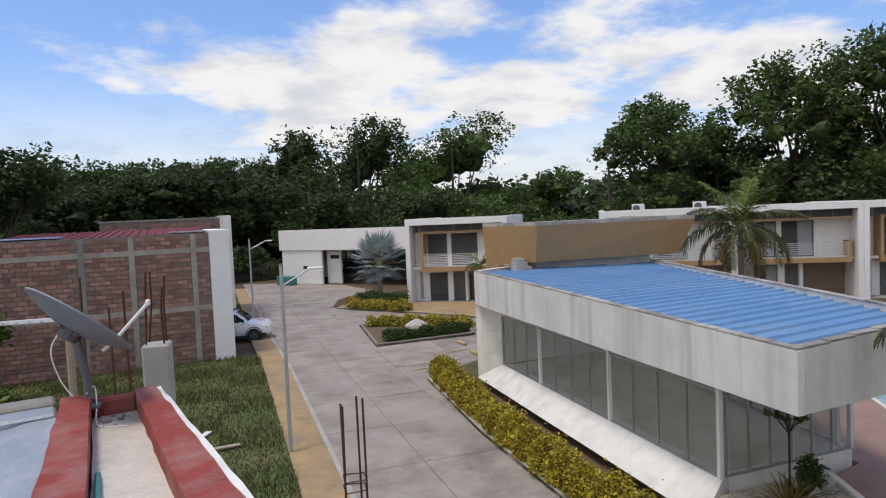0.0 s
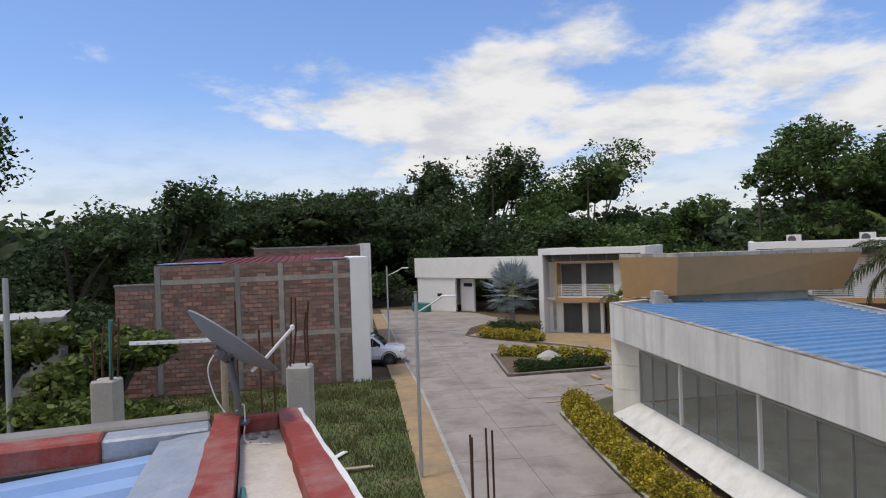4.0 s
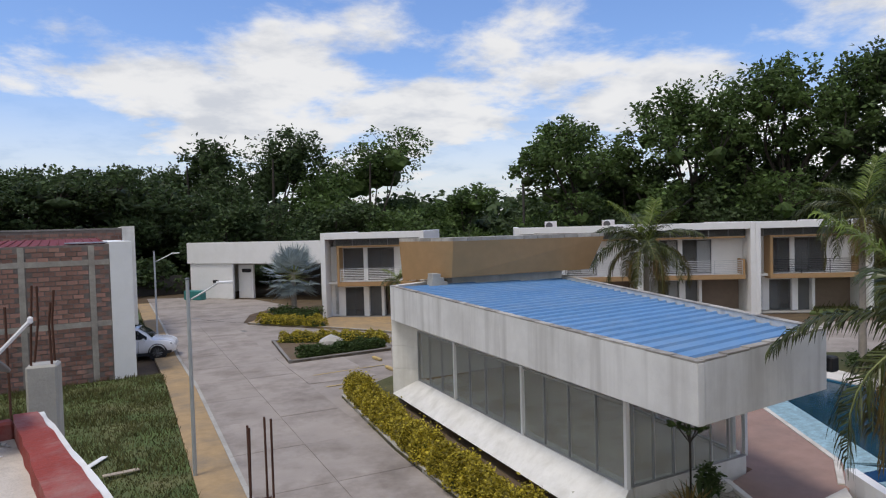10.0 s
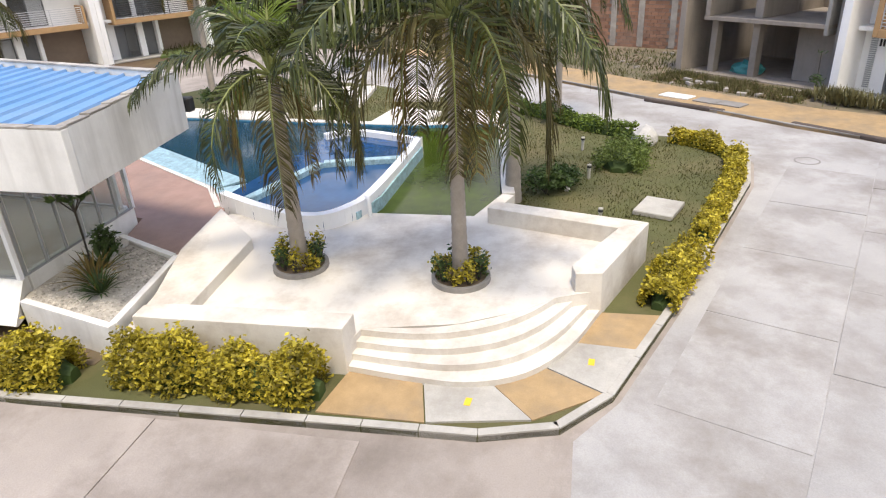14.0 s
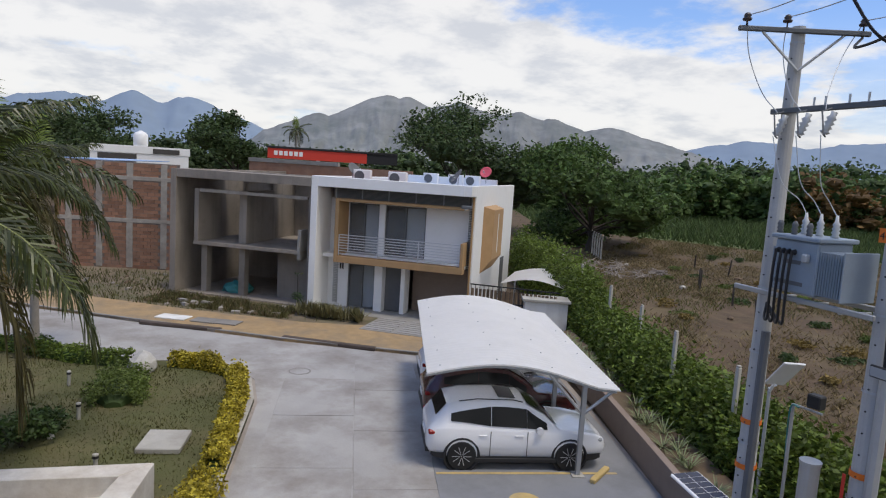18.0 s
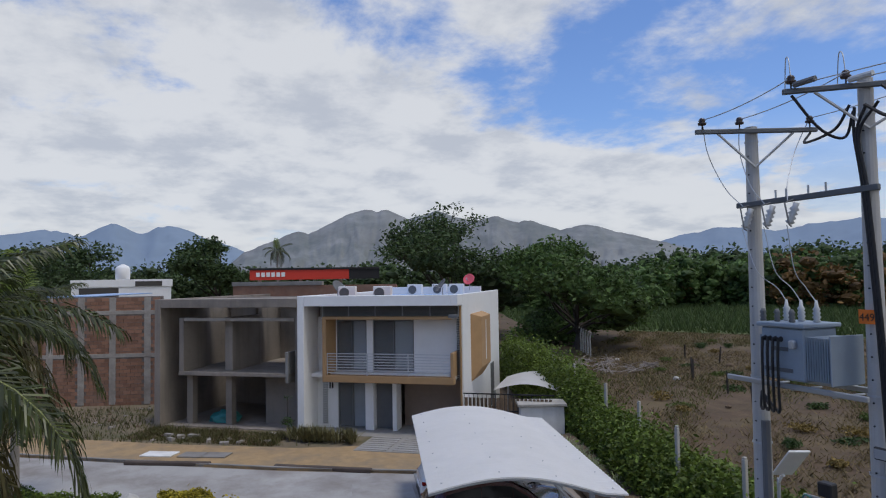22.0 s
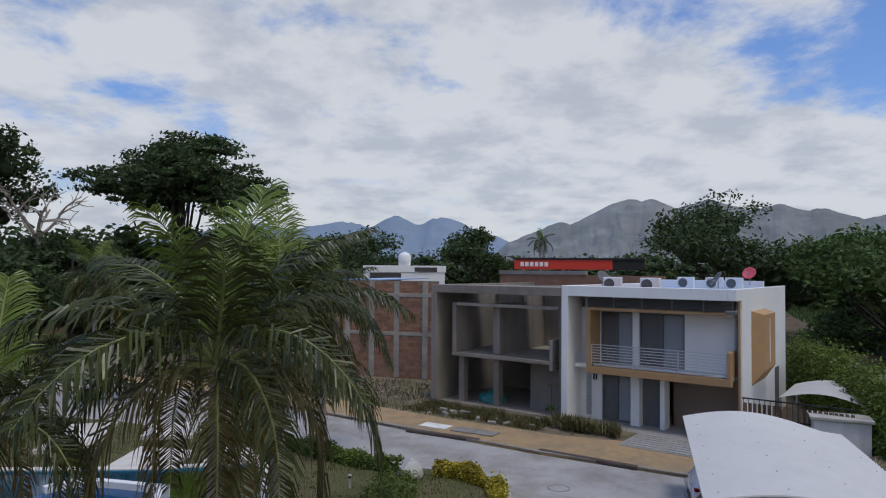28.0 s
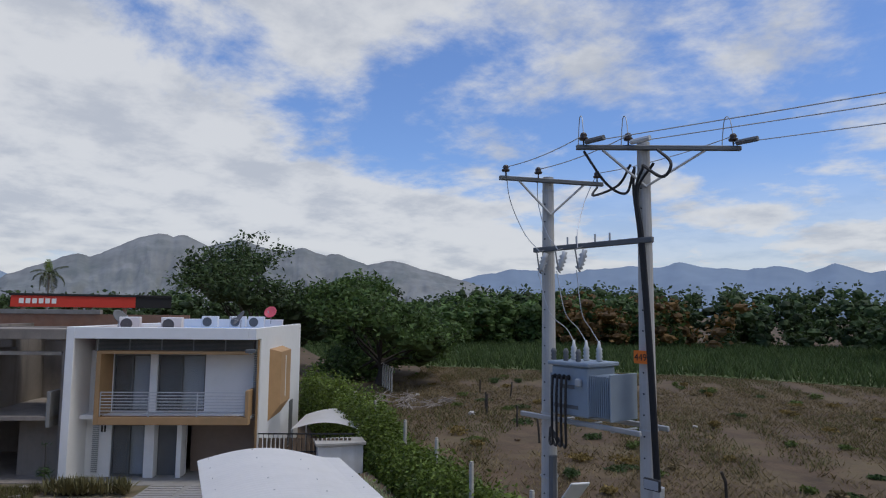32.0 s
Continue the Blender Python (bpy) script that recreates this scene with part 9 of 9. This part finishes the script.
# lawn grass
blades("lot_grass", LOT[:5] + [(-14, 14), (-3, 6.5)], 75000, 0.13, "blade", 21, "long uneven grass of the vacant lot", 0.07, width=0.016)
blades("verge_grass", LOT2, 5000, 0.25, "blade", 22, "rough verge grass", 0.07, width=0.03)
blades("garden_grass", [(12.8, 2.6), (12.0, -0.6), (17.6, -2.5), (20.8, -2.0), (22.0, 1.4), (24.4, 4.2), (29.0, 12.8), (27.5, 18.5), (20, 16.5), (20.4, 4.0), (15.2, 3.1)], 30000, 0.06, "blade", 23, "short patchy lawn of the pool garden", 0.10, width=0.014)
blades("yard_weeds", [(26.0, -7.2), (29.5, -1.6), (33.4, 2.8), (38.3, 9.6), (43, 19), (68, 20), (60, 5), (41, 3), (38, -3), (31.5, -0.5)], 16000, 0.22, "blade", 24, "weeds in the rubble yard", 0.05, width=0.02)
blades("bank_grass", [(41.5, 20.5), (41.8, 26.5), (37.5, 31.0), (60, 45), (75, 22)], 9000, 0.3, "blade", 25, "grass on the bank", 0.12, width=0.04)

# ---- mountains ----
def ridge(name, bumps, dist, base_el, mat, seed, a0, a1, label, amp=0.24):
    """A mountain range: rounded peaks (azimuth, width, elevation in degrees) on a base, falling towards the plain."""
    rr = np.random.default_rng(seed)
    bm = bmesh.new()
    cols = []
    n = 340
    for i in range(n + 1):
        a = a0 + (a1 - a0) * i / n
        el = base_el
        for az, w, e in bumps:
            el = max(el, e - w * (math.sqrt((a - az) ** 2 + 0.3) - 0.55))
        q = Vector((a * 0.55, seed, 0))
        el += amp * noise.fractal(q, 0.9, 2.1, 6) * min(1, el / 3)
        edge = min(1, (a - a0) / 4, (a1 - a) / 4)
        el = max(0.02, el * max(0, edge))
        col = []
        for j in range(17):
            f = j / 16
            r = dist * (0.80 + 0.20 * f) + 40 * (1 - f) * noise.fractal(Vector((a * 0.9, j * 0.35, seed)), 0.8, 2.0, 4)
            z = 6 + dist * math.tan(radians(el)) * f ** 1.15 * (1 + 0.20 * (1 - f) * noise.fractal(Vector((a * 1.1, j * 0.5, seed + 9)), 0.8, 2.0, 4))
            col.append(bm.verts.new((r * math.sin(radians(a)), r * math.cos(radians(a)), z if j else -5)))
        cols.append(col)
    for p, q in zip(cols, cols[1:]):
        for j in range(16):
            bm.faces.new((p[j], q[j], q[j + 1], p[j + 1]))
    bmesh.ops.recalc_face_normals(bm, faces=bm.faces[:])
    return tagged(part(name, bm, mat, smooth=True), label, "mountains", kind="structure")

ridge("backdrop_mountains_near", [(104.5, 0.42, 4.1), (110.2, 0.50, 6.15), (111.9, 0.55, 6.0), (116.3, 0.36, 5.85), (121.5, 0.34, 5.3), (124.2, 0.35, 4.85), (129.0, 0.28, 4.4)], 1900, 0.6, "mount_near", 3, 96, 142, "bare grey-green mountain beyond the plain, paled by painted haze", 0.14)
ridge("backdrop_mountains_far", [(85.8, 0.25, 4.1), (90.5, 0.36, 4.55), (94.4, 0.40, 4.55), (79, 0.15, 3.6), (133, 0.2, 3.1), (140.8, 0.2, 3.85), (149.4, 0.14, 4.05), (153.6, 0.2, 4.2), (157, 0.2, 3.75), (160.7, 0.3, 3.9), (164.5, 0.3, 3.8), (170, 0.15, 3.6), (178, 0.12, 3.3)], 2350, 2.2, "mount_far", 7, 66, 192, "mountain range on the horizon, blue haze painted into its colour", 0.3)

# far poles
up2 = thing("far_utility_pole", Matrix.Translation((36.0, 65.8, 0)), "dark wooden utility pole behind the row", "utility pole")
bm = bmesh.new()
cyl(bm, (0, 0, 0), (0, 0, 10.9), 0.17, 0.13, 8)
part("shaft", bm, "dark", up2)
bx("crossarm", (-0.9, 0.9, -0.06, 0.06, 10.3, 10.42), "dark", up2, bev=0)


# rubble, tarpaulin and slabs before the unfinished house
rr2 = np.random.default_rng(71)
for k in range(70):
    x, y = rr2.uniform(-7.2, -0.2), rr2.uniform(-2.2, 0.2) if k % 3 else rr2.uniform(-2.4, -0.8)
    if k > 44:
        x, y = rr2.uniform(-13.5, -7.6), rr2.uniform(-2.0, 5.0)
    p = WH @ Vector((x, y, 0))
    bm = bmesh.new()
    s = rr2.uniform(0.05, 0.16)
    if k % 4 == 0:
        box(bm, -s * 1.6, s * 1.6, -s * 0.7, s * 0.7, 0, s)
    else:
        bmesh.ops.create_icosphere(bm, subdivisions=1, radius=s)
        for v in bm.verts:
            v.co *= 1 + 0.4 * noise.noise(v.co * 9 + Vector((k, 0, 0)))
            v.co.z *= 0.6
    o = part("rubble_piece", bm, ("frame_brown", "shell", "soil", "soil")[k % 4], None)
    o.matrix_world = pose(p.x, p.y, 0.055, rr2.uniform(-8, 8), 0, rr2.uniform(0, 180))
    tagged(o, "broken piece of brick or concrete in the yard", "rubble", "yard rubble")
tp = thing("tarpaulin", WH @ pose(-4.6, 1.6, 0.1), "crumpled teal tarpaulin heap in the unfinished ground floor", "tarpaulin")
bm = bmesh.new()
bmesh.ops.create_icosphere(bm, subdivisions=3, radius=0.6)
for v in bm.verts:
    v.co *= 1 + 0.35 * noise.noise(v.co * 3.2)
    v.co = Vector((v.co.x * 1.3, v.co.y * 0.8, max(0, v.co.z * 0.75 + 0.1)))
part("sheet", bm, "teal", tp)
for (x0, y0), (x1, y1) in (((27.32, 0.05), (25.5, -2.78)), ((23.96, -4.82), (21.66, -7.73))):
    d = math.degrees(math.atan2(y1 - y0, x1 - x0))
    L = math.hypot(x1 - x0, y1 - y0)
    o = bx("kerb_ramp", (0, L, -0.02, 0.20, 0, 0.15), "kerb_dark", None, bev=0.03)
    o.matrix_world = pose(x0, y0, 0.0, 0, 0, d)
    tagged(o, "dark mortar ramp along the kerb", "kerb", kind="structure")
for x, y, w, mt in ((27.9, -1.25, 0.65, "white"), (27.1, -2.4, 0.5, "concrete"), (26.6, -3.2, 0.5, "concrete")):
    o = bx("cover_slab", (-w, w, -0.35, 0.35, 0, 0.05), mt, None, bev=0.008)
    o.matrix_world = pose(x, y, 0.092, 0, 0, 55)
    tagged(o, "pale cover slab lying in the pavement" if mt == "white" else "grey cover slab lying in the pavement", "cover", "pavement covers")
